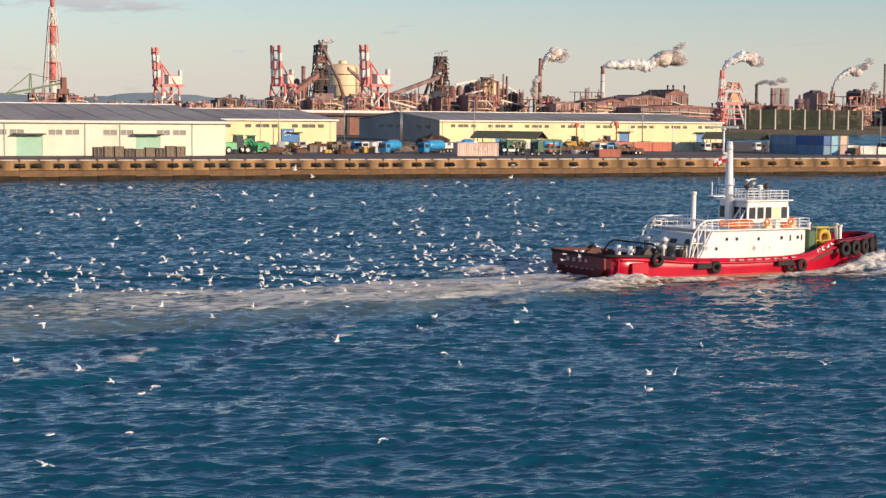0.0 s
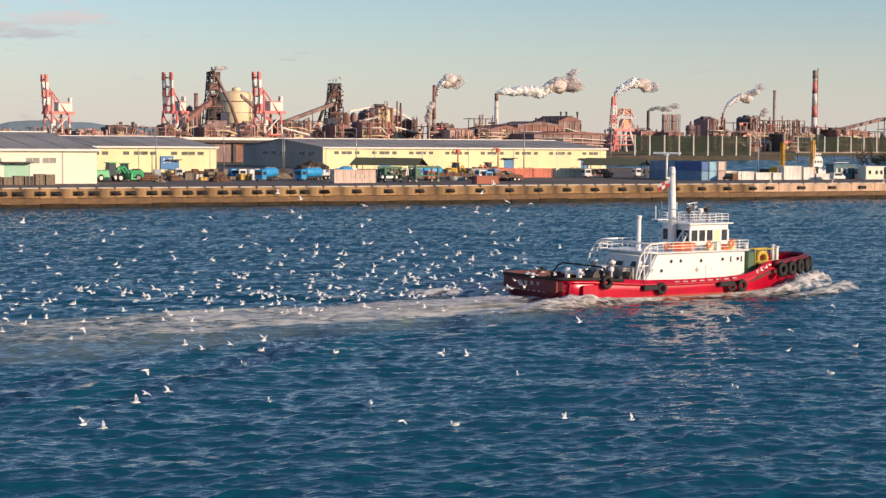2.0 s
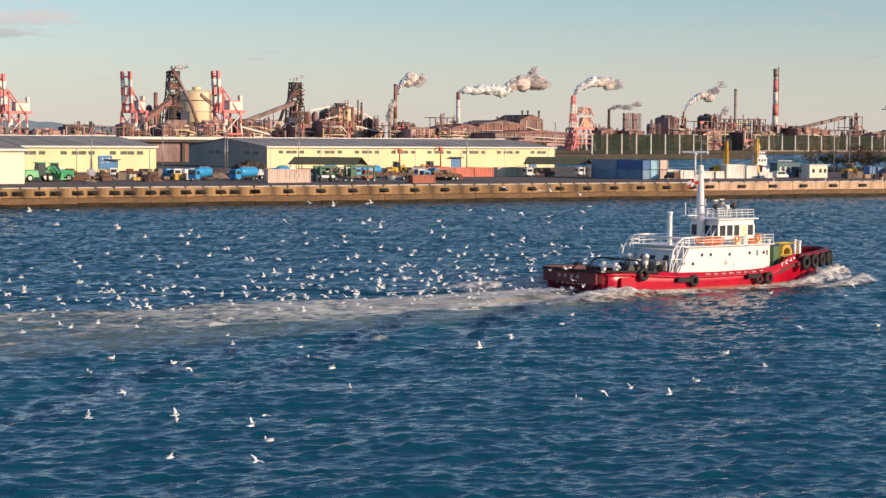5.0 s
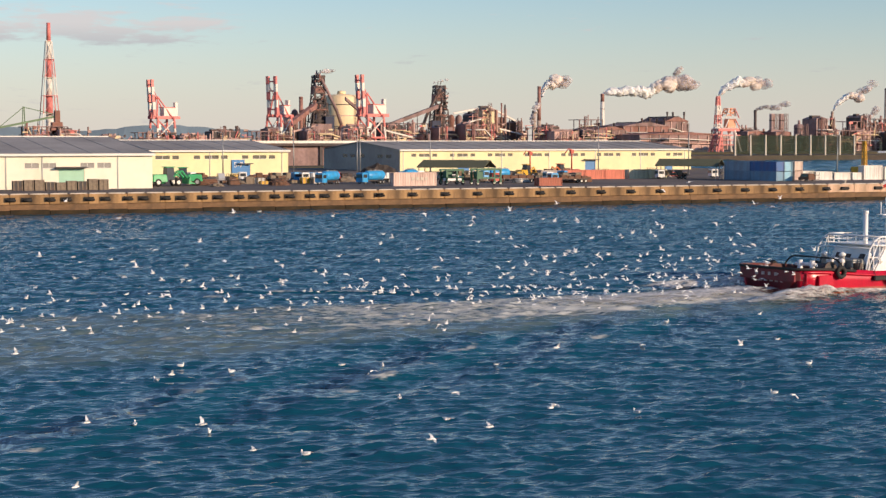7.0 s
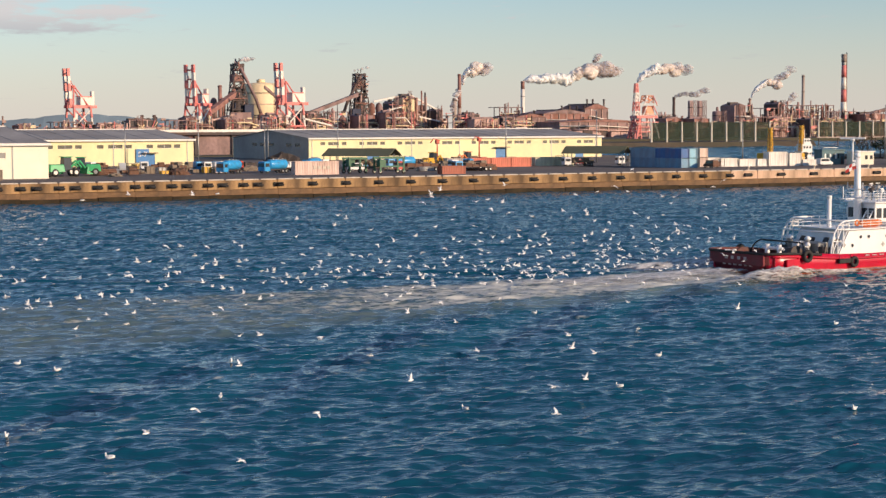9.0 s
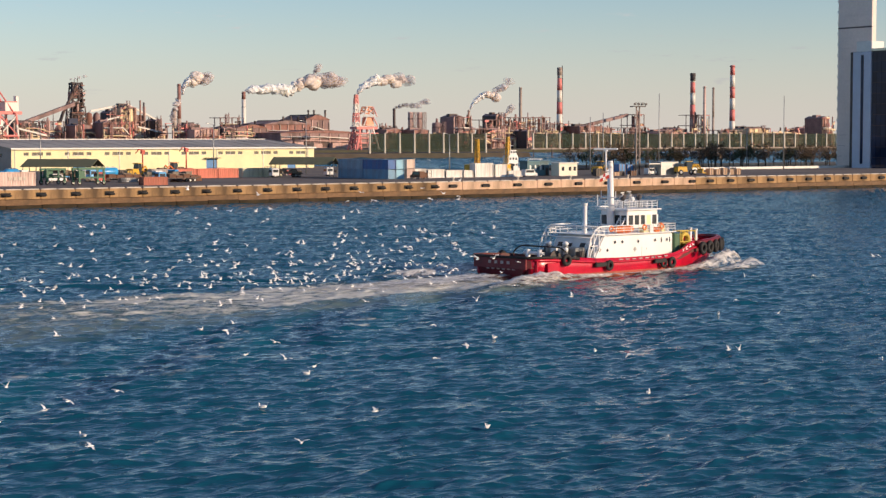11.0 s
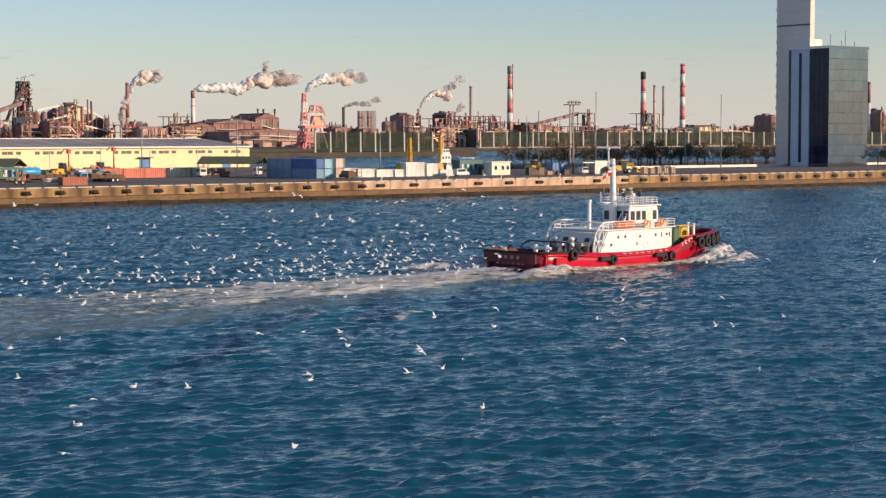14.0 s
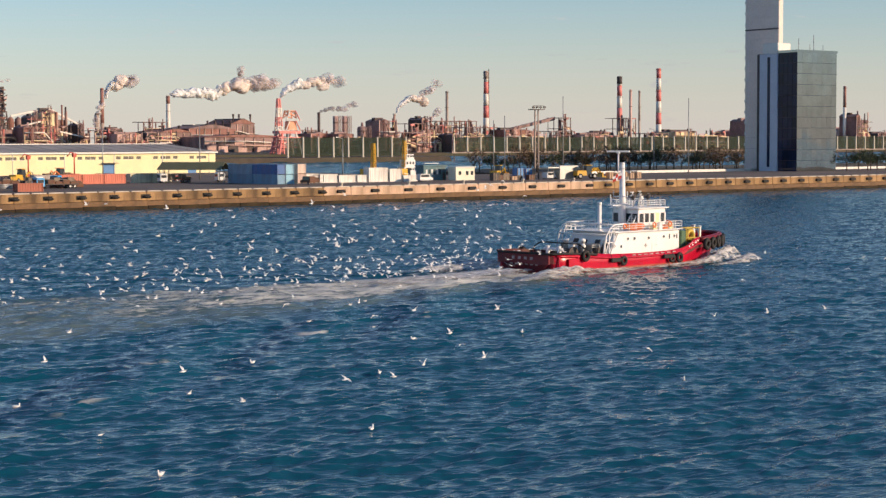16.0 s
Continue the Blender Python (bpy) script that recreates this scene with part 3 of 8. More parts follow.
            box(bm, x - a / 2 + 0.02, x + a / 2 - 0.02, y0 + 0.1 + 0.02 * (k % 2), y0 + 0.22, z0 + h * k / n, z0 + h * (k + 1) / n - 0.02)
            part("slat", bm, m, d)
        bm = B()
        box(bm, x - a / 2 - 0.7, x + a / 2 + 0.5, y0 - 1.8, y0 - 0.004, z0 + h + 0.25, z0 + h + 0.5, taper=0.97)
        part("awning", bm, steel_dark, d)
    for x in joints:
        bm = B()
        box(bm, x - 0.12, x + 0.12, y0 - 0.14, y0 - 0.004, z0, eave - 0.4)
        part("downpipe", bm, steel_grey, w)
    return w


def xs_of(x0, x1, period, pattern, z, h):
    out, x = [], x0
    while x < x1:
        for d, a in pattern:
            if x + d + a < x1:
                out.append((x + d, a, z, h))
        x += period
    return out


warehouse(8, 129, 399, 485, 11.75, 15.6, wall_white,
          xs_of(14.9, 128, 12.4, [(0, 3.1), (3.8, 3.1)], 8.75, 1.15), [(28, 5.8, 4.6, door_green), (56, 5.8, 4.6, door_green), (83.5, 5.8, 4.6, door_green), (110.5, 5.8, 4.6, door_green)],
          "long white sheet-metal warehouse with a grey roof", (96, 104, 121, 78, 60, 43, 26))
wb = warehouse(96, 205, 522, 600, 11.7, 14.7, wall_cream,
               xs_of(100, 204, 15.2, [(0, 2.0), (4.6, 4.4), (8.6, 2.0)], 9.3, 1.05), [(191, 3.6, 3.5, sign_blue)],
               "cream sheet-metal warehouse with a grey roof and blue door", (120, 150, 180, 203), louvre_dark)
warehouse(262.8, 380.7, 570, 645, 11.5, 14.3, wall_cream,
          xs_of(268, 380, 14.7, [(0, 1.8), (4.0, 4.0), (8.0, 1.8)], 9.2, 1.05), [(287, 4.5, 3.6, sign_blue), (338, 4.5, 3.6, sign_blue), (371, 3.5, 3.5, sign_blue)],
          "long cream warehouse with a grey roof and shaded gable", (264, 283, 302, 321, 340, 359, 378), louvre_dark)
# the end wall of the long shed has a few high windows and lamp posts before it
for y in (578, 586, 603, 612, 620):
    bm = B()
    box(bm, 262.70, 262.79, y, y + 4.5, 8.7, 9.8)
    part("window", bm, pane, bpy.data.objects["warehouse.002"])


def letters(parent, text, size, m, material):
    cu = bpy.data.curves.new("lettering", "FONT")
    cu.body, cu.size, cu.extrude, cu.align_x, cu.align_y = text, size, 0.02, "CENTER", "CENTER"
    cu.materials.append(material)
    ob = new("lettering", cu)
    ob.parent = parent
    ob.matrix_basis = m
    return ob


board = B()
box(board, 186.8, 190.9, 521.6, 521.9, 5.0, 9.0, bevel=0.05)
part("sign", board, sign_blue, wb, "blue board with a white shed number")
letters(wb, "5-7", 2.2, pose(188.85, 521.55, 7.4, 90), trim_white)

# -- containers --
BOX_PAINT = {}


def box_paint(name, rgb):
    if name not in BOX_PAINT:
        BOX_PAINT[name] = mat("container " + name, rgb, 0.55, scale=0.5, vary=0.12, dirt=(RUST, 0.35, 0.7), streak=True)
    return BOX_PAINT[name]


def container(x, y, z, turn, color, rgb, length=6.06, height=2.59, label=""):
    """A corrugated freight container standing on its corner castings."""
    c = thing("shipping_container", pose(x, y, z, 0, 0, turn), label or f"{color} corrugated steel shipping container on the yard", "container", "freight containers")
    paint = box_paint(color, rgb)
    bm = B()
    hl, hw = length / 2, 1.22
    n = int(length / 0.32)
    for sgn in (-1, 1):                                 # corrugated long sides
        prev = None
        for k in range(n * 2 + 1):
            u = -hl + 0.12 + (length - 0.24) * k / (n * 2)
            d = hw - 0.03 - (0.05 if (k // 1) % 4 in (1, 2) else 0.0)
            cur = (bm.verts.new((u, sgn * d, 0.16)), bm.verts.new((u, sgn * d, height - 0.14)))
            if prev:
                bm.faces.new((prev[0], cur[0], cur[1], prev[1]) if sgn < 0 else (cur[0], prev[0], prev[1], cur[1]))
            prev = cur
    quad(bm, [(-hl, -hw + 0.02, height - 0.03), (hl, -hw + 0.02, height - 0.03), (hl, hw - 0.02, height - 0.03), (-hl, hw - 0.02, height - 0.03)])
    quad(bm, [(-hl + 0.06, hw, 0.1), (-hl + 0.06, -hw, 0.1), (-hl + 0.06, -hw, height - 0.05), (-hl + 0.06, hw, height - 0.05)])
    part("body", bm, paint, c)
    bm = B()
    for sx in (-1, 1):
        for sy in (-1, 1):
            box(bm, sx * hl - 0.08, sx * hl + 0.08, sy * hw - 0.08, sy * hw + 0.08, 0, height)
    for sy in (-1, 1):
        for z0 in (0.0, height - 0.15):
            box(bm, -hl + 0.081, hl - 0.081, sy * hw - 0.05, sy * hw + 0.05, z0, z0 + 0.15)
    part("frame", bm, paint, c)
    for sy in (-1, 1):
        bm = B()
        box(bm, hl - 0.07, hl - 0.01, min(0, sy * hw) + 0.09 * (sy < 0) + 0.012, max(0, sy * hw) - 0.09 * (sy > 0) - 0.012, 0.12, height - 0.12)
        d = part("door", bm, paint, c)
        for q in (0.35, 0.8):
            bm = B()
            tube(bm, (hl + 0.03, sy * q, 0.15), (hl + 0.03, sy * q, height - 0.15), 0.03, n=5)
            part("lock_rod", bm, steel_grey, d)
    return c


NAVY, SKYBLUE, REDDISH, CREAM, GREYISH, WHITE_C = (0.025, 0.09, 0.26), (0.20, 0.42, 0.56), (0.68, 0.19, 0.12), (0.72, 0.68, 0.48), (0.45, 0.40, 0.36), (0.82, 0.80, 0.74)
Z = DECK
# a block of long blue containers, two deep, two wide and two high
for x, y, z, col, rgb in (
        (298.1, 401.4, 0, "grey-blue", (0.14, 0.30, 0.44)), (298.1, 413.9, 0, "dull blue", (0.16, 0.28, 0.40)),
        (298.1, 401.4, 2.6, "navy blue", (0.03, 0.13, 0.36)), (298.1, 413.9, 2.6, "pale grey-blue", (0.22, 0.34, 0.45)),
        (300.62, 401.4, 0, "light blue", (0.24, 0.50, 0.64)), (300.62, 413.9, 0, "light blue", (0.24, 0.50, 0.64)),
        (300.62, 401.4, 2.6, "light blue", (0.24, 0.50, 0.64)), (300.62, 413.9, 2.6, "dull blue", (0.16, 0.28, 0.40))):
    container(x, y, Z + z, 90, col, rgb, 12.19)
container(308.0, 404.0, Z, 90, "pink-grey", (0.55, 0.40, 0.34))
container(308.0, 404.0, Z + 2.6, 90, "pale pink", (0.74, 0.56, 0.46))
for k in range(3):
    container(260.0 + 6.4 * k, 440, Z, 0, "red", REDDISH, label="orange-red corrugated steel container in the yard row")
container(252.5, 440.0, Z, 0, "grey", GREYISH)
for k in range(2):
    container(281.5 + 6.4 * k, 442, Z, 0, "cream", CREAM)
container(221.5, 381.5, Z, 0, "red low", (0.42, 0.12, 0.07), 6.06, 1.9, "low brick-red steel bin on the apron")
container(191.5, 394.0, Z, 0, "pale pink board", (0.74, 0.54, 0.46), 11.0, 3.2, "long pale pink container with a line of lettering")
marks = bpy.data.objects[[o.name for o in bpy.data.objects if o.get("label", "").startswith("long pale pink")][0]]
bm = B()
for k in range(4):
    box(bm, -0.9 + 1.15 * k, -0.9 + 1.15 * k + 0.8, -1.29, -1.26, 1.3, 2.1)
part("lettering", bm, kerb_paint, marks, "faint grey characters")
# white and cream freight wagons behind the quay
for x, y, length, h in ((312, 404.5, 5.6, 2.5), (317.9, 404.1, 5.6, 2.3), (323.8, 403.7, 5.6, 2.0), (328.3, 403.3, 3.0, 2.0),
                        (333.4, 402.9, 6.2, 3.9), (339.1, 402.5, 4.0, 3.5), (344.0, 402.1, 5.2, 1.7)):
    container(x, y, Z, 0, "white", WHITE_C, length, h, "tall white box wagon on the wharf" if h > 3 else "low white box wagon on the wharf")

# -- vehicles and yard gear --
truck_blue = mat("tank blue", (0.03, 0.36, 0.74), 0.35, vary=0.1, dirt=(GRIME, 0.4, 0.8))
truck_white = mat("cab white", (0.78, 0.77, 0.74), 0.35, vary=0.06)
gear_green = mat("machine green", (0.04, 0.42, 0.16), 0.45, vary=0.15, dirt=(GRIME, 0.3, 1.0))
dark_green = mat("machine dark green", (0.02, 0.12, 0.06), 0.5, vary=0.2)
gear_yellow = mat("machine yellow", (0.75, 0.42, 0.03), 0.45, vary=0.12, dirt=(GRIME, 0.35, 1.0))
gear_red = mat("machine red", (0.55, 0.07, 0.04), 0.45, vary=0.12)
canopy_green = mat("olive canopy sheet", (0.13, 0.135, 0.08), 0.85, scale=0.3, vary=0.2)
brownish = mat("brown scrap", (0.17, 0.09, 0.06), 0.85, scale=1.2, vary=0.4, dirt=(RUST, 0.6, 1.0))


def wheels(root, places, r=0.5, w=0.32):
    for x, y in places:
        bm = B()
        torus(bm, pose(x, y, r, 90), r * 0.68, r * 0.32, 14, 6, w / r)
        t = part("wheel", bm, rubber, root)
        bm = B()
        tube(bm, (x, y - w * 0.4, r), (x, y + w * 0.4, r), r * 0.5, n=10)
        part("rim", bm, steel_grey, t)


def cab(root, x0, x1, h, paint):
    bm = B()
    box(bm, x0, x1, -1.2, 1.2, 0.55, h, taper=0.94, bevel=0.12)
    c = part("cab", bm, paint, root)
    bm = B()
    box(bm, x1 - 0.1, x1 + 0.012, -1.0, 1.0, h * 0.55, h * 0.86)
    part("windscreen", bm, pane, c)
    for s in (-1, 1):
        bm = B()
        box(bm, x0 + 0.35, x1 - 0.35, s * 1.17 - 0.02, s * 1.17 + 0.02, h * 0.55, h * 0.84)
        part("side_window", bm, pane, c)


def tanker(x, y, turn, paint, label):
    t = thing("tank_truck", pose(x, y, Z, 0, 0, turn), label, "truck", "trucks in the yard")
    bm = B()
    box(bm, -4.2, 4.2, -0.5, 0.5, 0.7, 1.0)
    part("chassis", bm, steel_dark, t)
    bm = B()
    rot = pose(0, 0, 2.15, 0, 90, 0)
    lathe(bm, [(0.5, -4.2), (1.0, -4.1), (1.18, -3.8), (1.18, 1.6), (1.0, 1.9), (0.5, 2.0)], n=18, m=rot)
    k = part("tank", bm, paint, t)
    for u in (-3.0, -1.4, 0.2):
        bm = B()
        tube(bm, (u, 0, 3.25), (u, 0, 3.55), 0.3, n=10)
        part("hatch", bm, steel_grey, k)
    bm = B()
    box(bm, -4.1, 1.6, -0.35, 0.35, 3.3, 3.36)
    part("walkway", bm, steel_grey, k)
    cab(t, 2.3, 4.4, 2.9, paint)
    wheels(t, [(u, s * 1.0) for u in (-3.4, -2.2, 3.2) for s in (-1, 1)])
    return t


def flatbed(x, y, turn, paint, load, label, length=7.5, load_h=1.2):
    t = thing("flatbed_truck", pose(x, y, Z, 0, 0, turn), label, "truck", "trucks in the yard")
    bm = B()
    box(bm, -length / 2, length / 2 - 2.4, -1.2, 1.2, 0.95, 1.15)
    part("bed", bm, steel_dark, t)
    bm = B()
    for k in range(4):
        u = -length / 2 + 0.3 + k * (length - 3.2) / 4
        box(bm, u, u + (length - 3.2) / 4 - 0.1, -1.1, 1.1, 1.15, 1.15 + load_h * (0.75 + 0.25 * math.sin(3.1 * k + x)), bevel=0.08)
    part("load", bm, load, t)
    cab(t, length / 2 - 2.2, length / 2, 2.6, paint)
    wheels(t, [(u, s * 1.0) for u in (-length / 2 + 1.0, -length / 2 + 2.2, length / 2 - 1.1) for s in (-1, 1)])
    return t


def wheel_loader(x, y, turn, paint, label, size=1.0):
    t = thing("wheel_loader", pose(x, y, Z, 0, 0, turn), label, "loader", "loaders in the yard")
    t.scale = (size,) * 3
    bm = B()
    box(bm, -4.0, -0.6, -1.3, 1.3, 1.0, 2.5, taper=0.9, bevel=0.15)
    part("engine_body", bm, paint, t)
    bm = B()
    box(bm, -0.8, 1.2, -0.9, 0.9, 1.4, 3.9, taper=0.85, bevel=0.1)
    part("cab", bm, pane, t)
    bm = B()
    box(bm, -0.9, 1.25, -1.0, 1.0, 3.9, 4.08)
    part("cab_roof", bm, paint, t)
    for s in (-1, 1):
        bm = B()
        tube(bm, (0.9, s * 0.8, 2.0), (2.8, s * 0.8, 3.2), 0.2, n=6)
        tube(bm, (2.8, s * 0.8, 3.2), (4.3, s * 0.8, 1.4), 0.2, n=6)
        part("arm", bm, paint, t)
    bm = B()
    pts = [(4.0, 0.5), (5.4, 0.4), (5.5, 0.6), (4.5, 0.9), (4.5, 1.9), (4.2, 1.9)]
    a = [bm.verts.new((u, -1.6, w)) for u, w in pts]
    b = [bm.verts.new((u, 1.6, w)) for u, w in pts]
    bm.faces.new(a)
    bm.faces.new(b[::-1])
    for i in range(6):
        bm.faces.new((a[(i + 1) % 6], a[i], b[i], b[(i + 1) % 6]))
    part("bucket", bm, paint, t)
    wheels(t, [(u, s * 1.15) for u in (-2.8, 1.8) for s in (-1, 1)], 0.85, 0.6)
    return t


def straddle_rack(x, y, turn, paint, label, w=7.0, h=3.8):
    """A tall four-legged frame on wheels."""
    t = thing("straddle_carrier", pose(x, y, Z, 0, 0, turn), label, "carrier")
    for sx in (-1, 1):
        for sy in (-1, 1):
            bm = B()
            box(bm, sx * w / 2 - 0.2, sx * w / 2 + 0.2, sy * 1.5 - 0.2, sy * 1.5 + 0.2, 0.5, h)
            part("leg", bm, paint, t)
    bm = B()
    for sy in (-1, 1):
        box(bm, -w / 2 - 0.3, w / 2 + 0.3, sy * 1.5 - 0.28, sy * 1.5 + 0.28, h, h + 0.5)
        box(bm, -w / 2 + 0.21, w / 2 - 0.21, sy * 1.5 - 0.15, sy * 1.5 + 0.15, 1.6, 1.9)
    part("beam", bm, paint, t)
    bm = B()
    box(bm, -w / 2 + 0.3, -w / 2 + 1.8, -1.1, 1.1, 1.9, 3.4, bevel=0.1)
    part("engine_body", bm, dark_green, t)
    wheels(t, [(sx * w / 2, sy * 1.5) for sx in (-1, 1) for sy in (-1, 1)], 0.6, 0.4)
    return t


def canopy(x, y, w, d, h, label, turn=0):
    c = thing("canopy_shed", pose(x, y, Z, 0, 0, turn), label, "canopy")
    for sx in (-1, 0, 1):
        for sy in (-1, 1):
            bm = B()
            tube(bm, (sx * (w / 2 - 0.5), sy * (d / 2 - 0.5), 0), (sx * (w / 2 - 0.5), sy * (d / 2 - 0.5), h + (0.6 if sx == 0 else 0)), 0.13, n=6)
            part("post", bm, steel_grey, c)
    for s in (-1, 1):
        bm = B()
        v = [(0, -d / 2, h + 1.9), (0, d / 2, h + 1.9), (s * w / 2, d / 2, h), (s * w / 2, -d / 2, h)]
        a = [bm.verts.new(p) for p in v]
        b = [bm.verts.new((p[0], p[1], p[2] + 0.18)) for p in v]
        bm.faces.new(a)
        bm.faces.new(b[::-1])
        for i in range(4):
            bm.faces.new((a[(i + 1) % 4], a[i], b[i], b[(i + 1) % 4]))
        bmesh.ops.recalc_face_normals(bm, faces=bm.faces)
        part("roof_slope", bm, canopy_green, c)
    return c


def crate(x, y, z, w, d, h, material, label):
    c = thing("crate", pose(x, y, z, 0, 0, 0), label, "crate", "crates by the shed")
    bm = B()
    box(bm, -w / 2, w / 2, -d / 2, d / 2, 0.0, h, bevel=0.04)
    part("case", bm, material, c)
    for s in (-1, 0, 1):
        bm = B()
        box(bm, s * (w / 2 - 0.15) - 0.1, s * (w / 2 - 0.15) + 0.1, -d / 2 - 0.09, -d / 2 - 0.004, 0.02, h - 0.02)
        part("batten", bm, timber, c)
    return c


def van(x, y, turn, paint, label, h=2.1):
    t = thing("van", pose(x, y, Z, 0, 0, turn), label, "van", "parked vehicles")
    bm = B()
    pts = [(-2.3, 0.4), (2.3, 0.4), (2.35, 1.0), (1.5, 1.25), (1.0, h), (-2.2, h), (-2.35, 1.0)]
    a = [bm.verts.new((u, -0.85, w)) for u, w in pts]
    b = [bm.verts.new((u, 0.85, w)) for u, w in pts]
    bm.faces.new(a)
    bm.faces.new(b[::-1])
    for i in range(7):
        bm.faces.new((a[(i + 1) % 7], a[i], b[i], b[(i + 1) % 7]))
    bmesh.ops.recalc_face_normals(bm, faces=bm.faces)
    k = part("body", bm, paint, t)
    for s in (-1, 1):
        bm = B()
        box(bm, -2.0, 1.0, s * 0.86 - 0.015, s * 0.86 + 0.015, 1.25, h - 0.18)
        part("side_window", bm, pane, k)
    wheels(t, [(u, s * 0.8) for u in (-1.5, 1.5) for s in (-1, 1)], 0.33, 0.2)
    return t


def light_pole(x, y, h, label="thin grey steel light pole", arms=1):
    p = thing("light_pole", pose(x, y, Z), label, "light pole", "light poles")
    bm = B()
    tube(bm, (0, 0, 0), (0, 0, h), 0.2, 0.11, n=7)
    part("pole", bm, steel_grey, p)
    for s in range(arms):
        bm = B()
        d = -1.6 if s == 0 else 1.6
        tube(bm, (0, 0, h - 0.1), (d, 0, h + 0.25), 0.07, n=5)
        box(bm, min(d, d * 1.4), max(d, d * 1.4), -0.18, 0.18, h + 0.18, h + 0.34)
        part("lamp_arm", bm, steel_grey, p)
    return p


tanker(177.3, 414, 218, truck_blue, "bright blue tank truck parked in the yard")
tanker(188.8, 414, 205, truck_blue, "bright blue tank truck beside the white trailer")
tanker(205.0, 428, 225, truck_blue, "blue tank truck behind the pink container")
tanker(232.0, 432, 185, truck_blue, "blue tank truck by the canopies")
flatbed(182.5, 436, 180, truck_white, truck_white, "white lorry with a white load", 9, 1.9)
flatbed(171.0, 450, 170, truck_white, brownish, "white lorry loaded with brown scrap", 10)
flatbed(196.0, 424, 195, truck_white, truck_white, "white box lorry beside the blue tankers", 7, 1.5)
flatbed(238.0, 402, 180, truck_blue, brownish, "blue lorry with a load of scrap iron", 11, 1.0)
flatbed(226.0, 410, 178, gear_red, brownish, "dark red flatbed with steel sections", 12, 1.1)
flatbed(246.0, 420, 182, truck_white, timber, "white lorry loaded with timber", 11, 1.2)
wheel_loader(136.5, 413, 12, gear_green, "bright green wheel loader by the white shed", 1.15)
wheel_loader(141.5, 417, 170, gear_green, "bright green loader with raised arms", 1.1)
straddle_rack(209.7, 391.5, 4, dark_green, "dark green straddle carrier on the apron", 6.4, 3.6)
straddle_rack(204.0, 399.0, 4, dark_green, "green straddle carrier beside the containers", 4.5, 3.4)
canopy(227, 446, 9, 20, 3.4, "long green pitched canopy in the yard", 42)
canopy(292, 430, 9, 18, 3.6, "green pitched canopy over blue machines", 42)
rng_y = random.Random(12)
for k in range(9):
    crate(97 + 2.3 * k, 391.5 - 0.2 * k, Z, 2.1, 1.6, rng_y.uniform(1.7, 2.6), timber if k % 3 else steel_dark, "weathered wooden crate stacked by the white shed" if k % 3 else "dark steel cage pallet by the white shed")
for k in range(14):
    crate(147 + 2.4 * k, 425 + rng_y.uniform(-2, 9), Z, 2.2, 1.7, rng_y.uniform(0.7, 2.0), (concrete_pale, timber, gear_yellow, steel_grey, brownish)[k % 5], ("pale block", "timber stack", "yellow steel bin", "grey steel bin", "heap of brown stock")[k % 5] + " before the cream shed")
for k in range(5):
    crate(258 + 3.1 * k + rng_y.uniform(-1, 1), 462 + 3 * (k % 2), Z, 2.4, 1.8, rng_y.uniform(1.6, 3.2), brownish, "stack of brown rusty steel stock")
for k in range(10):
    crate(232 + 2.6 * k, 428 + rng_y.uniform(-4, 10), Z, 2.3, 1.6, rng_y.uniform(0.9, 2.4), (brownish, steel_dark, timber)[k % 3], "low stack of dark stock on the apron")
for k, (x, y, tr, p, lab) in enumerate(((124, 402, 20, truck_white, "white van parked by the shed corner"), (127.5, 403.5, 15, steel_grey, "grey van parked by the shed corner"),
        (214, 420, 0, truck_white, "white van near the canopies"), (304, 392, 90, brownish, "brown van behind the blue containers"),
        (345, 396, 5, truck_white, "white van on the wharf"), (420, 392, 8, truck_white, "white van far along the wharf"))):
    van(x, y, tr, p, lab)
for x, y, h in ((171, 480, 13), (199, 500, 13), (244, 560, 12), (252, 520, 14), (237, 545, 12), (285, 470, 15), (318, 472, 16), (326, 408, 12), (447, 454, 26), (477, 425, 25), (430, 470, 18), (410, 440, 19), (505, 470, 15)):
    light_pole(x, y, h, arms=0 if h >= 18 else 1)


def log_grab(x, y, h, label):
    """A tall red material handler: pedestal, boom and grab."""
    t = thing("material_handler", pose(x, y, Z), label, "crane", "red handlers by the long shed")
    bm = B()
    box(bm, -1.2, 1.2, -1.2, 1.2, 0, 2.2, bevel=0.15)
    part("base", bm, gear_red, t)
    bm = B()
    tube(bm, (0, 0, 2.2), (0, 0, h), 0.24, 0.18, n=8)
    part("pedestal", bm, gear_red, t)
    bm = B()
    pipe(bm, [(0.8, 0, h - 0.3), (-1.2, 0, h + 0.3), (-2.2, 0, h - 0.9)], 0.16, 6)
    part("boom", bm, gear_red, t)
    bm = B()
    box(bm, -0.55, 0.55, -0.5, 0.5, h - 1.1, h, bevel=0.1)
    part("cab", bm, gear_red, t)
    return t


soot_tarp = mat("dark tarpaulin", (0.055, 0.042, 0.036), 0.8, scale=0.8, vary=0.35)
orange_b = mat("handler orange", (0.72, 0.20, 0.05), 0.5, vary=0.15)
log_grab(262, 470, 7.5, "red material handler before the cream shed")
log_grab(277, 472, 8.0, "red material handler with a raised boom")
wheel_loader(268, 462, 200, orange_b, "orange excavator among the yard stock")
wheel_loader(253, 455, 30, gear_yellow, "yellow loader by the steel stock")

rng_v = random.Random(5)
silver = mat("silver car paint", (0.52, 0.53, 0.54), 0.3, 0.3, vary=0.06)
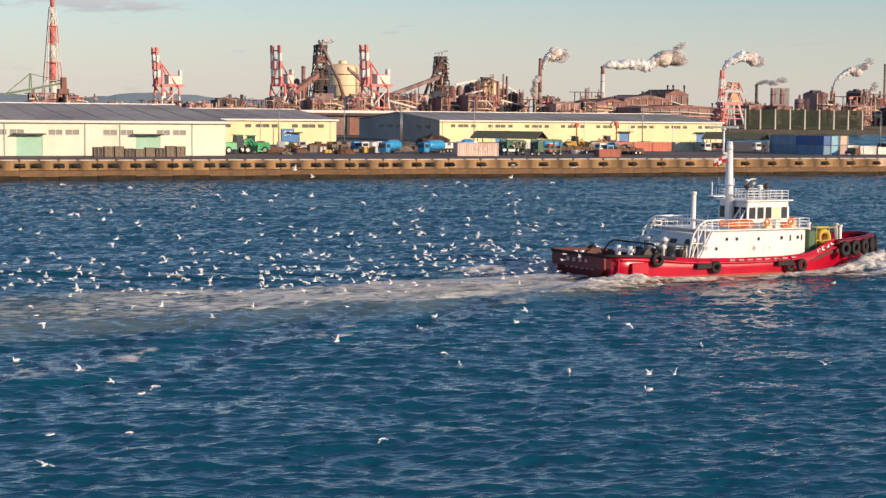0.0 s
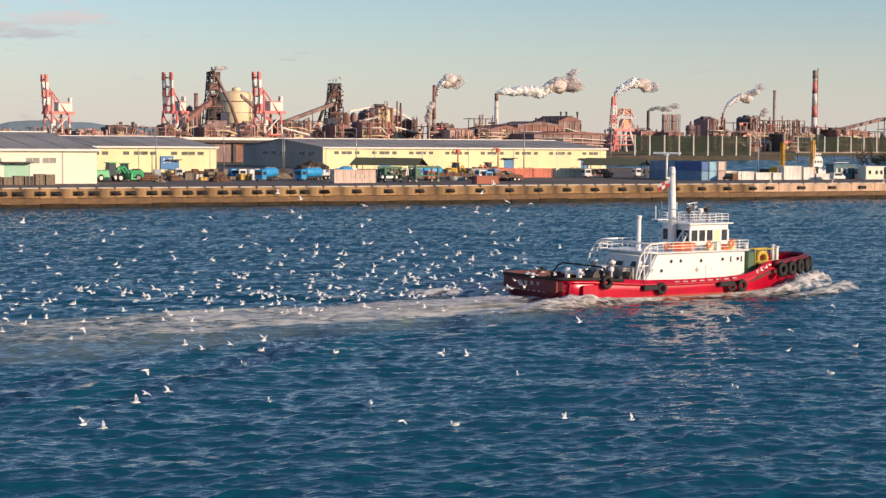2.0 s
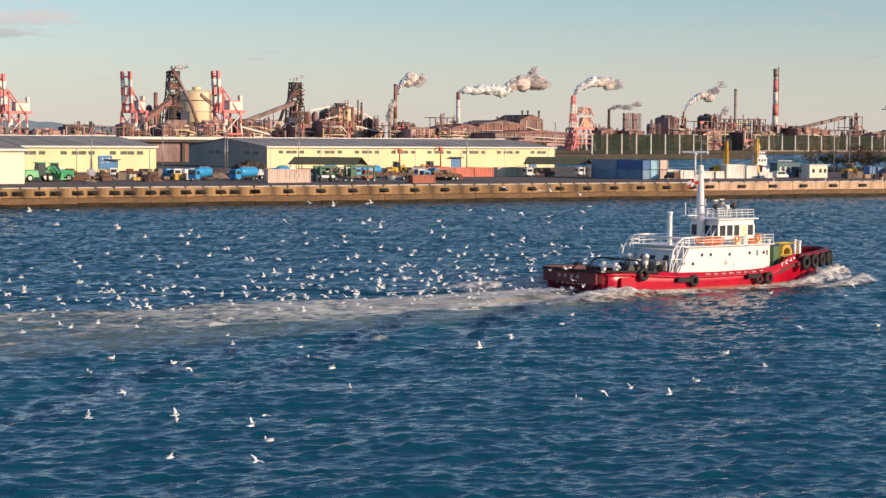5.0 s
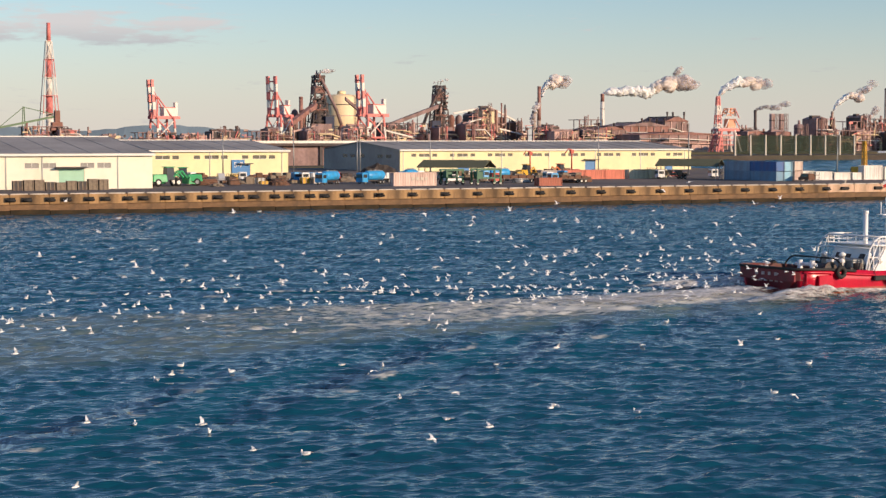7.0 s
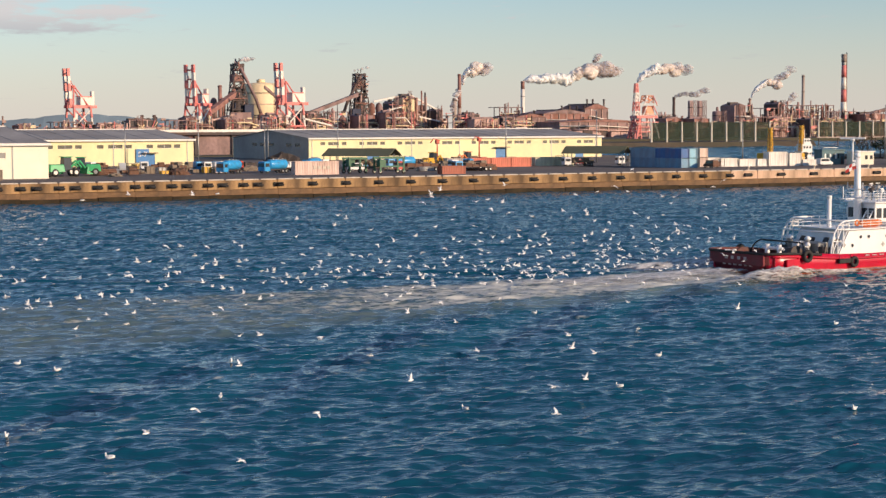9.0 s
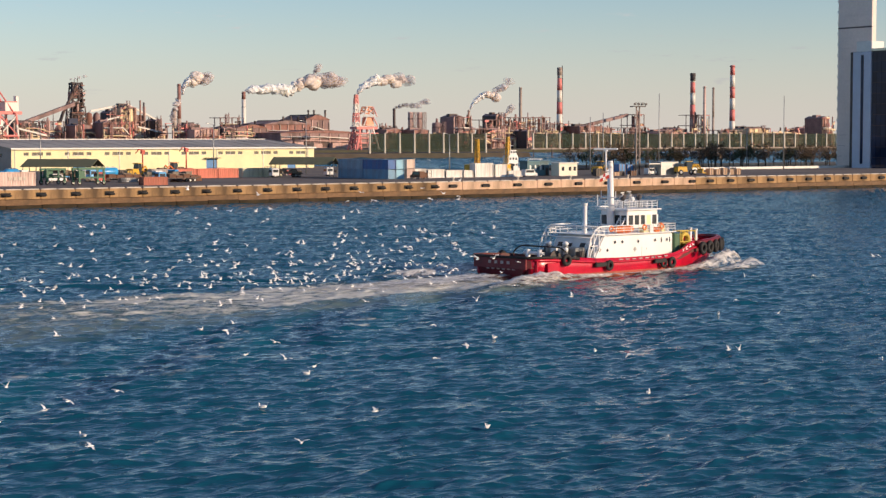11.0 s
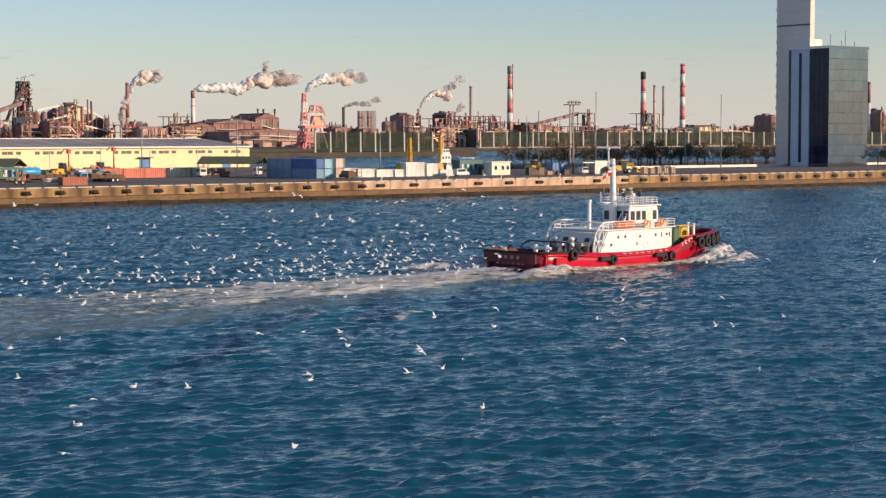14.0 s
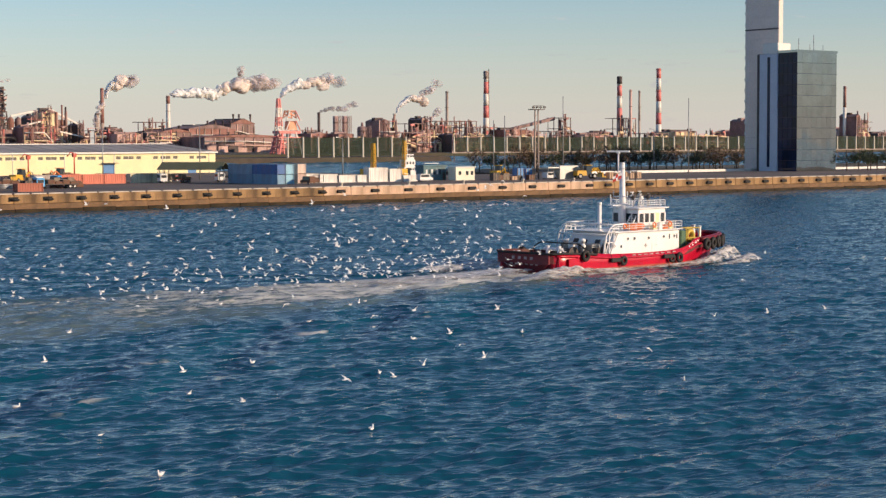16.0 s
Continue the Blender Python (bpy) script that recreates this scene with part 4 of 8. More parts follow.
for k in range(26):
    p, word = ((truck_white, "white"), (silver, "silver"), (gear_yellow, "yellow"), (truck_white, "white"), (gear_red, "red"), (silver, "silver"), (truck_blue, "blue"))[k % 7]
    van(156 + 5.8 * k + rng_v.uniform(-1, 1), 454 + rng_v.uniform(-2, 8), rng_v.choice((80, 92, 100, 5)), p, word + " van parked at the back of the yard", rng_v.uniform(1.5, 2.3))

# odds and ends that fill the yard between the lorries
def scrap_heap(x, y, w, h, material, seed, label):
    """A lumpy mound of loose stock."""
    t = thing("scrap_heap", pose(x, y, Z), label, "heap", "heaps of stock")
    bm = B()
    bmesh.ops.create_icosphere(bm, subdivisions=3, radius=1.0)
    for v in bm.verts:
        p = v.co * 2.6 + Vector((seed, 0, 0))
        k = 1 + 0.45 * noise.noise(p) + 0.3 * noise.noise(p * 2.7)
        v.co = Vector((v.co.x * w / 2 * k, v.co.y * w / 2.6 * k, max(-0.05, v.co.z * h * k)))
    part("mound", bm, material, t)
    return t


def pipe_bundle(x, y, turn, n, length, r, material, label):
    """Round bars stacked in rows between uprights."""
    t = thing("pipe_bundle", pose(x, y, Z, 0, 0, turn), label, "pipes", "bundles of stock")
    for rowk in range(3):
        for k in range(n - rowk):
            bm = B()
            yy, zz = (k - (n - rowk) / 2) * 2.05 * r, r + rowk * 1.75 * r
            tube(bm, (-length / 2, yy, zz), (length / 2, yy, zz), r, n=8)
            part("pipe", bm, material, t)
    return t


def cage(x, y, w, h, material, label):
    """An open steel stillage with rails and a load inside."""
    t = thing("stillage", pose(x, y, Z), label, "stillage", "stillages in the yard")
    for sx in (-1, 1):
        for sy in (-1, 1):
            bm = B()
            tube(bm, (sx * w / 2, sy * 0.8, 0), (sx * w / 2, sy * 0.8, h), 0.07, n=5)
            part("post", bm, steel_dark, t)
    for z in (0.2, h * 0.6, h):
        for sy in (-1, 1):
            bm = B()
            tube(bm, (-w / 2, sy * 0.8, z), (w / 2, sy * 0.8, z), 0.05, n=5)
            part("rail", bm, steel_dark, t)
    bm = B()
    box(bm, -w / 2 + 0.15, w / 2 - 0.15, -0.7, 0.7, 0.15, h * 0.7, bevel=0.12, taper=0.9)
    part("load", bm, material, t)
    return t


scrap_heap(206, 452, 9.5, 4.2, soot_tarp, 91, "dark brown sheeted mound before the long shed")
muted = (brownish, steel_dark, timber, brownish, concrete_pale, steel_grey)
for k in range(66):
    x = 146 + 182 * ((k * 0.618) % 1.0) + rng_y.uniform(-1.5, 1.5)
    y = rng_y.uniform(403, 444)
    if 282 < x < 314 and y < 416:
        y += 24
    if 164 < x < 216 and y < 432:
        y += 30
    elif 255 < x < 314:
        y += 44
    m = muted[rng_y.randrange(6)]
    j = k % 3
    if j == 0:
        scrap_heap(x, y, rng_y.uniform(2.5, 5.0), rng_y.uniform(0.7, 1.5), brownish if k % 2 else timber, k, "lumpy heap of brown scrap in the yard")
    elif j == 1:
        pipe_bundle(x, y, rng_y.choice((0, 8, 90)), rng_y.randrange(4, 7), rng_y.uniform(3, 6), rng_y.uniform(0.16, 0.3), m, "stacked bundle of steel pipes in the yard")
    else:
        cage(x, y, rng_y.uniform(1.8, 3.4), rng_y.uniform(1.4, 2.6), m, "open steel stillage with a load in the yard")
for k in range(9):
    flatbed(156 + 19 * k + rng_y.uniform(-4, 4), rng_y.uniform(428, 456), rng_y.choice((172, 184, 8, 215)), (truck_white, truck_blue, gear_red, truck_white)[k % 4], (brownish, timber, steel_dark)[k % 3], "lorry with a mixed load in the back of the yard", rng_y.uniform(7, 10), rng_y.uniform(0.8, 1.6))

# ---- the steelworks across the basin ----
rust_a = mat("rusty plant steel", (0.34, 0.17, 0.14), 0.8, scale=0.12, vary=0.45, dirt=(RUST, 0.6, 0.1), streak=True)
rust_b = mat("brown grey cladding", (0.33, 0.215, 0.20), 0.8, scale=0.08, vary=0.35, dirt=((0.09, 0.06, 0.05), 0.6, 0.09), streak=True)
rust_c = mat("dusty pink cladding", (0.66, 0.44, 0.38), 0.8, scale=0.08, vary=0.25, dirt=((0.16, 0.09, 0.06), 0.5, 0.08), streak=True)
soot = mat("sooty steel", (0.085, 0.07, 0.07), 0.75, scale=0.15, vary=0.4, dirt=(RUST, 0.5, 0.15))
pale_clad = mat("pale cladding", (0.88, 0.70, 0.43), 0.75, scale=0.1, vary=0.12, dirt=((0.42, 0.28, 0.17), 0.4, 0.1), streak=True)
holder_cream = mat("gas holder cream", (0.94, 0.73, 0.45), 0.6, scale=0.1, vary=0.08, dirt=((0.62, 0.42, 0.24), 0.35, 0.08), streak=True)
navy_clad = mat("dark blue cladding", (0.035, 0.045, 0.085), 0.7, scale=0.1, vary=0.3)
crane_red = mat("crane red", (0.74, 0.225, 0.20), 0.55, scale=0.2, vary=0.15)
crane_orange = mat("crane orange", (0.82, 0.33, 0.18), 0.55, scale=0.2, vary=0.2, dirt=(RUST, 0.4, 0.2))
crane_white = mat("crane white", (0.80, 0.74, 0.66), 0.55, scale=0.2, vary=0.1)
stack_grey = mat("stack concrete", (0.42, 0.34, 0.29), 0.85, scale=0.15, vary=0.2, streak=True, dirt=((0.15, 0.1, 0.08), 0.5, 0.2))
net_green = mat("green windbreak net", (0.022, 0.040, 0.024), 0.85, scale=0.08, vary=0.4)
net_green.node_tree.nodes["Principled BSDF"].inputs["Alpha"].default_value = 0.62    # an open mesh
post_grey = mat("pale fence post", (0.55, 0.50, 0.42), 0.7, vary=0.1)
green_pipe = mat("weathered green steel", (0.16, 0.24, 0.14), 0.7, scale=0.2, vary=0.3)
RUSTS = (rust_a, rust_b, rust_c, soot, rust_b, rust_a)


def hsum(*a):
    return math.sin(sum(v * (12.9898 + 7.1 * i) for i, v in enumerate(a))) * 43758.5453 % 1.0


def plant_block(x0, x1, y, z1, seed, tone=None, depth=26.0, label="", open_frame=False):
    """A works building: clad hall on a steel frame, with floors, pipes, vessels and vents."""
    r = random.Random(seed)
    w = x1 - x0
    t = thing("works_building", pose((x0 + x1) / 2, y, 4.0), label or "rusty brown steelworks building with pipes and vents", "factory", "steelworks buildings")
    main = tone or RUSTS[seed % 6]
    other = RUSTS[(seed * 3 + 1) % 6]
    h = z1 - 4.0
    hw = w / 2
    if not open_frame:
        bm = B()
        split = r.uniform(-0.3, 0.3) * w
        h2 = h * r.uniform(0.55, 0.85)
        box(bm, -hw, split, -depth / 2, depth / 2, 0, h * 0.93)
        k = part("hall", bm, main, t)
        bm = B()
        ridge = h
        pts = [(-hw - 0.4, h * 0.93), (split + 0.4, h * 0.93), ((split - hw) / 2, ridge)]
        a = [bm.verts.new((x, -depth / 2 - 0.5, z)) for x, z in pts]
        b = [bm.verts.new((x, depth / 2, z)) for x, z in pts]
        bm.faces.new(a)
        bm.faces.new(b[::-1])
        for i in range(3):
            bm.faces.new((a[(i + 1) % 3], a[i], b[i], b[(i + 1) % 3]))
        part("roof", bm, other, k)
        bm = B()
        box(bm, split + 0.05, hw, -depth / 2 + 3, depth / 2, 0, h2, bevel=0.3)
        part("annexe", bm, other, t)
        n = max(2, int((split + hw) / 7))
        for i in range(n):
            u = -hw + (split + hw) * (i + 0.5) / n
            bm = B()
            box(bm, u - 1.6, u + 1.6, -depth / 2 - 0.12, -depth / 2 - 0.01, h * 0.45, h * 0.62)
            part("window_band", bm, soot, k)
        for i in range(n + 1):                    # steel bay posts, a roof monitor and an eaves duct
            u = -hw + (split + hw) * i / n
            bm = B()
            box(bm, u - 0.45, u + 0.45, -depth / 2 - 0.7, -depth / 2 - 0.15, 0, h * 0.95)
            part("bay_post", bm, (other, rust_c, soot, rust_c)[(seed + i) % 4], k)
        bm = B()
        box(bm, -hw + 1.5, split - 1.5, -3, 3, h * 0.9, h * 1.04)
        part("roof_monitor", bm, soot if seed % 2 else rust_b, k)
        bm = B()
        pipe(bm, [(split + 1, -depth / 2 + 1, h2 * 0.8), (hw - 2, -depth / 2 + 1, h2 * 0.8), (hw - 2, -depth / 2 + 1, h2 * 1.25)], 0.9, 7)
        part("duct", bm, rust_c, t)
        for i in range(2):
            bm = B()
            u = split + (hw - split) * (0.3 + 0.4 * i)
            lathe(bm, [(1.7, 0), (1.7, h2 * 0.55), (0.7, h2 * 0.66)], u, -depth / 2 - 1.0, n=10)
            part("silo", bm, (rust_c, pale_clad)[(seed + i) % 2], t)
    else:
        n = max(2, int(w / 7))
        for i in range(n + 1):
            u = -hw + w * i / n
            for v in (-depth / 2, 0):
                bm = B()
                tube(bm, (u, v, 0), (u, v, h * 0.96), 0.55, n=5)
                part("column", bm, main, t)
        for lv in range(3):
            bm = B()
            z = h * (lv + 1) / 3.15
            box(bm, -hw - 0.6, hw + 0.6, -depth / 2 - 0.6, depth / 2, z, z + 0.7)
            part("floor_deck", bm, other, t)
        for i in range(n):
            if r.random() < 0.65:
                bm = B()
                u = -hw + w * (i + 0.5) / n
                lathe(bm, [(1.9, h * 0.02), (2.1, h * 0.3), (2.1, h * r.uniform(0.5, 0.9)), (0.8, h * 0.92)], u, -depth / 4, n=10)
                part("vessel", bm, RUSTS[(seed + i) % 6], t)
    for i in range(max(2, int(w / 9))):           # vents and little stacks
        bm = B()
        u = r.uniform(-hw + 1, hw - 1)
        hh = h * r.uniform(0.98, 1.12)
        tube(bm, (u, -depth / 2 + 2, h * 0.5), (u, -depth / 2 + 2, hh), r.uniform(0.5, 1.1), n=7)
        part("roof_vent", bm, RUSTS[(seed + 2 * i) % 6], t)
    for i in range(3):
        bm = B()
        z = h * r.uniform(0.25, 0.8)
        pipe(bm, [(-hw + 1, -depth / 2 - 1.6, z), (hw * r.uniform(0.2, 0.7), -depth / 2 - 1.6, z), (hw - 1, -depth / 2 - 1.6, z * r.uniform(0.5, 1.0))], r.uniform(0.5, 0.9), 6)
        part("pipe", bm, RUSTS[(seed + i * 2 + 1) % 6] if r.random() < 0.45 else (pale_clad if i else crane_white), t)
    bm = B()                                      # small plant hung on the front: ducts, tanks, platforms, lit panels
    for i in range(int(10 + w * 0.9)):
        u, z = r.uniform(-hw, hw), h * r.uniform(0.04, 0.95) ** 1.15
        d = -depth / 2 - r.uniform(0.3, 3.2)
        mi, kind = r.randrange(5), r.random()
        if kind < 0.42:
            a, c = r.uniform(0.6, 2.6), r.uniform(0.5, 2.6)
            box(bm, u - a, u + a, d, d + 1.4, z, z + c, mi=mi)
        elif kind < 0.62:
            box(bm, u - r.uniform(2, 6), u + r.uniform(2, 6), d, d + 1.0, z, z + 0.45, mi=mi)
        elif kind < 0.82:
            tube(bm, (u, d, z * 0.3), (u, d, z + r.uniform(1, 5)), r.uniform(0.25, 0.9), n=6, mi=mi)
        else:
            tube(bm, (u, d, z), (u + r.uniform(-9, 9), d, z * r.uniform(0.4, 1.0)), r.uniform(0.3, 0.6), n=5, mi=mi)
    tagged(part("plant_clutter", bm, [rust_c, soot, rust_a, pale_clad, crane_red], t), kind="stuff")
    bm = B()
    lattice(bm, -hw * 0.5 - 1.5, -hw * 0.5 + 1.5, -depth / 2 - 4, -depth / 2 - 1, 0, h * r.uniform(0.7, 1.15), 5, 0.22)
    tagged(part("stair_tower", bm, other, t), kind="stuff")
    return t


def mill_hall(x0, x1, y, z1, bays, tone, seed, label, depth=60.0):
    """A rolling-mill hall: clad walls between pale columns, a pitched roof with a monitor, dark openings and lean-tos."""
    r = random.Random(seed)
    t = thing("mill_hall", pose(x0, y, 4.0), label, "factory", "steelworks buildings")
    w, h = x1 - x0, z1 - 4.0
    eave = h * 0.84
    bm = B()
    box(bm, 0, w, 0, depth, 0, eave)
    wall = part("wall", bm, tone, t)
    bm = B()
    pts = [(-1.0, eave), (w + 1.0, eave), (w * 0.62, h * 0.97), (w * 0.38, h * 0.97)]
    a = [bm.verts.new((x, -1.2, z)) for x, z in pts]
    b = [bm.verts.new((x, depth, z)) for x, z in pts]
    bm.faces.new(a)
    bm.faces.new(b[::-1])
    for i in range(4):
        bm.faces.new((a[(i + 1) % 4], a[i], b[i], b[(i + 1) % 4]))
    roof = part("roof", bm, rust_b if tone is rust_a else rust_a, t)
    bm = B()
    box(bm, w * 0.40, w * 0.60, -0.6, depth, h * 0.97, h)
    part("roof_monitor", bm, soot, roof)
    for k in range(bays + 1):
        bm = B()
        u = 0.5 + (w - 1.0) * k / bays
        box(bm, u - 0.5, u + 0.5, -1.0, -0.05, 0, eave * r.uniform(0.9, 1.0))
        part("column", bm, rust_c if k % 2 else stack_grey, wall)
    for k in range(bays):
        u0, u1 = 1.4 + (w - 1.0) * k / bays, -0.4 + (w - 1.0) * (k + 1) / bays
        for za, zb, m in ((0.06, r.uniform(0.24, 0.42), soot), (0.56, 0.66, soot if k % 3 else rust_c)):
            bm = B()
            box(bm, u0, u1, -0.3, -0.04, eave * za, eave * zb)
            part("bay_opening", bm, m, wall)
        if r.random() < 0.6:
            bm = B()
            box(bm, u0 - 0.6, u1 + 0.6, -r.uniform(5, 9), -1.1, 0, eave * r.uniform(0.28, 0.5), taper=0.96)
            part("lean_to", bm, (rust_c, rust_a, pale_clad, soot)[r.randrange(4)], t)
        if r.random() < 0.55:
            bm = B()
            lathe(bm, [(0.9, h * 0.8), (0.9, h * r.uniform(0.95, 1.1)), (1.3, h * 1.1), (1.3, h * 1.13)], (u0 + u1) / 2, 2.0, n=8)
            part("roof_vent", bm, soot, roof)
    for k in range(2):
        bm = B()
        z = eave * (0.48 + 0.25 * k)
        pipe(bm, [(0, -2.2, z), (w * r.uniform(0.3, 0.7), -2.2, z), (w * 0.9, -2.2, z * 0.8)], 0.6, 6)
        part("pipe", bm, crane_white if k else rust_c, wall)
    return t


def chimney(x, y, r0, r1, z1, bands, label, cap=None, base=4.0):
    """A tall stack; bands: [(material, share of the height), ...] from the foot up."""
    c = thing("chimney", pose(x, y, base), label, "chimney", "chimneys of the works")
    h = z1 - base
    z, total = 0.0, sum(s for _, s in bands)
    for i, (m, s) in enumerate(bands):
        bm = B()
        za, zb = z, z + h * s / total
        ra, rb = r0 + (r1 - r0) * za / h, r0 + (r1 - r0) * zb / h
        lathe(bm, [(ra, za), (rb, zb)], n=14)
        part("shaft_band", bm, m, c)
        z = zb
    bm = B()
    lathe(bm, [(r1 * 1.25, h - 2.0), (r1 * 1.25, h - 1.5)], n=14)
    lathe(bm, [(r1 * 1.3, h * 0.72), (r1 * 1.3, h * 0.72 + 0.4)], n=14)
    part("gallery", bm, soot, c)
    if cap:
        bm = B()
        lathe(bm, [(r1 * 1.15, h - 9), (r1 * 1.2, h), (r1 * 0.8, h + 0.5)], n=12)
        part("cap", bm, cap, c)
    return c


def unloader(x, y, k, label="red and white quay gantry crane with raised boom", turn=0):
    """A ship unloader with its boom raised; x: the boom, the gantry reaches to the right."""
    c = thing("gantry_crane", pose(x, y, 4.0, 0, 0, turn), label, "crane", "red and white gantry cranes")
    s = k
    for sy in (-1, 1):
        for u0, u1 in ((0, 2), (24, 21)):
            for j in range(3):
                bm = B()
                za, zb = 36 * j / 3, 36 * (j + 1) / 3
                xa, xb = u0 + (u1 - u0) * j / 3, u0 + (u1 - u0) * (j + 1) / 3
                tube(bm, (xa * s, sy * 9 * s, za * s), (xb * s, sy * 8 * s, zb * s), 1.3 * s, n=6)
                part("leg", bm, crane_white if j % 2 else crane_red, c)
    for sy in (-1, 1):                             # raised twin boom, banded
        for j in range(5):
            bm = B()
            za, zb = 36 + 40 * j / 5, 36 + 40 * (j + 1) / 5
            box(bm, (-2 - 0.55 * j) * s, (1 - 0.55 * j) * s, (sy * 4.5 - 1.5) * s, (sy * 4.5 + 1.5) * s, za * s, zb * s)
            part("boom_section", bm, crane_red if j in (0, 2, 4) else crane_white, c)
    for j in range(4):
        bm = B()
        z = 42 + 9.5 * j
        tube(bm, ((-1 - 0.1 * j * 5) * s, -4.5 * s, z * s), ((-1 - 0.1 * j * 5) * s, 4.5 * s, z * s), 0.8 * s, n=5)
        part("boom_tie", bm, crane_red, c)
    for sy in (-1, 1):
        bm = B()
        tube(bm, (2 * s, sy * 6 * s, 36 * s), (5 * s, sy * 2 * s, 58 * s), 1.0 * s, n=5)
        tube(bm, (20 * s, sy * 6 * s, 36 * s), (5 * s, sy * 2 * s, 58 * s), 0.8 * s, n=5)
        tube(bm, (5 * s, sy * 2 * s, 57 * s), (-3 * s, sy * 4 * s, 68 * s), 0.45 * s, n=5)
        part("a_frame", bm, crane_red, c)
    bm = B()
    box(bm, -3 * s, 30 * s, -6 * s, -4 * s, 34 * s, 37 * s)
    box(bm, -3 * s, 30 * s, 4 * s, 6 * s, 34 * s, 37 * s)
    part("girder", bm, crane_red, c)
    bm = B()
    box(bm, 11 * s, 25 * s, -5 * s, 5 * s, 37.2 * s, 46 * s, bevel=0.4)
    k2 = part("machinery_house", bm, crane_white, c, "white machinery house")
    bm = B()
    box(bm, 10.6 * s, 25.4 * s, -5.3 * s, 5.3 * s, 46 * s, 46.8 * s)
    part("house_roof", bm, crane_red, k2)
    bm = B()
    box(bm, 26 * s, 29 * s, -2 * s, 2 * s, 37 * s, 52 * s)
    part("counterweight", bm, crane_white, c)
    for sy in (-1, 1):
        for xa, ya, xb, yb, zb, rad in ((0, 9, 24, 9, 13, 1.2), (1, 8.6, 22, 8.2, 33, 0.8), (23, 8.6, 2, 8.2, 33, 0.8)):
            bm = B()
            tube(bm, (xa * s, sy * ya * s, 13 * s), (xb * s, sy * yb * s, zb * s), rad * s, n=5)
            part("portal_brace", bm, crane_white if xa == 1 else crane_red, c)
    bm = B()
    box(bm, 2 * s, 6 * s, -8 * s, -5 * s, 22 * s, 28 * s)
    part("control_cabin", bm, crane_white, c)
    return c


def furnace(x, y, h, side, label, gas=None):
    """A blast furnace: stack and shell in an open tower, uptakes, a skip incline and stoves."""
    f = thing("blast_furnace", pose(x, y, 4.0), label, "furnace", "blast furnaces")
    bm = B()
    lathe(bm, [(9, 0), (9.5, h * 0.2), (8.2, h * 0.3), (8.8, h * 0.36), (6.2, h * 0.62), (4.0, h * 0.68)], n=16)
    part("shell", bm, soot, f)
    bm = B()
    lattice(bm, -12, 12, -12, 12, 0, h * 0.62, 5, 0.75, 0.66)
    part("tower_frame", bm, soot, f)
    bm = B()
    lattice(bm, -7.5, 6.5, -7, 7, h * 0.6, h * 0.97, 5, 0.9, 0.72)
    part("top_frame", bm, soot, f)
    for j in range(5):
        bm = B()
        k = 12.5 - 1.6 * j
        box(bm, -k, k * 0.9, -k, k, h * (0.22 + 0.15 * j), h * (0.22 + 0.15 * j) + 1.0)
        part("platform", bm, (soot, soot, rust_a)[j % 3], f)
    for sx in (-1, 1):
        bm = B()
        pipe(bm, [(sx * 5, -3, h * 0.6), (sx * 6, -3, h * 0.9), (sx * 5.5, -3, h * 0.99)], 1.6, 8)
        part("uptake", bm, soot, f)
    bm = B()
    box(bm, -7.5, 6.5, -6, 6, h * 0.74, h * 0.84)
    part("top_hopper", bm, rust_a, f)
    bm = B()
    box(bm, -7.0, 7.0, -5, 5, h * 0.95, h * 0.985)
    part("top_platform", bm, soot, f)
    bm = B()
    tube(bm, (2.0, 0, h), (2.5, 0, h * 1.06), 0.5, n=6)
    tube(bm, (-2.0, 0, h * 0.96), (-1.5, 0, h * 1.04), 0.4, n=6)
    part("bleeder", bm, soot, f)
    r = random.Random(int(x))
    bm = B()
    box(bm, side * 4, side * 15, -13.5, -4, h * 0.18, h * 0.44)
    part("bell_house", bm, navy_clad, f, "dark blue clad house")
    bm = B()
    for i in range(110):                          # landings, ducts, stairs and small vessels
        z = h * r.uniform(0.03, 0.97)
        reach = 14.0 * (1 - 0.62 * z / h)
        u, d = r.uniform(-reach, reach), r.uniform(-12, 0) * (1 - 0.4 * z / h) - 1.5
        k, mi = r.random(), r.choice((0, 0, 0, 1, 1, 2, 3))
        if k < 0.45:
            a, c = r.uniform(0.5, 2.4), r.uniform(0.4, 2.6)
            box(bm, u - a, u + a, d - 1, d + 1, z, z + c, mi=mi)
        elif k < 0.75:
            tube(bm, (u, d, z), (u + r.uniform(-6, 6), d, z + r.uniform(-7, 7)), r.uniform(0.3, 0.9), n=5, mi=mi)
        else:
            tube(bm, (u, d, z), (u, d, z + r.uniform(3, 9)), r.uniform(0.3, 1.0), n=6, mi=mi)
    tagged(part("plant_clutter", bm, [soot, rust_a, rust_c, navy_clad], f), kind="stuff")
    # downcomer to the dust catcher
    bm = B()
    pipe(bm, [(0, -6, h * 0.97), (side * 20, -8, h * 0.52), (side * 26, -8, h * 0.32)], 2.0, 8)
    part("downcomer", bm, gas or rust_b, f)
    bm = B()
    lathe(bm, [(1.5, h * 0.34), (4.8, h * 0.28), (5.0, h * 0.12), (1.5, h * 0.04), (1.0, 0)], side * 26, -8, n=12)
    part("dust_catcher", bm, rust_a, f)
    for i in range(3):
        bm = B()
        lathe(bm, [(4.2, 0), (4.2, h * 0.42), (4.6, h * 0.45), (3.6, h * 0.51), (0.8, h * 0.54)], -side * (18 + 10 * i), 4, n=12)
        part("stove", bm, (rust_a, rust_b, rust_c)[i], f)
    bm = B()
    box(bm, -24, 24, -15, -13, 0, h * 0.24)
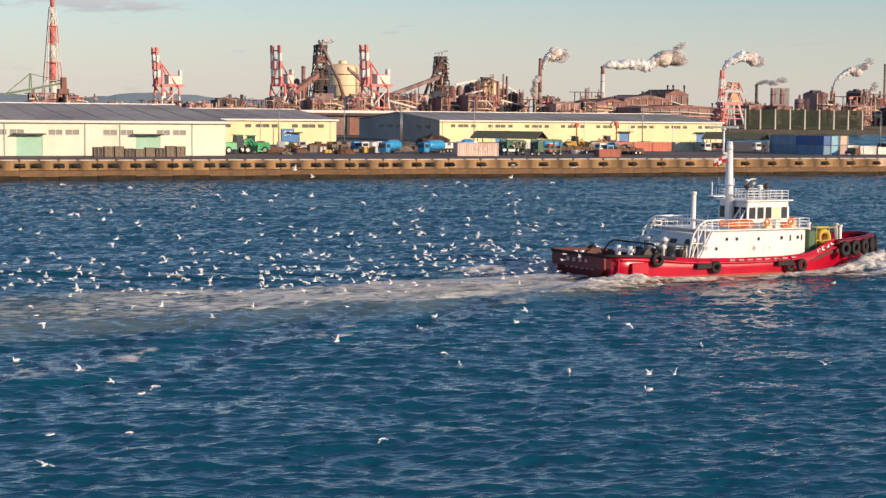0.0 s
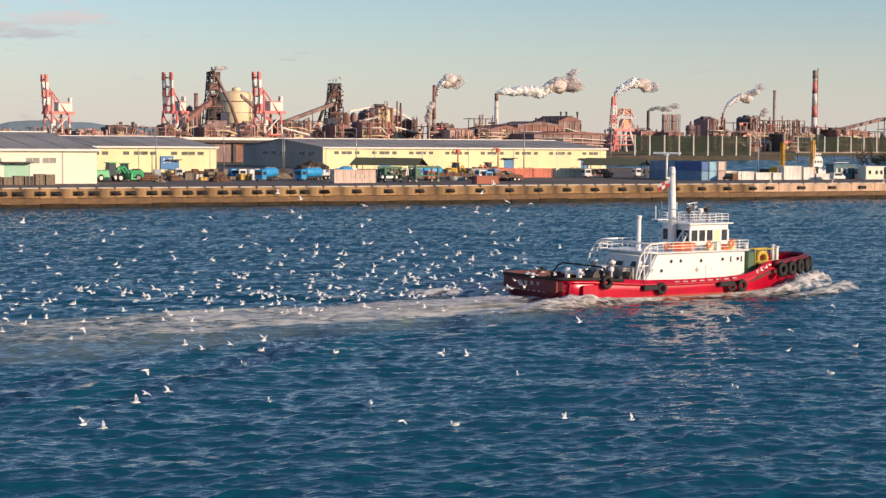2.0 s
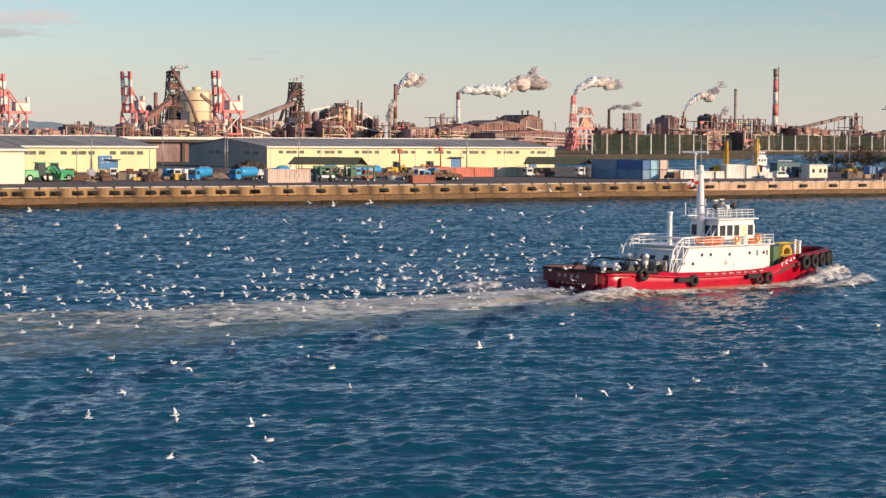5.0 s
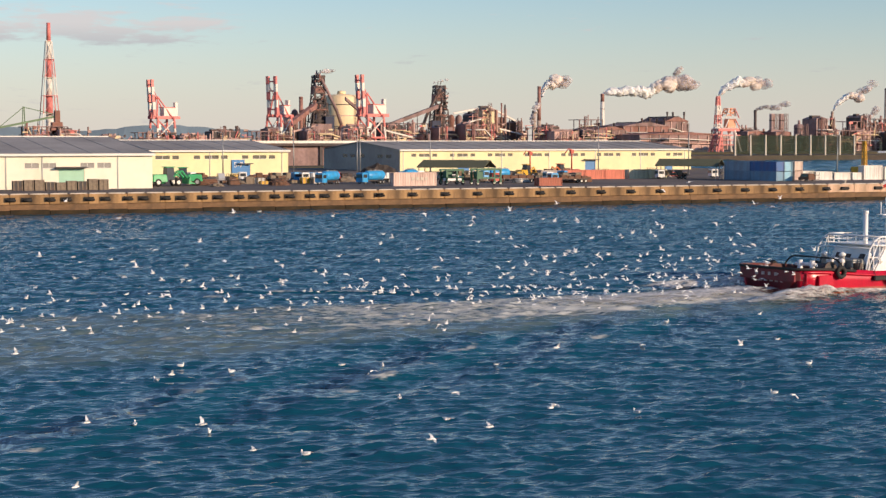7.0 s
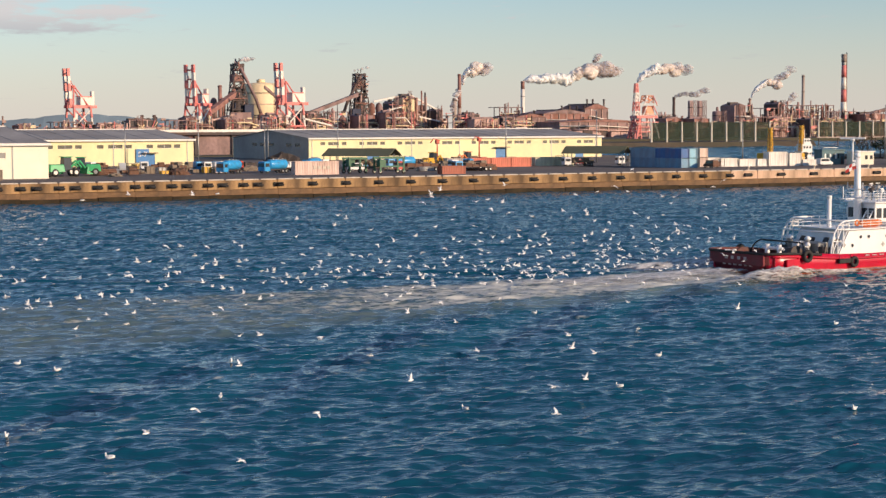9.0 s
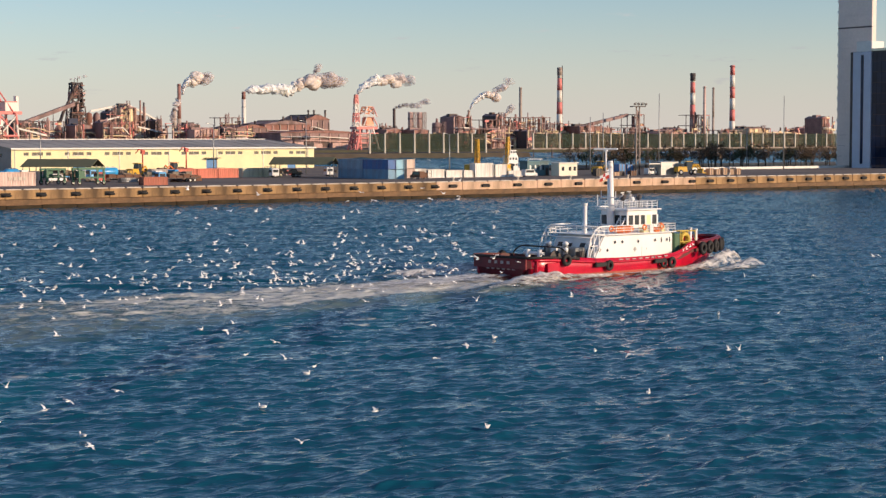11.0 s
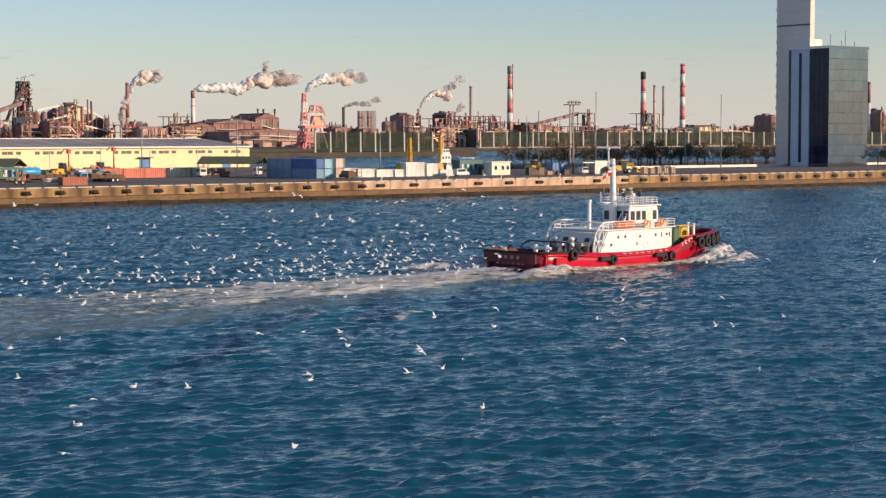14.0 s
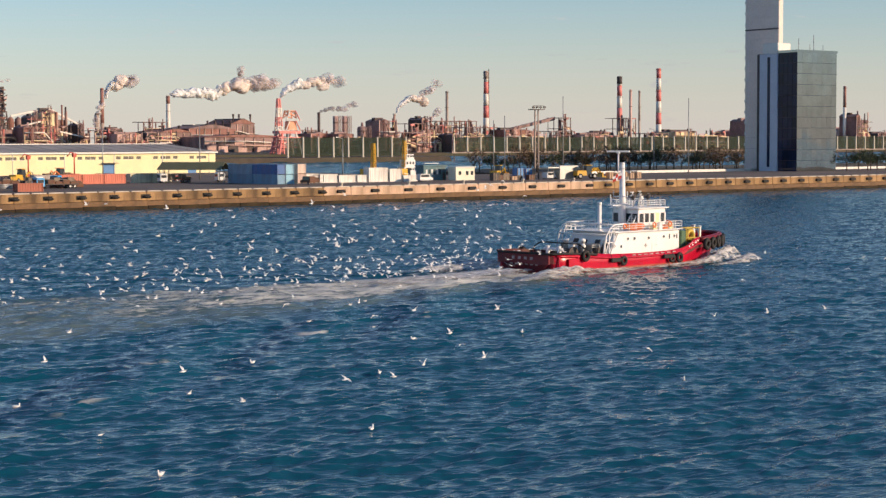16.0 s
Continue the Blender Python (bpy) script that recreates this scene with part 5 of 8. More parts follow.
    box(bm, -16, 10, -18, -15, 0, h * 0.34)
    part("cast_house", bm, rust_b, f)
    return f


def conveyor(p, q, w, m, label, legs=4):
    """An inclined covered conveyor gallery on trestles."""
    p, q = Vector(p), Vector(q)
    c = thing("conveyor_bridge", pose(p.x, p.y, 4.0), label, "conveyor", "conveyor galleries")
    d = q - p
    bm = B()
    n = Vector((-d.y, d.x, 0)).normalized() * w / 2 if abs(d.x) + abs(d.y) > 0 else Vector((0, w / 2, 0))
    up = Vector((0, 0, w * 0.9))
    o = Vector((p.x, p.y, 4.0))
    a = [bm.verts.new(p - o + v) for v in (-n, n, n + up, -n + up)]
    b = [bm.verts.new(q - o + v) for v in (-n, n, n + up, -n + up)]
    bm.faces.new(a[::-1])
    bm.faces.new(b)
    for i in range(4):
        bm.faces.new((a[i], a[(i + 1) % 4], b[(i + 1) % 4], b[i]))
    part("gallery", bm, m, c)
    for i in range(1, legs + 1):
        bm = B()
        r = p + d * i / (legs + 0.5) - o
        for s in (-1, 1):
            tube(bm, (r.x + s * 1.8, r.y + s * 2, 0), (r.x, r.y, r.z), 0.4, n=5)
        part("trestle", bm, soot, c)
    return c


def cylinder_tank(x, y, r, z0, z1, m, label, dome=True):
    t = thing("storage_tank", pose(x, y, 4.0), label, "tank", "tanks of the works")
    bm = B()
    h = z1 - 4.0
    prof = [(r, 0), (r, h * 0.94)] + ([(r * 0.8, h * 0.985), (r * 0.3, h)] if dome else [(r * 0.98, h)])
    lathe(bm, prof, n=20)
    part("shell", bm, m, t)
    for k in range(1, 5):
        bm = B()
        lathe(bm, [(r * 1.02, h * k / 5), (r * 1.02, h * k / 5 + 0.9)], n=20)
        part("ring_gallery", bm, rust_c if k % 2 else soot, t)
    bm = B()
    lattice(bm, r * 0.6, r * 0.6 + 3, -r - 3, -r - 0.2, 0, h, 8, 0.25)
    tagged(part("stair_tower", bm, rust_b, t), kind="stuff")
    if dome:
        bm = B()
        lathe(bm, [(r * 0.25, h), (r * 0.25, h + 3.5), (r * 0.05, h + 4.5)], n=10)
        part("dome_vent", bm, m, t)
    return t


# tall stack in a slender steel frame, banded red and white
lt = thing("lattice_tower", pose(445, 2000, 4.0), "tall red and white banded stack in a lattice frame", "tower")
for j in range(7):
    za, zb = 141.4 * j / 7, 141.4 * (j + 1) / 7
    tone = crane_red if j % 2 == 0 else crane_white
    k0, k1 = 1 - 0.86 * j / 7, 1 - 0.86 * (j + 1) / 7
    bm = B()
    lathe(bm, [(4.7 - 0.36 * j, za), (4.7 - 0.36 * (j + 1), zb)], n=12)
    part("stack_band", bm, tone, lt)
    if j == 6:
        break
    for sx in (-1, 1):
        for sy in (-1, 1):
            bm = B()
            tube(bm, (sx * 11.5 * k0, sy * 11.5 * k0, za), (sx * 11.5 * k1, sy * 11.5 * k1, zb), 0.5, n=5)
            part("frame_leg", bm, tone, lt)
    for sx, sy, ex, ey in ((-1, -1, 1, -1), (1, -1, -1, -1)):
        bm = B()
        tube(bm, (sx * 11.5 * k0, sy * 11.5 * k0, za), (ex * 11.5 * k1, ey * 11.5 * k1, zb), 0.3, n=4)
        part("frame_brace", bm, tone, lt)
    bm = B()
    box(bm, -11.5 * k1 - 0.4, 11.5 * k1 + 0.4, -11.5 * k1 - 0.4, 11.5 * k1 + 0.4, zb - 0.5, zb)
    part("frame_deck", bm, tone, lt)

unloader(508.5, 1800, 0.96, turn=12)
unloader(639, 1800, 1.03, turn=38)
unloader(708, 1720, 1.03, turn=14)
furnace(757, 1980, 88, 1, "dark blast furnace tower with a sloping gas pipe")
furnace(913, 1980, 78, -1, "dark blast furnace with a long sloping incline", soot)
cylinder_tank(813, 2050, 21.5, 4, 71, holder_cream, "large cream gas holder with ring galleries")
chimney(724.5, 1950, 2.6, 2.2, 65, [(rust_a, 1)], "short rusty brown chimney")
conveyor((838, 1955, 31), (904, 1965, 53), 5, rust_b, "long brown inclined conveyor up to the furnace", 3)
conveyor((690, 1900, 28), (745, 1960, 52), 6, rust_a, "inclined conveyor gallery of the blast furnace", 3)
conveyor((760, 1900, 60), (798, 1900, 30), 4, rust_b, "steep brown gas pipe bridge", 1)
conveyor((872, 1850, 44), (918, 1850, 53), 2.2, crane_white, "pink-grey boom of a stacker", 1)
conveyor((912, 1840, 52), (952, 1840, 33), 2.2, crane_white, "pale sloping conveyor boom", 1)
for p, q, m, lab in (((866, 1835, 30), (900, 1835, 38), crane_white, "white conveyor gallery among the plant"), ((858, 1830, 20), (890, 1830, 30), rust_c, "dusty pink conveyor gallery"),
                     ((918, 1825, 27), (946, 1825, 21), crane_white, "short white sloping conveyor"), ((846, 1840, 24), (868, 1840, 18), rust_c, "low pink conveyor among the halls"),
                     ((650, 1780, 22), (682, 1780, 30), rust_c, "pink conveyor beside the gantry cranes"), ((722, 1690, 24), (752, 1690, 17), crane_white, "white conveyor behind the gantry crane")):
    conveyor(p, q, 1.8, m, lab, 2)
plant_block(903, 935, 1850, 52, 5, pale_clad, label="tall cream-clad works building with dark frames")
plant_block(890, 908, 1850, 46, 3, soot)
plant_block(946, 961, 1850, 37, 9, soot)
chimney(1001.5, 1900, 2.8, 2.5, 50, [(stack_grey, 1)], "grey works chimney with a broad smoke trail")
chimney(1008, 1900, 2.6, 2.0, 79, [(stack_grey, 1), (rust_a, 1.2)], "tall red-brown chimney with steam")
plant_block(985, 1006, 1850, 32, 15, soot)
plant_block(1028, 1059, 1850, 40, 20, rust_b, open_frame=True)
chimney(1111.5, 1930, 3.0, 2.3, 72, [(crane_white, 3), (rust_a, 0.5)], "slim pale chimney with a long white plume")
mill_hall(1024, 1064, 1790, 31, 4, rust_b, 3, "long brown rolling-mill hall with a low pitched roof")
mill_hall(1066, 1128, 1800, 36, 6, rust_a, 5, "long rust-red mill hall with a roof monitor")
mill_hall(1128, 1160, 1810, 43, 4, rust_b, 8, "tall brown mill hall above the others")
mill_hall(1040, 1156, 1720, 24, 9, rust_b, 11, "low wide mill hall with pale columns")
# red and white gantry before the works
rt = thing("shore_crane", pose(934, 1400, 4.0), "orange-red and white shore crane with a lattice mast", "crane")
for j in range(6):
    bm = B()
    w0, w1 = 3.6 - 0.42 * j, 3.6 - 0.42 * (j + 1)
    lattice(bm, -w0, w0, -w0, w0, 8.5 * j, 8.5 * (j + 1), 2, 0.62, w1 / w0)
    tagged(part("mast_section", bm, crane_white if j in (2, 4) else crane_red, rt), kind="stuff")
for sx in (-1, 1):
    for sy in (-1, 1):
        bm = B()
        tube(bm, (8 + sx * 13, sy * 8, -2), (8 + sx * 7, sy * 5, 20), 1.2, n=6)
        part("leg", bm, crane_white if sx > 0 else crane_red, rt)
bm = B()
box(bm, -3, 20, -6, 6, 19, 21.5)
part("portal_beam", bm, crane_red, rt)
bm = B()
box(bm, 8, 18, -4, 4, 22.0, 30.5, taper=0.85, bevel=0.8)
part("machine_house", bm, crane_orange, rt, "sunlit orange machine house")
for u, z in ((4.2, 21.5), (20.5, 21.5), (4.8, 30.8), (19.8, 30.8)):
    bm = B()
    tube(bm, (u, -5.5, z), (12.5 + (u - 12.5) * 0.4, -4.6, z + 9.3), 0.55, n=5)
    part("house_strut", bm, crane_white if u < 10 else crane_red, rt)
for z in (13.5, 21.8, 31.0):
    bm = B()
    box(bm, -4.4, 21, -6.9, -6.1, z, z + 0.35)
    box(bm, -4.4, 21, -6.9, -6.7, z + 1.2, z + 1.4)
    part("walkway", bm, crane_white, rt)
bm = B()
lattice(bm, 7, 17, -4, 4, 33.1, 40, 2, 0.6, 0.7)
part("roof_frame", bm, crane_orange, rt)
for k in range(3):
    bm = B()
    box(bm, -4.2, 20.5, -6.6, 6.6, 6 + 4.5 * k, 6.8 + 4.5 * k)
    part("gangway", bm, crane_red, rt)
chimney(1111.5, 1600, 1.6, 1.5, 47, [(soot, 1)], "thin dark chimney with grey smoke")
for x in (1133, 1145):
    cylinder_tank(x, 1600, 2.9, 4, 43, rust_c, "tall pinkish process column", False)
cylinder_tank(1168, 1600, 5.5, 4, 32, rust_b, "squat brown process tank", True)
chimney(1211.5, 1600, 1.5, 1.4, 46, [(stack_grey, 1)], "thin grey chimney with a white plume")
plant_block(1183, 1208, 1602, 40, 33, rust_b)
plant_block(1222, 1240, 1595, 36, 34, rust_c, open_frame=True)
plant_block(1240, 1262, 1600, 42, 39, soot)
plant_block(1264, 1296, 1610, 34, 37, rust_b, open_frame=True)
plant_block(1299, 1357, 1650, 40, 40, rust_b, open_frame=True)
chimney(1350, 1684, 1.9, 1.7, 75, [(stack_grey, 1)], "plain brown-grey steel chimney")
chimney(1383, 1651, 4.0, 2.6, 98, [(crane_red, 1.5), (crane_white, 1), (crane_red, 0.9), (crane_white, 0.9), (crane_red, 0.9), (crane_white, 0.8)], "thick red and white banded chimney with a grey top", stack_grey)
chimney(1390.5, 1655, 0.6, 0.5, 101, [(soot, 1)], "thin dark lightning mast beside the chimney")
conveyor((1362, 1600, 24), (1445, 1600, 40), 4, rust_b, "long brown conveyor rising to a transfer tower", 4)
plant_block(1445, 1460, 1600, 44, 41, rust_b, open_frame=True)
chimney(1586, 1637, 3.8, 2.9, 95, [(rust_a, 2), (crane_red, 0.8), (crane_white, 0.8), (crane_red, 0.7), (crane_white, 0.6)], "red and white chimney with a sooty top", soot)
chimney(1570.5, 1552, 3.6, 2.8, 102, [(crane_red, 1), (crane_white, 0.8), (crane_red, 0.8), (crane_white, 0.8), (crane_red, 0.8), (crane_white, 0.8), (crane_red, 0.7)], "tall red and white banded chimney")
chimney(1474.5, 1500, 1.7, 1.5, 74, [(rust_c, 1)], "plain pinkish-brown steel chimney")
chimney(1488.5, 1500, 1.4, 1.2, 73, [(stack_grey, 1), (stack_grey, 1)], "narrow stepped brown chimney")
plant_block(1540, 1566, 1600, 44, 44, rust_a, open_frame=True)
plant_block(1534, 1620, 1500, 27, 45, pale_clad)
plant_block(1547, 1568, 1400, 39, 50, rust_a)
chimney(1730, 1400, 2.0, 1.8, 79, [(crane_white, 2), (rust_a, 1)], "pale chimney beyond the glass tower")
plant_block(1736, 1760, 1400, 46, 55, rust_a)
for k in range(4):
    chimney(548 + 6.2 * k, 1700, 1.7, 1.6, 29 if k % 2 else 26, [(soot, 1)], "short dark vent stack in a row")
# the lower works: halls and frames that fill the shore
rng_w = random.Random(77)
row = [(375, 1700, 29), (400, 1690, 24), (432, 1650, 20), (470, 1655, 22), (505, 1640, 20), (540, 1650, 23), (578, 1660, 22), (610, 1700, 26), (650, 1690, 24), (690, 1700, 28), (735, 1800, 30), (775, 1800, 34),
       (820, 1850, 36), (850, 1820, 30), (875, 1800, 33), (955, 1800, 28), (980, 1780, 25), (1015, 1780, 26), (1200, 1760, 30), (1080, 1560, 24), (1105, 1540, 26), (1140, 1500, 24), (1175, 1500, 26), (1210, 1480, 25),
       (1245, 1500, 29), (1280, 1480, 27), (1320, 1500, 28), (1395, 1540, 26), (1430, 1520, 24), (1470, 1540, 28), (1505, 1500, 26), (1600, 1560, 26), (1640, 1500, 25), (1690, 1450, 26), (1780, 1450, 30), (1820, 1420, 26)]
for k, (x, y, z) in enumerate(row):
    w = rng_w.uniform(26, 44)
    plant_block(x - w / 2, x + w / 2, y, z + rng_w.uniform(-2, 2), 100 + k, open_frame=k % 3 == 0)
conveyor((331, 1700, 25), (390, 1700, 37), 2.2, green_pipe, "green steel boom of a shore crane", 1)
gm = thing("derrick", pose(357, 1700, 4.0), "green derrick mast with stays and a brown machine house", "crane")
for sx in (-1, 1):
    bm = B()
    tube(bm, (sx * 2.2, 0, 0), (sx * 0.5, 0, 42.5), 0.5, n=6)
    part("mast_leg", bm, green_pipe, gm)
for u, z in ((-24, 22), (31, 35)):
    bm = B()
    tube(bm, (0, 0, 42), (u, 0, z), 0.4, n=5)
    part("stay", bm, green_pipe, gm)
bm = B()
box(bm, 26, 36, -4, 4, 20, 28, bevel=0.4)
box(bm, 29, 34, -3, 3, 27.5, 39, bevel=0.3)
part("machine_house", bm, rust_a, gm)
for sx in (27, 35):
    bm = B()
    tube(bm, (sx, -3, 0), (sx - 0.5, -3, 20.2), 1.1, n=6)
    part("support_leg", bm, rust_a, gm)
bm = B()
box(bm, -14, 40, -8, 8, 0, 9)
part("base_house", bm, rust_b, gm)


def windbreak(x0, x1, y, z1, low=0.5, foot=0.0):
    """A tall windbreak of nets between posts along the far shore."""
    f = thing("windbreak_fence", pose(x0, y, 7.2), "tall dark green net fence between pale posts", "fence", "windbreak fences")
    n = int((x1 - x0) / 12.5)
    for k in range(n + 1):
        bm = B()
        box(bm, k * 12.5 - 0.55, k * 12.5 + 0.55, -0.55, 0.55, foot, z1 - 7.2 + 0.8, taper=0.8)
        part("post", bm, post_grey, f)
        if k < n:
            bm = B()
            box(bm, k * 12.5 + 0.9, k * 12.5 + 11.6, -0.1, 0.1, low, z1 - 7.2 + hsum(k, x0) * 0.6)
            part("net_panel", bm, net_green, f)
    return f


windbreak(708, 818, 1032, 17.8, -2.0, -2.9)

windbreak(850, 1650, 1030, 17.8)
bm = B()
pts = [(16, -2.0), (20, 2.0), (22, 4.3), (60, 4.7), (68, 4.0), (80, -2.0)]
ends = [[bm.verts.new((x, 1008 + d, z)) for d, z in pts] for x in (470, 846)]
bm.faces.new(ends[0][::-1])
bm.faces.new(ends[1])
for i in range(6):
    bm.faces.new((ends[0][i], ends[0][(i + 1) % 6], ends[1][(i + 1) % 6], ends[1][i]))
bmesh.ops.recalc_face_normals(bm, faces=bm.faces)
tagged(link_mesh("ground_bank", bm, soil), "brown earth bank along the inner basin", "bank", kind="structure")
cz = thing("causeway", pose(0, 1030, 0), "long concrete jetty deck on piers carrying the net fence", "causeway")
bm = B()
box(bm, 846, 1900, -3, 3, 6.5, 7.2)
part("deck", bm, stack_grey, cz)
for k in range(60):
    bm = B()
    box(bm, 850 + 17.5 * k, 850.6 + 17.5 * k, -0.3, 0.3, -4, 6.5)
    part("pier", bm, soot, cz)

ore_shed = thing("ore_shed", pose(0, 780, 0), "long rust-brown ore shed with a dark roof and pale ridge", "shed")
for k in range(12):
    bm = B()
    box(bm, 240 + 18 * k, 257.9 + 18 * k, 0, 30, 1.0, 12.2)
    part("wall_panel", bm, rust_a if k % 3 else rust_b, ore_shed)
    bm = B()
    box(bm, 257.2 + 18 * k, 258.7 + 18 * k, -1.0, -0.05, 1.0, 12.0)
    part("column", bm, soot, ore_shed)
bm = B()
box(bm, 236, 460, -2.5, 32, 12.25, 13.5)
roof_os = part("roof", bm, soot, ore_shed)
bm = B()
box(bm, 250, 450, 3, 20, 13.5, 14.7, taper=0.98)
part("ridge", bm, crane_white, roof_os)
land("ground_ore", 180, 480, 740, 900, 3.2, soil, "brown ground round the ore shed")

# ---- the office towers, trees and gear at the end of the wharf ----
glass_teal = mat("teal mirror glass", (0.22, 0.24, 0.26), 0.04, 1.0, scale=0.3, vary=0.12, spread=0.05)
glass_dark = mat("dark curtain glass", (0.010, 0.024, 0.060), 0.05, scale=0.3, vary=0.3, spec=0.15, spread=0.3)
clad_pale = mat("pale blue cladding", (0.52, 0.58, 0.68), 0.5, scale=0.2, vary=0.08)
clad_beige = mat("beige precast", (0.89, 0.75, 0.66), 0.75, scale=0.15, vary=0.08)
leaf_dark = mat("dark evergreen leaves", (0.030, 0.048, 0.018), 0.8, scale=1.0, vary=0.5, spread=0.3)
leaf_brown = mat("winter brown leaves", (0.13, 0.085, 0.05), 0.85, scale=1.0, vary=0.4, spread=0.3)
bark = mat("bark", (0.10, 0.075, 0.055), 0.9, scale=2.0, vary=0.3)


def glass_tower():
    t = thing("office_tower", pose(0, 0, DECK), "glass-fronted office tower with a pale stair wing", "office building")
    x0, x1, y0, y1, h = 530.7, 551.6, 425.0, 433.8, 42.0
    bm = B()
    box(bm, x0 + 0.25, x1 - 0.25, y0 + 0.25, 444, 0, h - 0.3)
    core = part("core", bm, steel_dark, t)
    floors, cols = 11, 8
    rng_g = random.Random(31)
    fh = h / floors
    for f in range(floors):
        for c in range(cols):
            bm = B()
            w = (x1 - x0) / cols
            z = f * fh
            tilt = pose(x0 + (c + 0.5) * w, y0 + 0.06, z + fh / 2, rng_g.gauss(0, 0.13), 0, rng_g.gauss(0, 0.10))
            box(bm, -w / 2 + 0.015, w / 2 - 0.015, -0.06, 0.06, 0.05 - fh / 2, fh / 2 - 0.05, m=tilt)
            part("front_pane", bm, glass_teal, t)
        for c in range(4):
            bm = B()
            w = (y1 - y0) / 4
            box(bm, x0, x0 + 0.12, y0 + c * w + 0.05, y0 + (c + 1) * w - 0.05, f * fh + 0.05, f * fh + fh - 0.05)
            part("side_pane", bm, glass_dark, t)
        bm = B()
        box(bm, x0 - 0.06, x1 + 0.06, y0 + 0.03, y0 + 0.2, f * fh - 0.06, f * fh + 0.06)
        part("floor_band", bm, glass_dark, t)
    bm = B()
    box(bm, x0 - 0.5, x0 + 6, y1, 442.3, 0, h - 0.4, bevel=0.15)
    wing = part("stair_wing", bm, clad_pale, t, "pale blue-grey clad stair wing")
    bm = B()
    box(bm, x0 - 0.62, x0 - 0.51, 437.2, 438.4, 1.5, h - 1.5)
    part("slot_window", bm, glass_dark, wing)
    bm = B()
    box(bm, x0 - 0.3, x1 + 0.2, y0 - 0.2, y1, h - 0.2, h + 0.7)
    part("parapet", bm, glass_teal, t)
    bm = B()
    box(bm, x0 + 2, x0 + 9, 436, 443, h - 0.2, h + 3.6, bevel=0.2)
    part("plant_room", bm, trim_white, t)
    for x, hh in ((537, 5), (543, 3), (545, 6.5), (550, 3)):
        bm = B()
        tube(bm, (x, 430, h), (x, 430, h + hh), 0.12, n=5)
        part("antenna", bm, steel_grey, t)
    return t


def slab_tower():
    t = thing("slab_tower", pose(0, 0, DECK), "tall narrow beige slab tower with lit edges", "tower block")
    for k in range(20):
        bm = B()
        box(bm, 542, 544.2, 443.8, 460.0, k * 4.0, k * 4.0 + 3.96)
        s = part("storey", bm, clad_beige, t)
        bm = B()
        box(bm, 541.8, 541.998, 459.6, 460.2, k * 4.0 + 1.0, k * 4.0 + 2.0)
        part("balcony", bm, trim_white, s)
    bm = B()
    box(bm, 541.9, 541.996, 443.8, 460, 51.2, 51.7)
    part("band", bm, steel_dark, t)
    return t


glass_tower()
slab_tower()
lw = thing("garden_wall", pose(440, 446, DECK), "low sunlit white wall along the wharf road", "wall")
bm = B()
for k in range(24):
    box(bm, k * 8.0, k * 8.0 + 7.9, -0.2, 0.2, 0, 0.85)
part("wall_run", bm, trim_white, lw)


def tree(h, seed, leaf, sparse=False):
    """A tapered trunk with limbs and a crown of many small leaf clumps."""
    r = random.Random(seed)
    t = thing("tree", pose(0, 0, 0), "dark evergreen tree with an uneven crown" if not sparse else "brown half-bare winter tree", "tree", "trees at the wharf end")
    bm = B()
    tube(bm, (0, 0, 0), (0.1, 0, h * 0.45), 0.22, 0.13, n=7)
    tips = []
    for k in range(9):
        a = k * 2.4
        z = h * r.uniform(0.2, 0.5)
        p = Vector((math.cos(a), math.sin(a), 0)) * h * r.uniform(0.18, 0.42) + Vector((0, 0, z + h * r.uniform(0.12, 0.42)))
        tube(bm, (0.05, 0, z), p, 0.09, 0.03, n=5)
        tips.append(p)
    part("trunk", bm, bark, t)
    bm = B()
    for p in tips * (4 if sparse else 8):
        c = p + Vector((r.gauss(0, 0.09), r.gauss(0, 0.09), r.gauss(0, 0.08))) * h
        for q in range(9):
            o = c + Vector((r.gauss(0, 0.4), r.gauss(0, 0.4), r.gauss(0, 0.3)))
            n1 = Vector((r.gauss(0, 1), r.gauss(0, 1), r.gauss(0, 1))).normalized()
            n2 = n1.orthogonal().normalized()
            s = r.uniform(0.16, 0.34)
            quad(bm, [o - n1 * s, o - n2 * s * 0.6, o + n1 * s, o + n2 * s * 0.6])
    part("crown", bm, leaf, t)
    return t


stock = [tree(9.0, 1, leaf_brown, True), tree(7.6, 2, leaf_dark), tree(9.6, 3, leaf_brown, True)]
rng_t = random.Random(21)
spots = [(446 + 1.85 * k + rng_t.uniform(-2, 2), 492 - 0.24 * k + rng_t.uniform(-9, 14)) for k in range(84)]
for k, (x, y) in enumerate(spots):
    src = stock[(0, 1, 2, 0, 2, 1, 2)[k % 7]]
    m = pose(x, y, DECK, 0, 0, rng_t.uniform(0, 360)) @ Matrix.Scale(rng_t.uniform(0.7, 1.15), 4)
    if k < 3:
        stock[k].matrix_basis = m
    else:
        copy_thing(src, m)
for k in range(7):
    copy_thing(stock[1], pose(556 + 5 * k, 425 + rng_t.uniform(-3, 3), DECK, 0, 0, 50 * k))


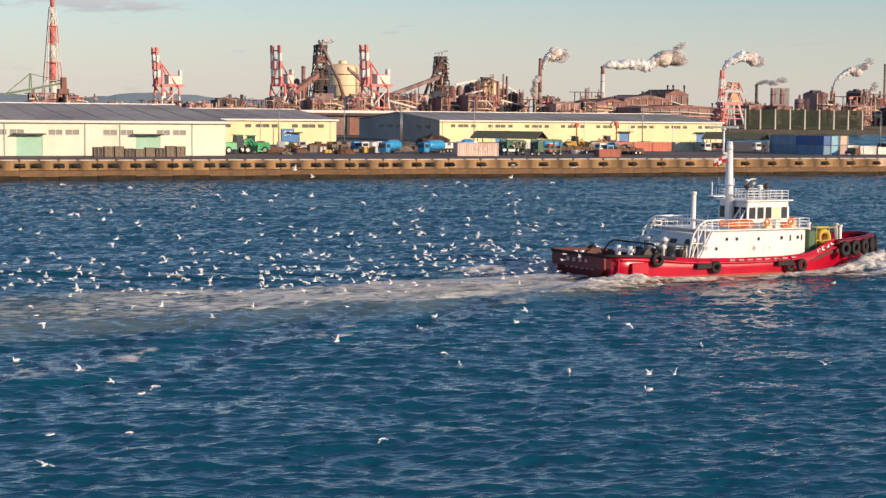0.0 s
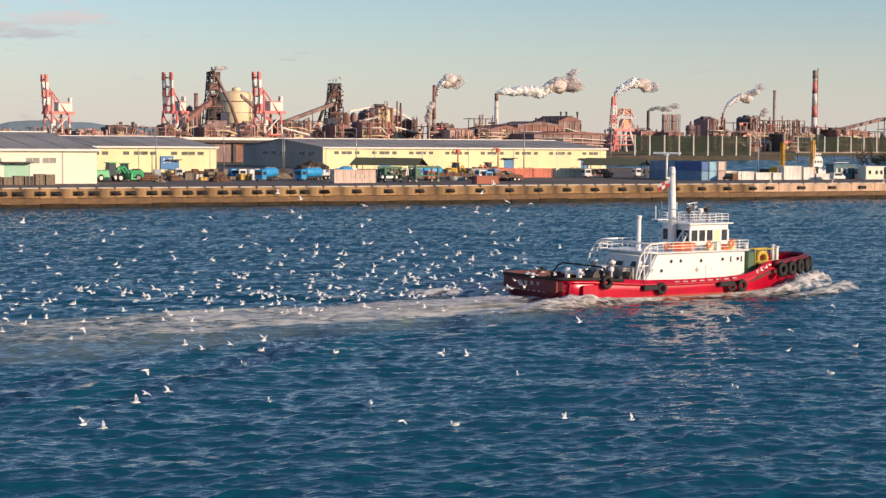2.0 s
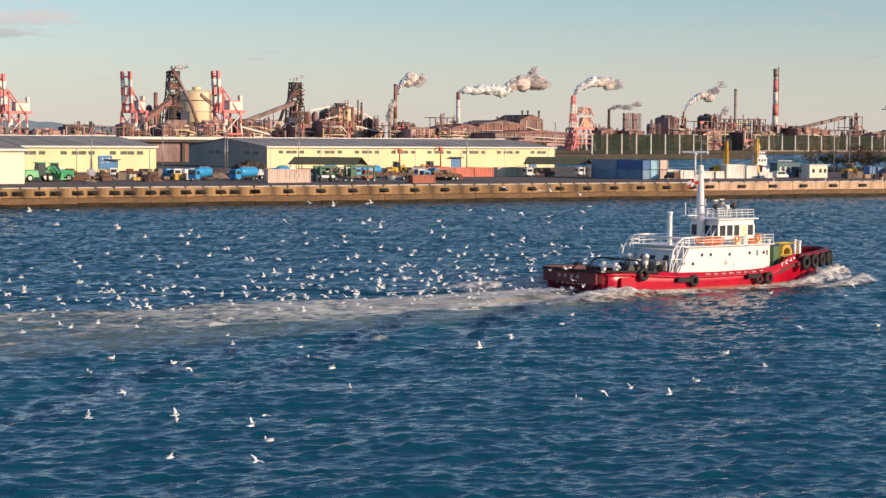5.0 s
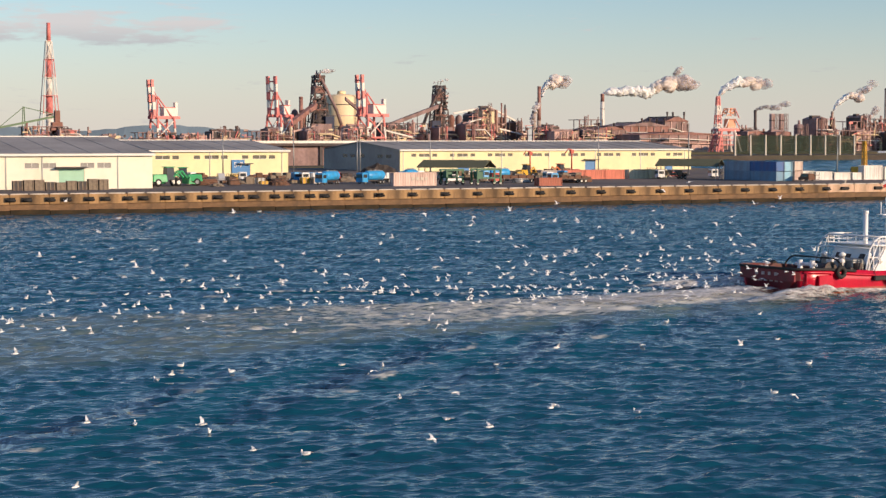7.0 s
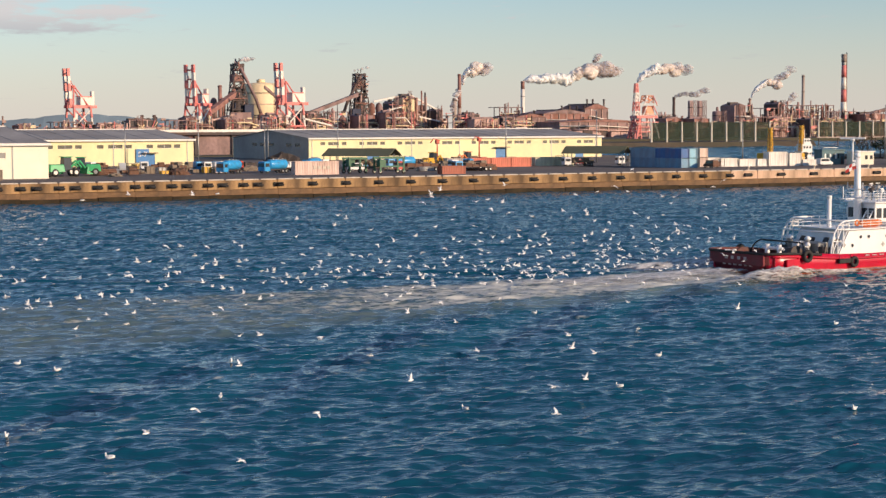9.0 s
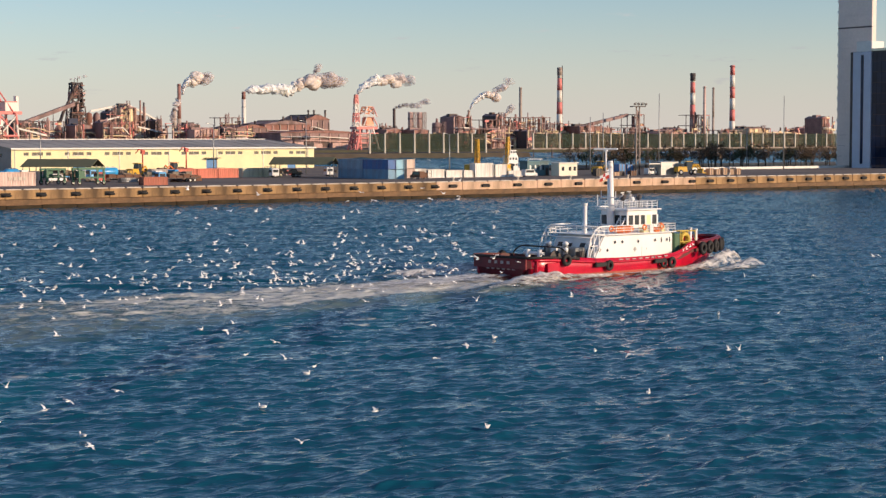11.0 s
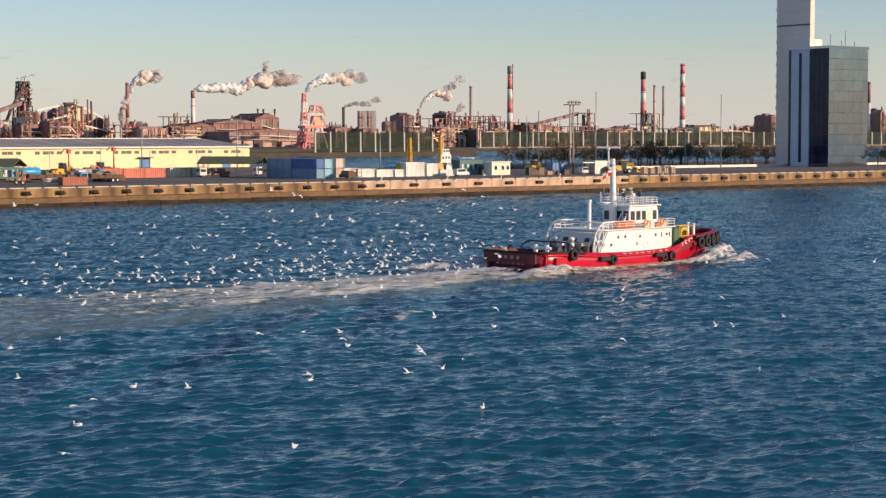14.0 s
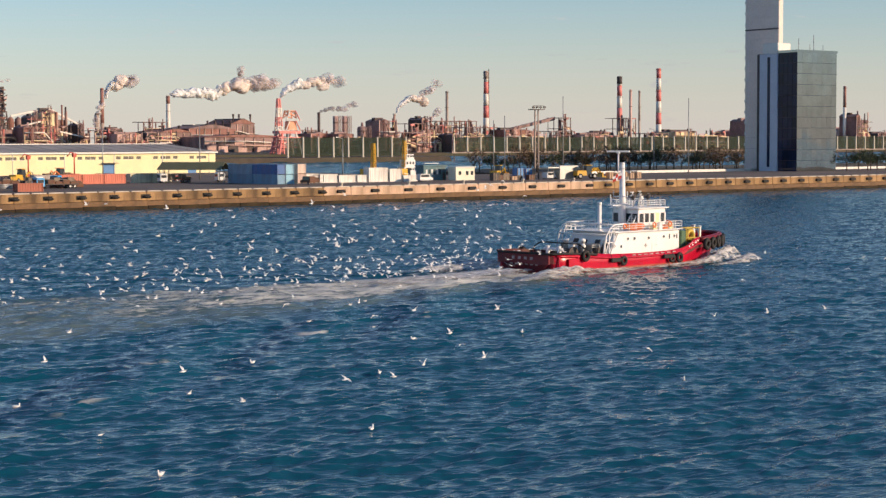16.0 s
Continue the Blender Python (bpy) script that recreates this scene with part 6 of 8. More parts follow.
def lamp_mast(x, y, h):
    t = thing("lamp_mast", pose(x, y, DECK), "tall twin-pole lamp mast with a railed head", "lamp mast")
    for s in (-1, 1):
        bm = B()
        tube(bm, (s * 0.7, 0, 0), (s * 0.6, 0, h), 0.28, 0.2, n=7)
        part("pole", bm, stack_grey, t)
    for k in range(8):
        bm = B()
        tube(bm, (-0.68, 0, 1.5 + k * h / 8.5), (0.68, 0, 1.5 + k * h / 8.5 + (1.0 if k % 2 else -1.0)), 0.1, n=5)
        part("brace", bm, stack_grey, t)
    bm = B()
    box(bm, -2.3, 2.3, -1.0, 1.0, h, h + 0.25)
    for u in (-2.1, -0.7, 0.7, 2.1):
        tube(bm, (u, -0.9, h + 0.25), (u, -0.9, h + 1.2), 0.06, n=5)
        box(bm, u - 0.4, u + 0.4, -1.25, -0.9, h + 0.5, h + 1.0)
    tube(bm, (-2.1, -0.9, h + 1.2), (2.1, -0.9, h + 1.2), 0.06, n=5)
    part("lamp_head", bm, steel_dark, t)
    return t


lamp_mast(386, 396.5, 20)


def crawler_crane(x, y, h, turn, label):
    t = thing("crawler_crane", pose(x, y, DECK, 0, 0, turn), label, "crane", "yellow cranes")
    for s in (-1, 1):
        bm = B()
        box(bm, -2.6, 2.6, s * 1.6 - 0.45, s * 1.6 + 0.45, 0, 1.1, bevel=0.3)
        part("track", bm, steel_dark, t)
    bm = B()
    box(bm, -3.2, 1.4, -1.5, 1.5, 1.2, 3.2, bevel=0.15)
    part("upper_body", bm, gear_yellow, t)
    bm = B()
    box(bm, 1.45, 2.6, -1.5, -0.2, 1.2, 3.4, bevel=0.1)
    part("cab", bm, pane, t)
    bm = B()
    lattice(bm, 1.0, 2.2, -0.6, 0.6, 1.6, h, 9, 0.14, 0.6)
    tube(bm, (1.6, 0, 1.6), (1.6, 0, h), 0.35, 0.22, n=6)
    part("boom", bm, gear_yellow, t)
    bm = B()
    tube(bm, (1.6, 0, h), (-2.8, 0, 3.2), 0.05, n=4)
    part("stay", bm, steel_dark, t)
    return t


crawler_crane(346.5, 424, 10.5, 20, "yellow crane with an upright boom behind the wagons")
crawler_crane(354.5, 420, 11.2, 10, "yellow crane with a stout upright boom")
wheel_loader(378.6, 405, 30, gear_yellow, "yellow wheel loader on the wharf")
wheel_loader(398, 388, -15, gear_yellow, "yellow loader behind the quay edge")


def workboat(x, y, turn, k, hullm, label, z=0.0):
    """A small harbour boat: lofted hull, cabin, mast."""
    t = thing("workboat", pose(x, y, z, 0, 0, turn), label, "boat", "harbour boats")
    bm = B()
    st = [(-6, 1.7, 1.2), (-3, 2.0, 1.2), (2, 1.9, 1.4), (5, 1.0, 1.8), (6.4, 0.1, 2.1)]
    rows = [[bm.verts.new((u * k, s * b * q * k, w * k)) for s in (-1, 1) for q, w in ((0.5, -0.8), (0.95, 0.2), (1.0, zt))] for u, b, zt in st]
    for a, b in zip(rows, rows[1:]):
        for i, j in ((0, 1), (1, 2), (2, 5), (5, 4), (4, 3)):
            bm.faces.new((a[i], a[j], b[j], b[i]))
    bm.faces.new([rows[0][i] for i in (0, 1, 2, 5, 4, 3)])
    bmesh.ops.recalc_face_normals(bm, faces=bm.faces)
    part("hull", bm, hullm, t)
    bm = B()
    box(bm, -2.6 * k, 2.2 * k, -1.3 * k, 1.3 * k, 1.1 * k, 2.9 * k, bevel=0.12)
    c = part("cabin", bm, ship_white_b, t)
    bm = B()
    for u in (-2.2, -1.1, 0.0, 1.1):
        box(bm, u * k, (u + 0.7) * k, -1.33 * k, 1.33 * k, 2.0 * k, 2.6 * k)
    part("window_row", bm, pane, c)
    bm = B()
    box(bm, -2.9 * k, 2.5 * k, -1.5 * k, 1.5 * k, 2.9 * k, 3.05 * k)
    tube(bm, (0, 0, 3.0 * k), (0, 0, 5.2 * k), 0.08 * k, n=5)
    tube(bm, (0, -0.9 * k, 4.3 * k), (0, 0.9 * k, 4.3 * k), 0.05 * k, n=5)
    part("mast", bm, ship_white_b, c)
    return t


ship_white_b = mat("boat white", (0.80, 0.79, 0.76), 0.4, vary=0.05)
blue_grey = mat("boat blue grey", (0.12, 0.22, 0.28), 0.5, vary=0.15)
bridge_boat = workboat(357.5, 421, 12, 0.95, ship_white_b, "white workboat with a tall bridge beside the yellow crane", DECK + 0.76)
bm = B()
box(bm, -2.0, 2.4, -1.2, 1.2, 2.9, 5.0, bevel=0.12)
upper = part("upper_cabin", bm, ship_white_b, bridge_boat)
bm = B()
box(bm, -1.3, 1.9, -1.1, 1.1, 5.0, 6.6, bevel=0.12)
bridge = part("bridge", bm, ship_white_b, bridge_boat)
for u in (-1.0, 0.1, 1.1):
    bm = B()
    box(bm, u, u + 0.7, -1.14, -1.102, 5.7, 6.3)
    part("window", bm, pane, bridge)
for u in (-1.6, -0.3, 1.0):
    bm = B()
    box(bm, u, u + 0.7, -1.24, -1.202, 3.7, 4.4)
    part("window", bm, pane, upper)
bm = B()
tube(bm, (0.2, 0, 6.6), (0.2, 0, 9.2), 0.09, n=6)
tube(bm, (-0.8, 0, 7.9), (1.2, 0, 7.9), 0.06, n=5)
part("bridge_mast", bm, ship_white_b, bridge_boat)
teal_cladding = mat("teal cladding", (0.085, 0.19, 0.22), 0.6, scale=0.4, vary=0.2, dirt=((0.10, 0.07, 0.05), 0.3, 0.5), streak=True)
cabin = thing("site_cabin", pose(356.5, 408, DECK), "weathered teal cabin with a row of narrow windows", "cabin")
bm = B()
box(bm, -4.2, 3.9, -1.8, 1.8, 0, 4.0, bevel=0.05)
body = part("body", bm, teal_cladding, cabin)
bm = B()
box(bm, -4.5, 4.2, -2.1, 2.1, 4.0, 4.35, bevel=0.06)
part("roof", bm, teal_cladding, cabin)
for k in range(6):
    bm = B()
    box(bm, -3.3 + 0.95 * k, -2.85 + 0.95 * k, -1.86, -1.802, 1.7, 3.1)
    part("window", bm, pane if k % 2 else trim_white, body)
bm = B()
box(bm, 2.6, 3.5, -1.86, -1.802, 0.1, 2.3)
part("door", bm, steel_dark, body)
bm = B()
box(bm, -2.8, 2.2, -0.8, 0.4, 4.75, 4.9)
for u in (-2.6, 2.0):
    tube(bm, (u, -0.2, 4.3), (u, -0.2, 4.8), 0.06, n=5)
part("roof_tray", bm, trim_white, cabin)
hut = thing("site_hut", pose(362.6, 402, DECK), "cream site hut with dark windows on the wharf", "hut")
bm = B()
box(bm, -3.4, 3.4, -1.8, 1.8, 0, 3.6, bevel=0.05)
part("body", bm, wall_white, hut)
bm = B()
box(bm, -3.7, 3.7, -2.1, 2.1, 3.6, 3.85)
part("roof", bm, trim_white, hut)
for u in (-2.4, 0.2, 2.0):
    bm = B()
    box(bm, u, u + 0.9, -1.86, -1.802, 1.5, 2.6)
    part("window", bm, pane, hut)
shed = thing("grey_shed", pose(391, 393, DECK), "grey steel shed with an open dark bay", "shed")
bm = B()
box(bm, -1.0, 6.0, -2.2, 2.2, 0, 3.9, bevel=0.05)
part("body", bm, steel_grey, shed)
bm = B()
box(bm, -5.4, -1.0, -2.0, 2.0, 3.2, 3.5)
part("lean_to_roof", bm, steel_grey, shed)
for u in (-5.2, -3.2):
    bm = B()
    tube(bm, (u, -1.8, 0), (u, -1.8, 3.2), 0.09, n=5)
    part("post", bm, steel_grey, shed)
van(388, 393, 12, truck_white, "white van under the grey shed roof")
for k in range(5):
    crate(405 + 2.3 * k, 386 - 0.5 * k, Z, 1.9, 1.6, (1.9, 1.7, 2.0, 1.6, 1.8)[k], concrete_pale, "pale concrete block on the wharf edge")
for k in range(6):
    crate(366 + 2.6 * k, 392 + rng_t.uniform(-1, 2), Z, 2.2, 1.6, rng_t.uniform(1.0, 2.3), (steel_dark, brownish, timber, concrete_pale)[k % 4], "stacked stock beside the site hut")
crate(380.3, 398, Z, 2.6, 2.2, 3.3, sign_blue, "dark blue steel bin by the lamp mast")
crate(383.5, 398, Z, 2.6, 2.2, 3.1, sign_blue, "dark blue steel bin by the lamp mast")
for x in (296, 316.5, 334, 354, 372, 392):
    b = thing("bollard", pose(x, QUAY_Y + 1.2, DECK), "pale mooring bollard on the quay edge", "bollard", "mooring bollards")
    bm = B()
    lathe(bm, [(0.45, 0), (0.3, 0.15), (0.28, 0.7), (0.5, 0.85), (0.45, 1.05)], n=10)
    part("post", bm, kerb_paint, b)

# ---- plumes and clouds: rigid puffs that drift ----
def vapour(name, rgb, through_share):
    """Steam or cloud: soft scattering, ragged at its thin places."""
    m = bpy.data.materials.new(name)
    m.use_nodes = True
    nt = m.node_tree
    n, link = nt.nodes, nt.links.new
    out = n["Material Output"]
    n.remove(n["Principled BSDF"])
    d, tr, tp, mx, m2 = n.new("ShaderNodeBsdfDiffuse"), n.new("ShaderNodeBsdfTranslucent"), n.new("ShaderNodeBsdfTransparent"), n.new("ShaderNodeMixShader"), n.new("ShaderNodeMixShader")
    tc, nz, rp = n.new("ShaderNodeTexCoord"), n.new("ShaderNodeTexNoise"), n.new("ShaderNodeMapRange")
    nz.inputs["Scale"].default_value, nz.inputs["Detail"].default_value = 1.2, 4
    link(tc.outputs["Object"], nz.inputs["Vector"])
    link(nz.outputs["Fac"], rp.inputs["Value"])
    rp.inputs["From Min"].default_value, rp.inputs["From Max"].default_value = 0.36, 0.64
    rp.inputs["To Min"].default_value, rp.inputs["To Max"].default_value = max(0.0, through_share - 0.30), min(1.0, through_share + 0.24)
    for s in (d, tr):
        s.inputs["Color"].default_value = (*rgb, 1)
    mx.inputs[0].default_value = 0.15
    link(d.outputs[0], mx.inputs[1])
    link(tr.outputs[0], mx.inputs[2])
    link(rp.outputs[0], m2.inputs[0])
    link(mx.outputs[0], m2.inputs[1])
    link(tp.outputs[0], m2.inputs[2])
    link(m2.outputs[0], out.inputs["Surface"])
    return m


def dense(name, rgb):
    """Thick steam, in which light wanders far before it comes out again."""
    m = bpy.data.materials.new(name)
    m.use_nodes = True
    b = m.node_tree.nodes["Principled BSDF"]
    b.inputs["Base Color"].default_value = (*rgb, 1)
    b.inputs["Roughness"].default_value, b.inputs["Specular IOR Level"].default_value = 1.0, 0.0
    b.inputs["Subsurface Weight"].default_value, b.inputs["Subsurface Scale"].default_value = 1.0, 16.0
    b.inputs["Subsurface Radius"].default_value = (1.0, 1.0, 1.0)
    return m


steam = dense("white steam", (0.995, 0.94, 0.82))
steam_pink = vapour("pinkish steam", (0.99, 0.89, 0.81), 0.38)
steam_thin = vapour("thin steam", (0.96, 0.89, 0.86), 0.62)
smoke_grey = vapour("grey smoke", (0.88, 0.79, 0.77), 0.78)
smoke_dark = vapour("dark smoke", (0.42, 0.39, 0.41), 0.72)
wisp = vapour("last wisps of smoke", (0.84, 0.75, 0.74), 0.90)


def puff_mesh(seed):
    bm = B()
    bmesh.ops.create_icosphere(bm, subdivisions=3, radius=1.0)
    for v in bm.verts:
        p = v.co * 1.3 + Vector((seed * 7.3, seed * 3.1, 0))
        v.co *= 1 + 0.24 * noise.noise(p) + 0.12 * noise.noise(p * 2.6) + 0.05 * noise.noise(p * 5.5)
    for f in bm.faces:
        f.smooth = True
    me = bpy.data.meshes.new("puff")
    bm.to_mesh(me)
    bm.free()
    return me


PUFF_SHAPES = {}


def puff(material, k):
    key = (material.name, k)
    if key not in PUFF_SHAPES:
        me = puff_mesh(k)
        me.materials.append(material)
        PUFF_SHAPES[key] = me
    return PUFF_SHAPES[key]


DRIFTING = []


def billow(name, path, r0, r1, share, seed, parent):
    """The dense root of a plume: one lumpy body along the first share of path."""
    rows, cols = 84, 26
    verts, faces = [], []
    for i in range(rows):
        u = i / (rows - 1)
        s = u * share * (len(path) - 1)
        j = min(int(s), len(path) - 2)
        k = s - j
        px, pz = [path[j][q] + (path[j + 1][q] - path[j][q]) * k for q in (0, 1)]
        end = min(1.0, (u + 0.02) * 9, math.sqrt(max(0.0, 1 - u) * 7))
        r = 1.3 * (r0 + (r1 - r0) * u ** 0.8) * max(0.03, end)
        sway = r * 0.5 * noise.noise(Vector((px * 0.07, seed, 0)))
        for c in range(cols):
            a = 2 * math.pi * c / cols
            d = Vector((0, math.cos(a), math.sin(a)))
            p = Vector((px, 0, pz)) + d * r
            q = p * (1.1 / r1) + Vector((seed * 5.1, 0, 0))
            w = r * (1 + 0.55 * noise.noise(q) + 0.30 * noise.noise(q * 2.2) + 0.14 * noise.noise(q * 4.7))
            verts.append((px + 0.5 * r * noise.noise(q * 1.7 + Vector((0, 7, 0))), d.y * w, pz + sway + d.z * w * 0.92))
    for i in range(rows - 1):
        for c in range(cols):
            faces.append((i * cols + c, i * cols + (c + 1) % cols, (i + 1) * cols + (c + 1) % cols, (i + 1) * cols + c))
    faces += [tuple(range(cols))[::-1], tuple((rows - 1) * cols + c for c in range(cols))]
    me = bpy.data.meshes.new(name)
    me.from_pydata(verts, [], faces)
    for p in me.polygons:
        p.use_smooth = True
    me.materials.append(steam)
    ob = new(name, me)
    ob.parent = parent
    DRIFTING.append((ob, (0, 0, 0), 0, (1.6, 0, 0.8), 2))


def plume(x, y, z, path, r0, r1, n, mats, label, seed, drift):
    """Puffs strung along path (offsets in x and z), growing from r0 to r1; the farther down wind, the faster each drifts on."""
    rr = random.Random(seed)
    t = thing("smoke_plume", pose(x, y, z), label, "smoke", "plumes of the chimneys")
    share = 0.0
    if mats[0] is steam:
        share = mats.count(steam) / len(mats)
        billow("billow", path, r0, r0 + (r1 - r0) * share, share, seed, t)
    for i in range(n):
        u = (i + 0.3) / n
        if u < share - 0.06:
            continue
        s = u * (len(path) - 1)
        j = min(int(s), len(path) - 2)
        px = path[j][0] + (path[j + 1][0] - path[j][0]) * (s - j)
        pz = path[j][1] + (path[j + 1][1] - path[j][1]) * (s - j)
        r = (r0 + (r1 - r0) * u) * rr.uniform(0.75, 1.2)
        at = u * len(mats) + rr.uniform(-0.35, 0.35)
        m = mats[max(mats.count(steam), min(len(mats) - 1, int(at)))]
        cx, cz = rr.gauss(0, 0.2) * r, rr.gauss(0, 0.22) * r
        for q in range(4):
            ob = new("puff", puff(m, rr.randrange(6)))
            ob.parent = t
            sc = r * (1.25, 0.95, 0.7, 0.55)[q]
            ob.scale = (sc * rr.uniform(1.05, 1.6), sc, sc * rr.uniform(0.7, 1.0))
            a = rr.uniform(0, 6.28)
            d = 0.0 if q == 0 else r * rr.uniform(0.35, 0.8)
            home = (px + cx + d * math.cos(a) * 1.2, rr.gauss(0, 0.3) * r, pz + cz + d * math.sin(a) * 0.8)
            go = (0.06 + max(0.0, u - share) / (1 - share)) * rr.uniform(0.85, 1.15)
            DRIFTING.append((ob, home, rr.uniform(0, 360), (drift[0] * go, 0, drift[1] * go * rr.uniform(0.6, 1.3)), rr.uniform(-25, 25)))
    return t


plume(1112, 1930, 73, [(0, 0), (28, 2), (60, 1), (80, 8), (98, 13), (114, 9)], 3.2, 7.8, 36, [steam, steam, steam, steam, steam_pink, smoke_grey, wisp], "long white and pink steam plume bending with the wind", 4, (34, 7))
plume(1008, 1900, 80, [(2, -13), (6, -4), (13, 2), (22, 4), (36, 3)], 2.6, 6.2, 14, [steam, steam, steam, steam_pink, wisp], "white steam cloud beside the red chimney", 5, (10, 6))
plume(1001.5, 1900, 34, [(0, 0), (-3, 6), (0, 14), (4, 24)], 2.2, 3.6, 7, [smoke_grey, steam_thin], "blue-grey smoke at the foot of the chimneys", 6, (3, 5))
plume(934, 1400, 56, [(0, 0), (8, 7), (20, 12), (32, 11), (42, 6)], 2.0, 4.6, 20, [steam, steam, steam, steam, steam_pink, smoke_grey], "white steam plume trailing off the red tower", 7, (28, 12))
plume(1112, 1600, 47, [(0, 0), (10, 2), (24, 2), (36, 6)], 1.5, 3.4, 8, [smoke_dark, smoke_dark, wisp], "dark grey smoke trailing from a thin chimney", 8, (12, 4))
plume(1212, 1600, 46, [(0, 0), (5, 8), (13, 13), (24, 18), (32, 15)], 1.3, 3.4, 16, [steam, steam, steam, steam_pink], "white steam plume rising from a thin chimney", 9, (12, -3))
plume(1242, 1600, 60, [(0, 0), (6, 6), (14, 9), (22, 18)], 2.2, 4.6, 6, [wisp, steam_thin, wisp], "thin pink-grey wisps above the works", 11, (10, 6))
plume(1196, 1900, 96, [(0, 0), (8, 2), (17, 4)], 2.2, 3.4, 4, [wisp, wisp], "loose grey smoke cloud adrift over the works", 13, (-14, 8))
plume(1262, 1600, 40, [(0, 0), (4, 4), (9, 9)], 1.8, 3.2, 4, [steam_thin, wisp], "grey steam over a dark building", 10, (4, 3))
plume(757, 1980, 92, [(0, 0), (6, 3), (16, 4)], 1.4, 3.0, 4, [steam_thin, wisp], "faint steam off the furnace top", 14, (8, 2))
plume(905, 1980, 84, [(0, 0), (8, 2), (18, 4)], 0.9, 1.8, 4, [wisp, wisp], "thin smoke off the second furnace", 15, (8, 2))

# ---- the tug ----
hull_red = mat("tug red", (0.55, 0.004, 0.030), 0.30, scale=0.4, vary=0.12, dirt=((0.24, 0.006, 0.014), 0.35, 0.6), streak=True)
# the stern's shade is put into this maroon; the bow belting shares it
shade_and_belt_maroon = mat("scuffed maroon of stern shade and bow belting", (0.17, 0.004, 0.013), 0.5, scale=0.5, vary=0.25, dirt=((0.06, 0.01, 0.015), 0.5, 0.8))
boot_red = mat("worn boot topping", (0.42, 0.10, 0.06), 0.6, scale=0.8, vary=0.3, dirt=(GRIME, 0.5, 1.0))
deck_red = mat("deck paint", (0.13, 0.02, 0.02), 0.7, vary=0.3, dirt=(GRIME, 0.5, 0.8))
ship_white = mat("ship white", (0.90, 0.89, 0.87), 0.35, scale=0.5, vary=0.03, dirt=((0.60, 0.46, 0.32), 0.12, 0.5), streak=True)
worn_white = mat("worn white paint", (0.45, 0.36, 0.35), 0.6, scale=2, vary=0.3)
orange = mat("safety orange", (0.85, 0.20, 0.03), 0.45, vary=0.08)
yellow_ropes = mat("yellow rope", (0.62, 0.44, 0.08), 0.8, scale=3, vary=0.25)
rope_green = mat("green cover", (0.08, 0.16, 0.09), 0.7, vary=0.25)
flag_red = mat("flag red", (0.62, 0.05, 0.04), 0.7)

# stations: x, half-breadth at the rail, at the water, rail height, deck height
HULL = [(-16.7, 4.05, 3.70, 2.50, 1.25), (-16.2, 4.45, 4.05, 2.50, 1.25), (-14.5, 4.65, 4.40, 2.47, 1.25), (-11.5, 4.72, 4.55, 2.33, 1.2), (-9.0, 4.75, 4.6, 2.12, 1.15),
        (-6.7, 4.75, 4.62, 1.96, 1.1), (-2.0, 4.75, 4.62, 1.86, 1.05), (3.0, 4.75, 4.55, 1.90, 1.05), (6.0, 4.70, 4.30, 2.05, 1.15), (7.4, 4.62, 4.05, 2.38, 1.3),
        (8.6, 4.52, 3.70, 3.00, 1.6), (9.4, 4.45, 3.45, 3.20, 1.9), (11.5, 4.15, 2.70, 3.30, 2.0), (13.5, 3.65, 1.90, 3.38, 2.1), (15.3, 2.95, 1.10, 3.45, 2.15), (16.8, 2.05, 0.45, 3.50, 2.2), (17.8, 1.05, 0.12, 3.55, 2.25), (18.1, 0.25, 0.05, 3.55, 2.25)]


def at_station(x):
    for a, b in zip(HULL, HULL[1:]):
        if a[0] <= x <= b[0]:
            k = (x - a[0]) / (b[0] - a[0])
            return [p + (q - p) * k for p, q in zip(a, b)]
    return HULL[-1]


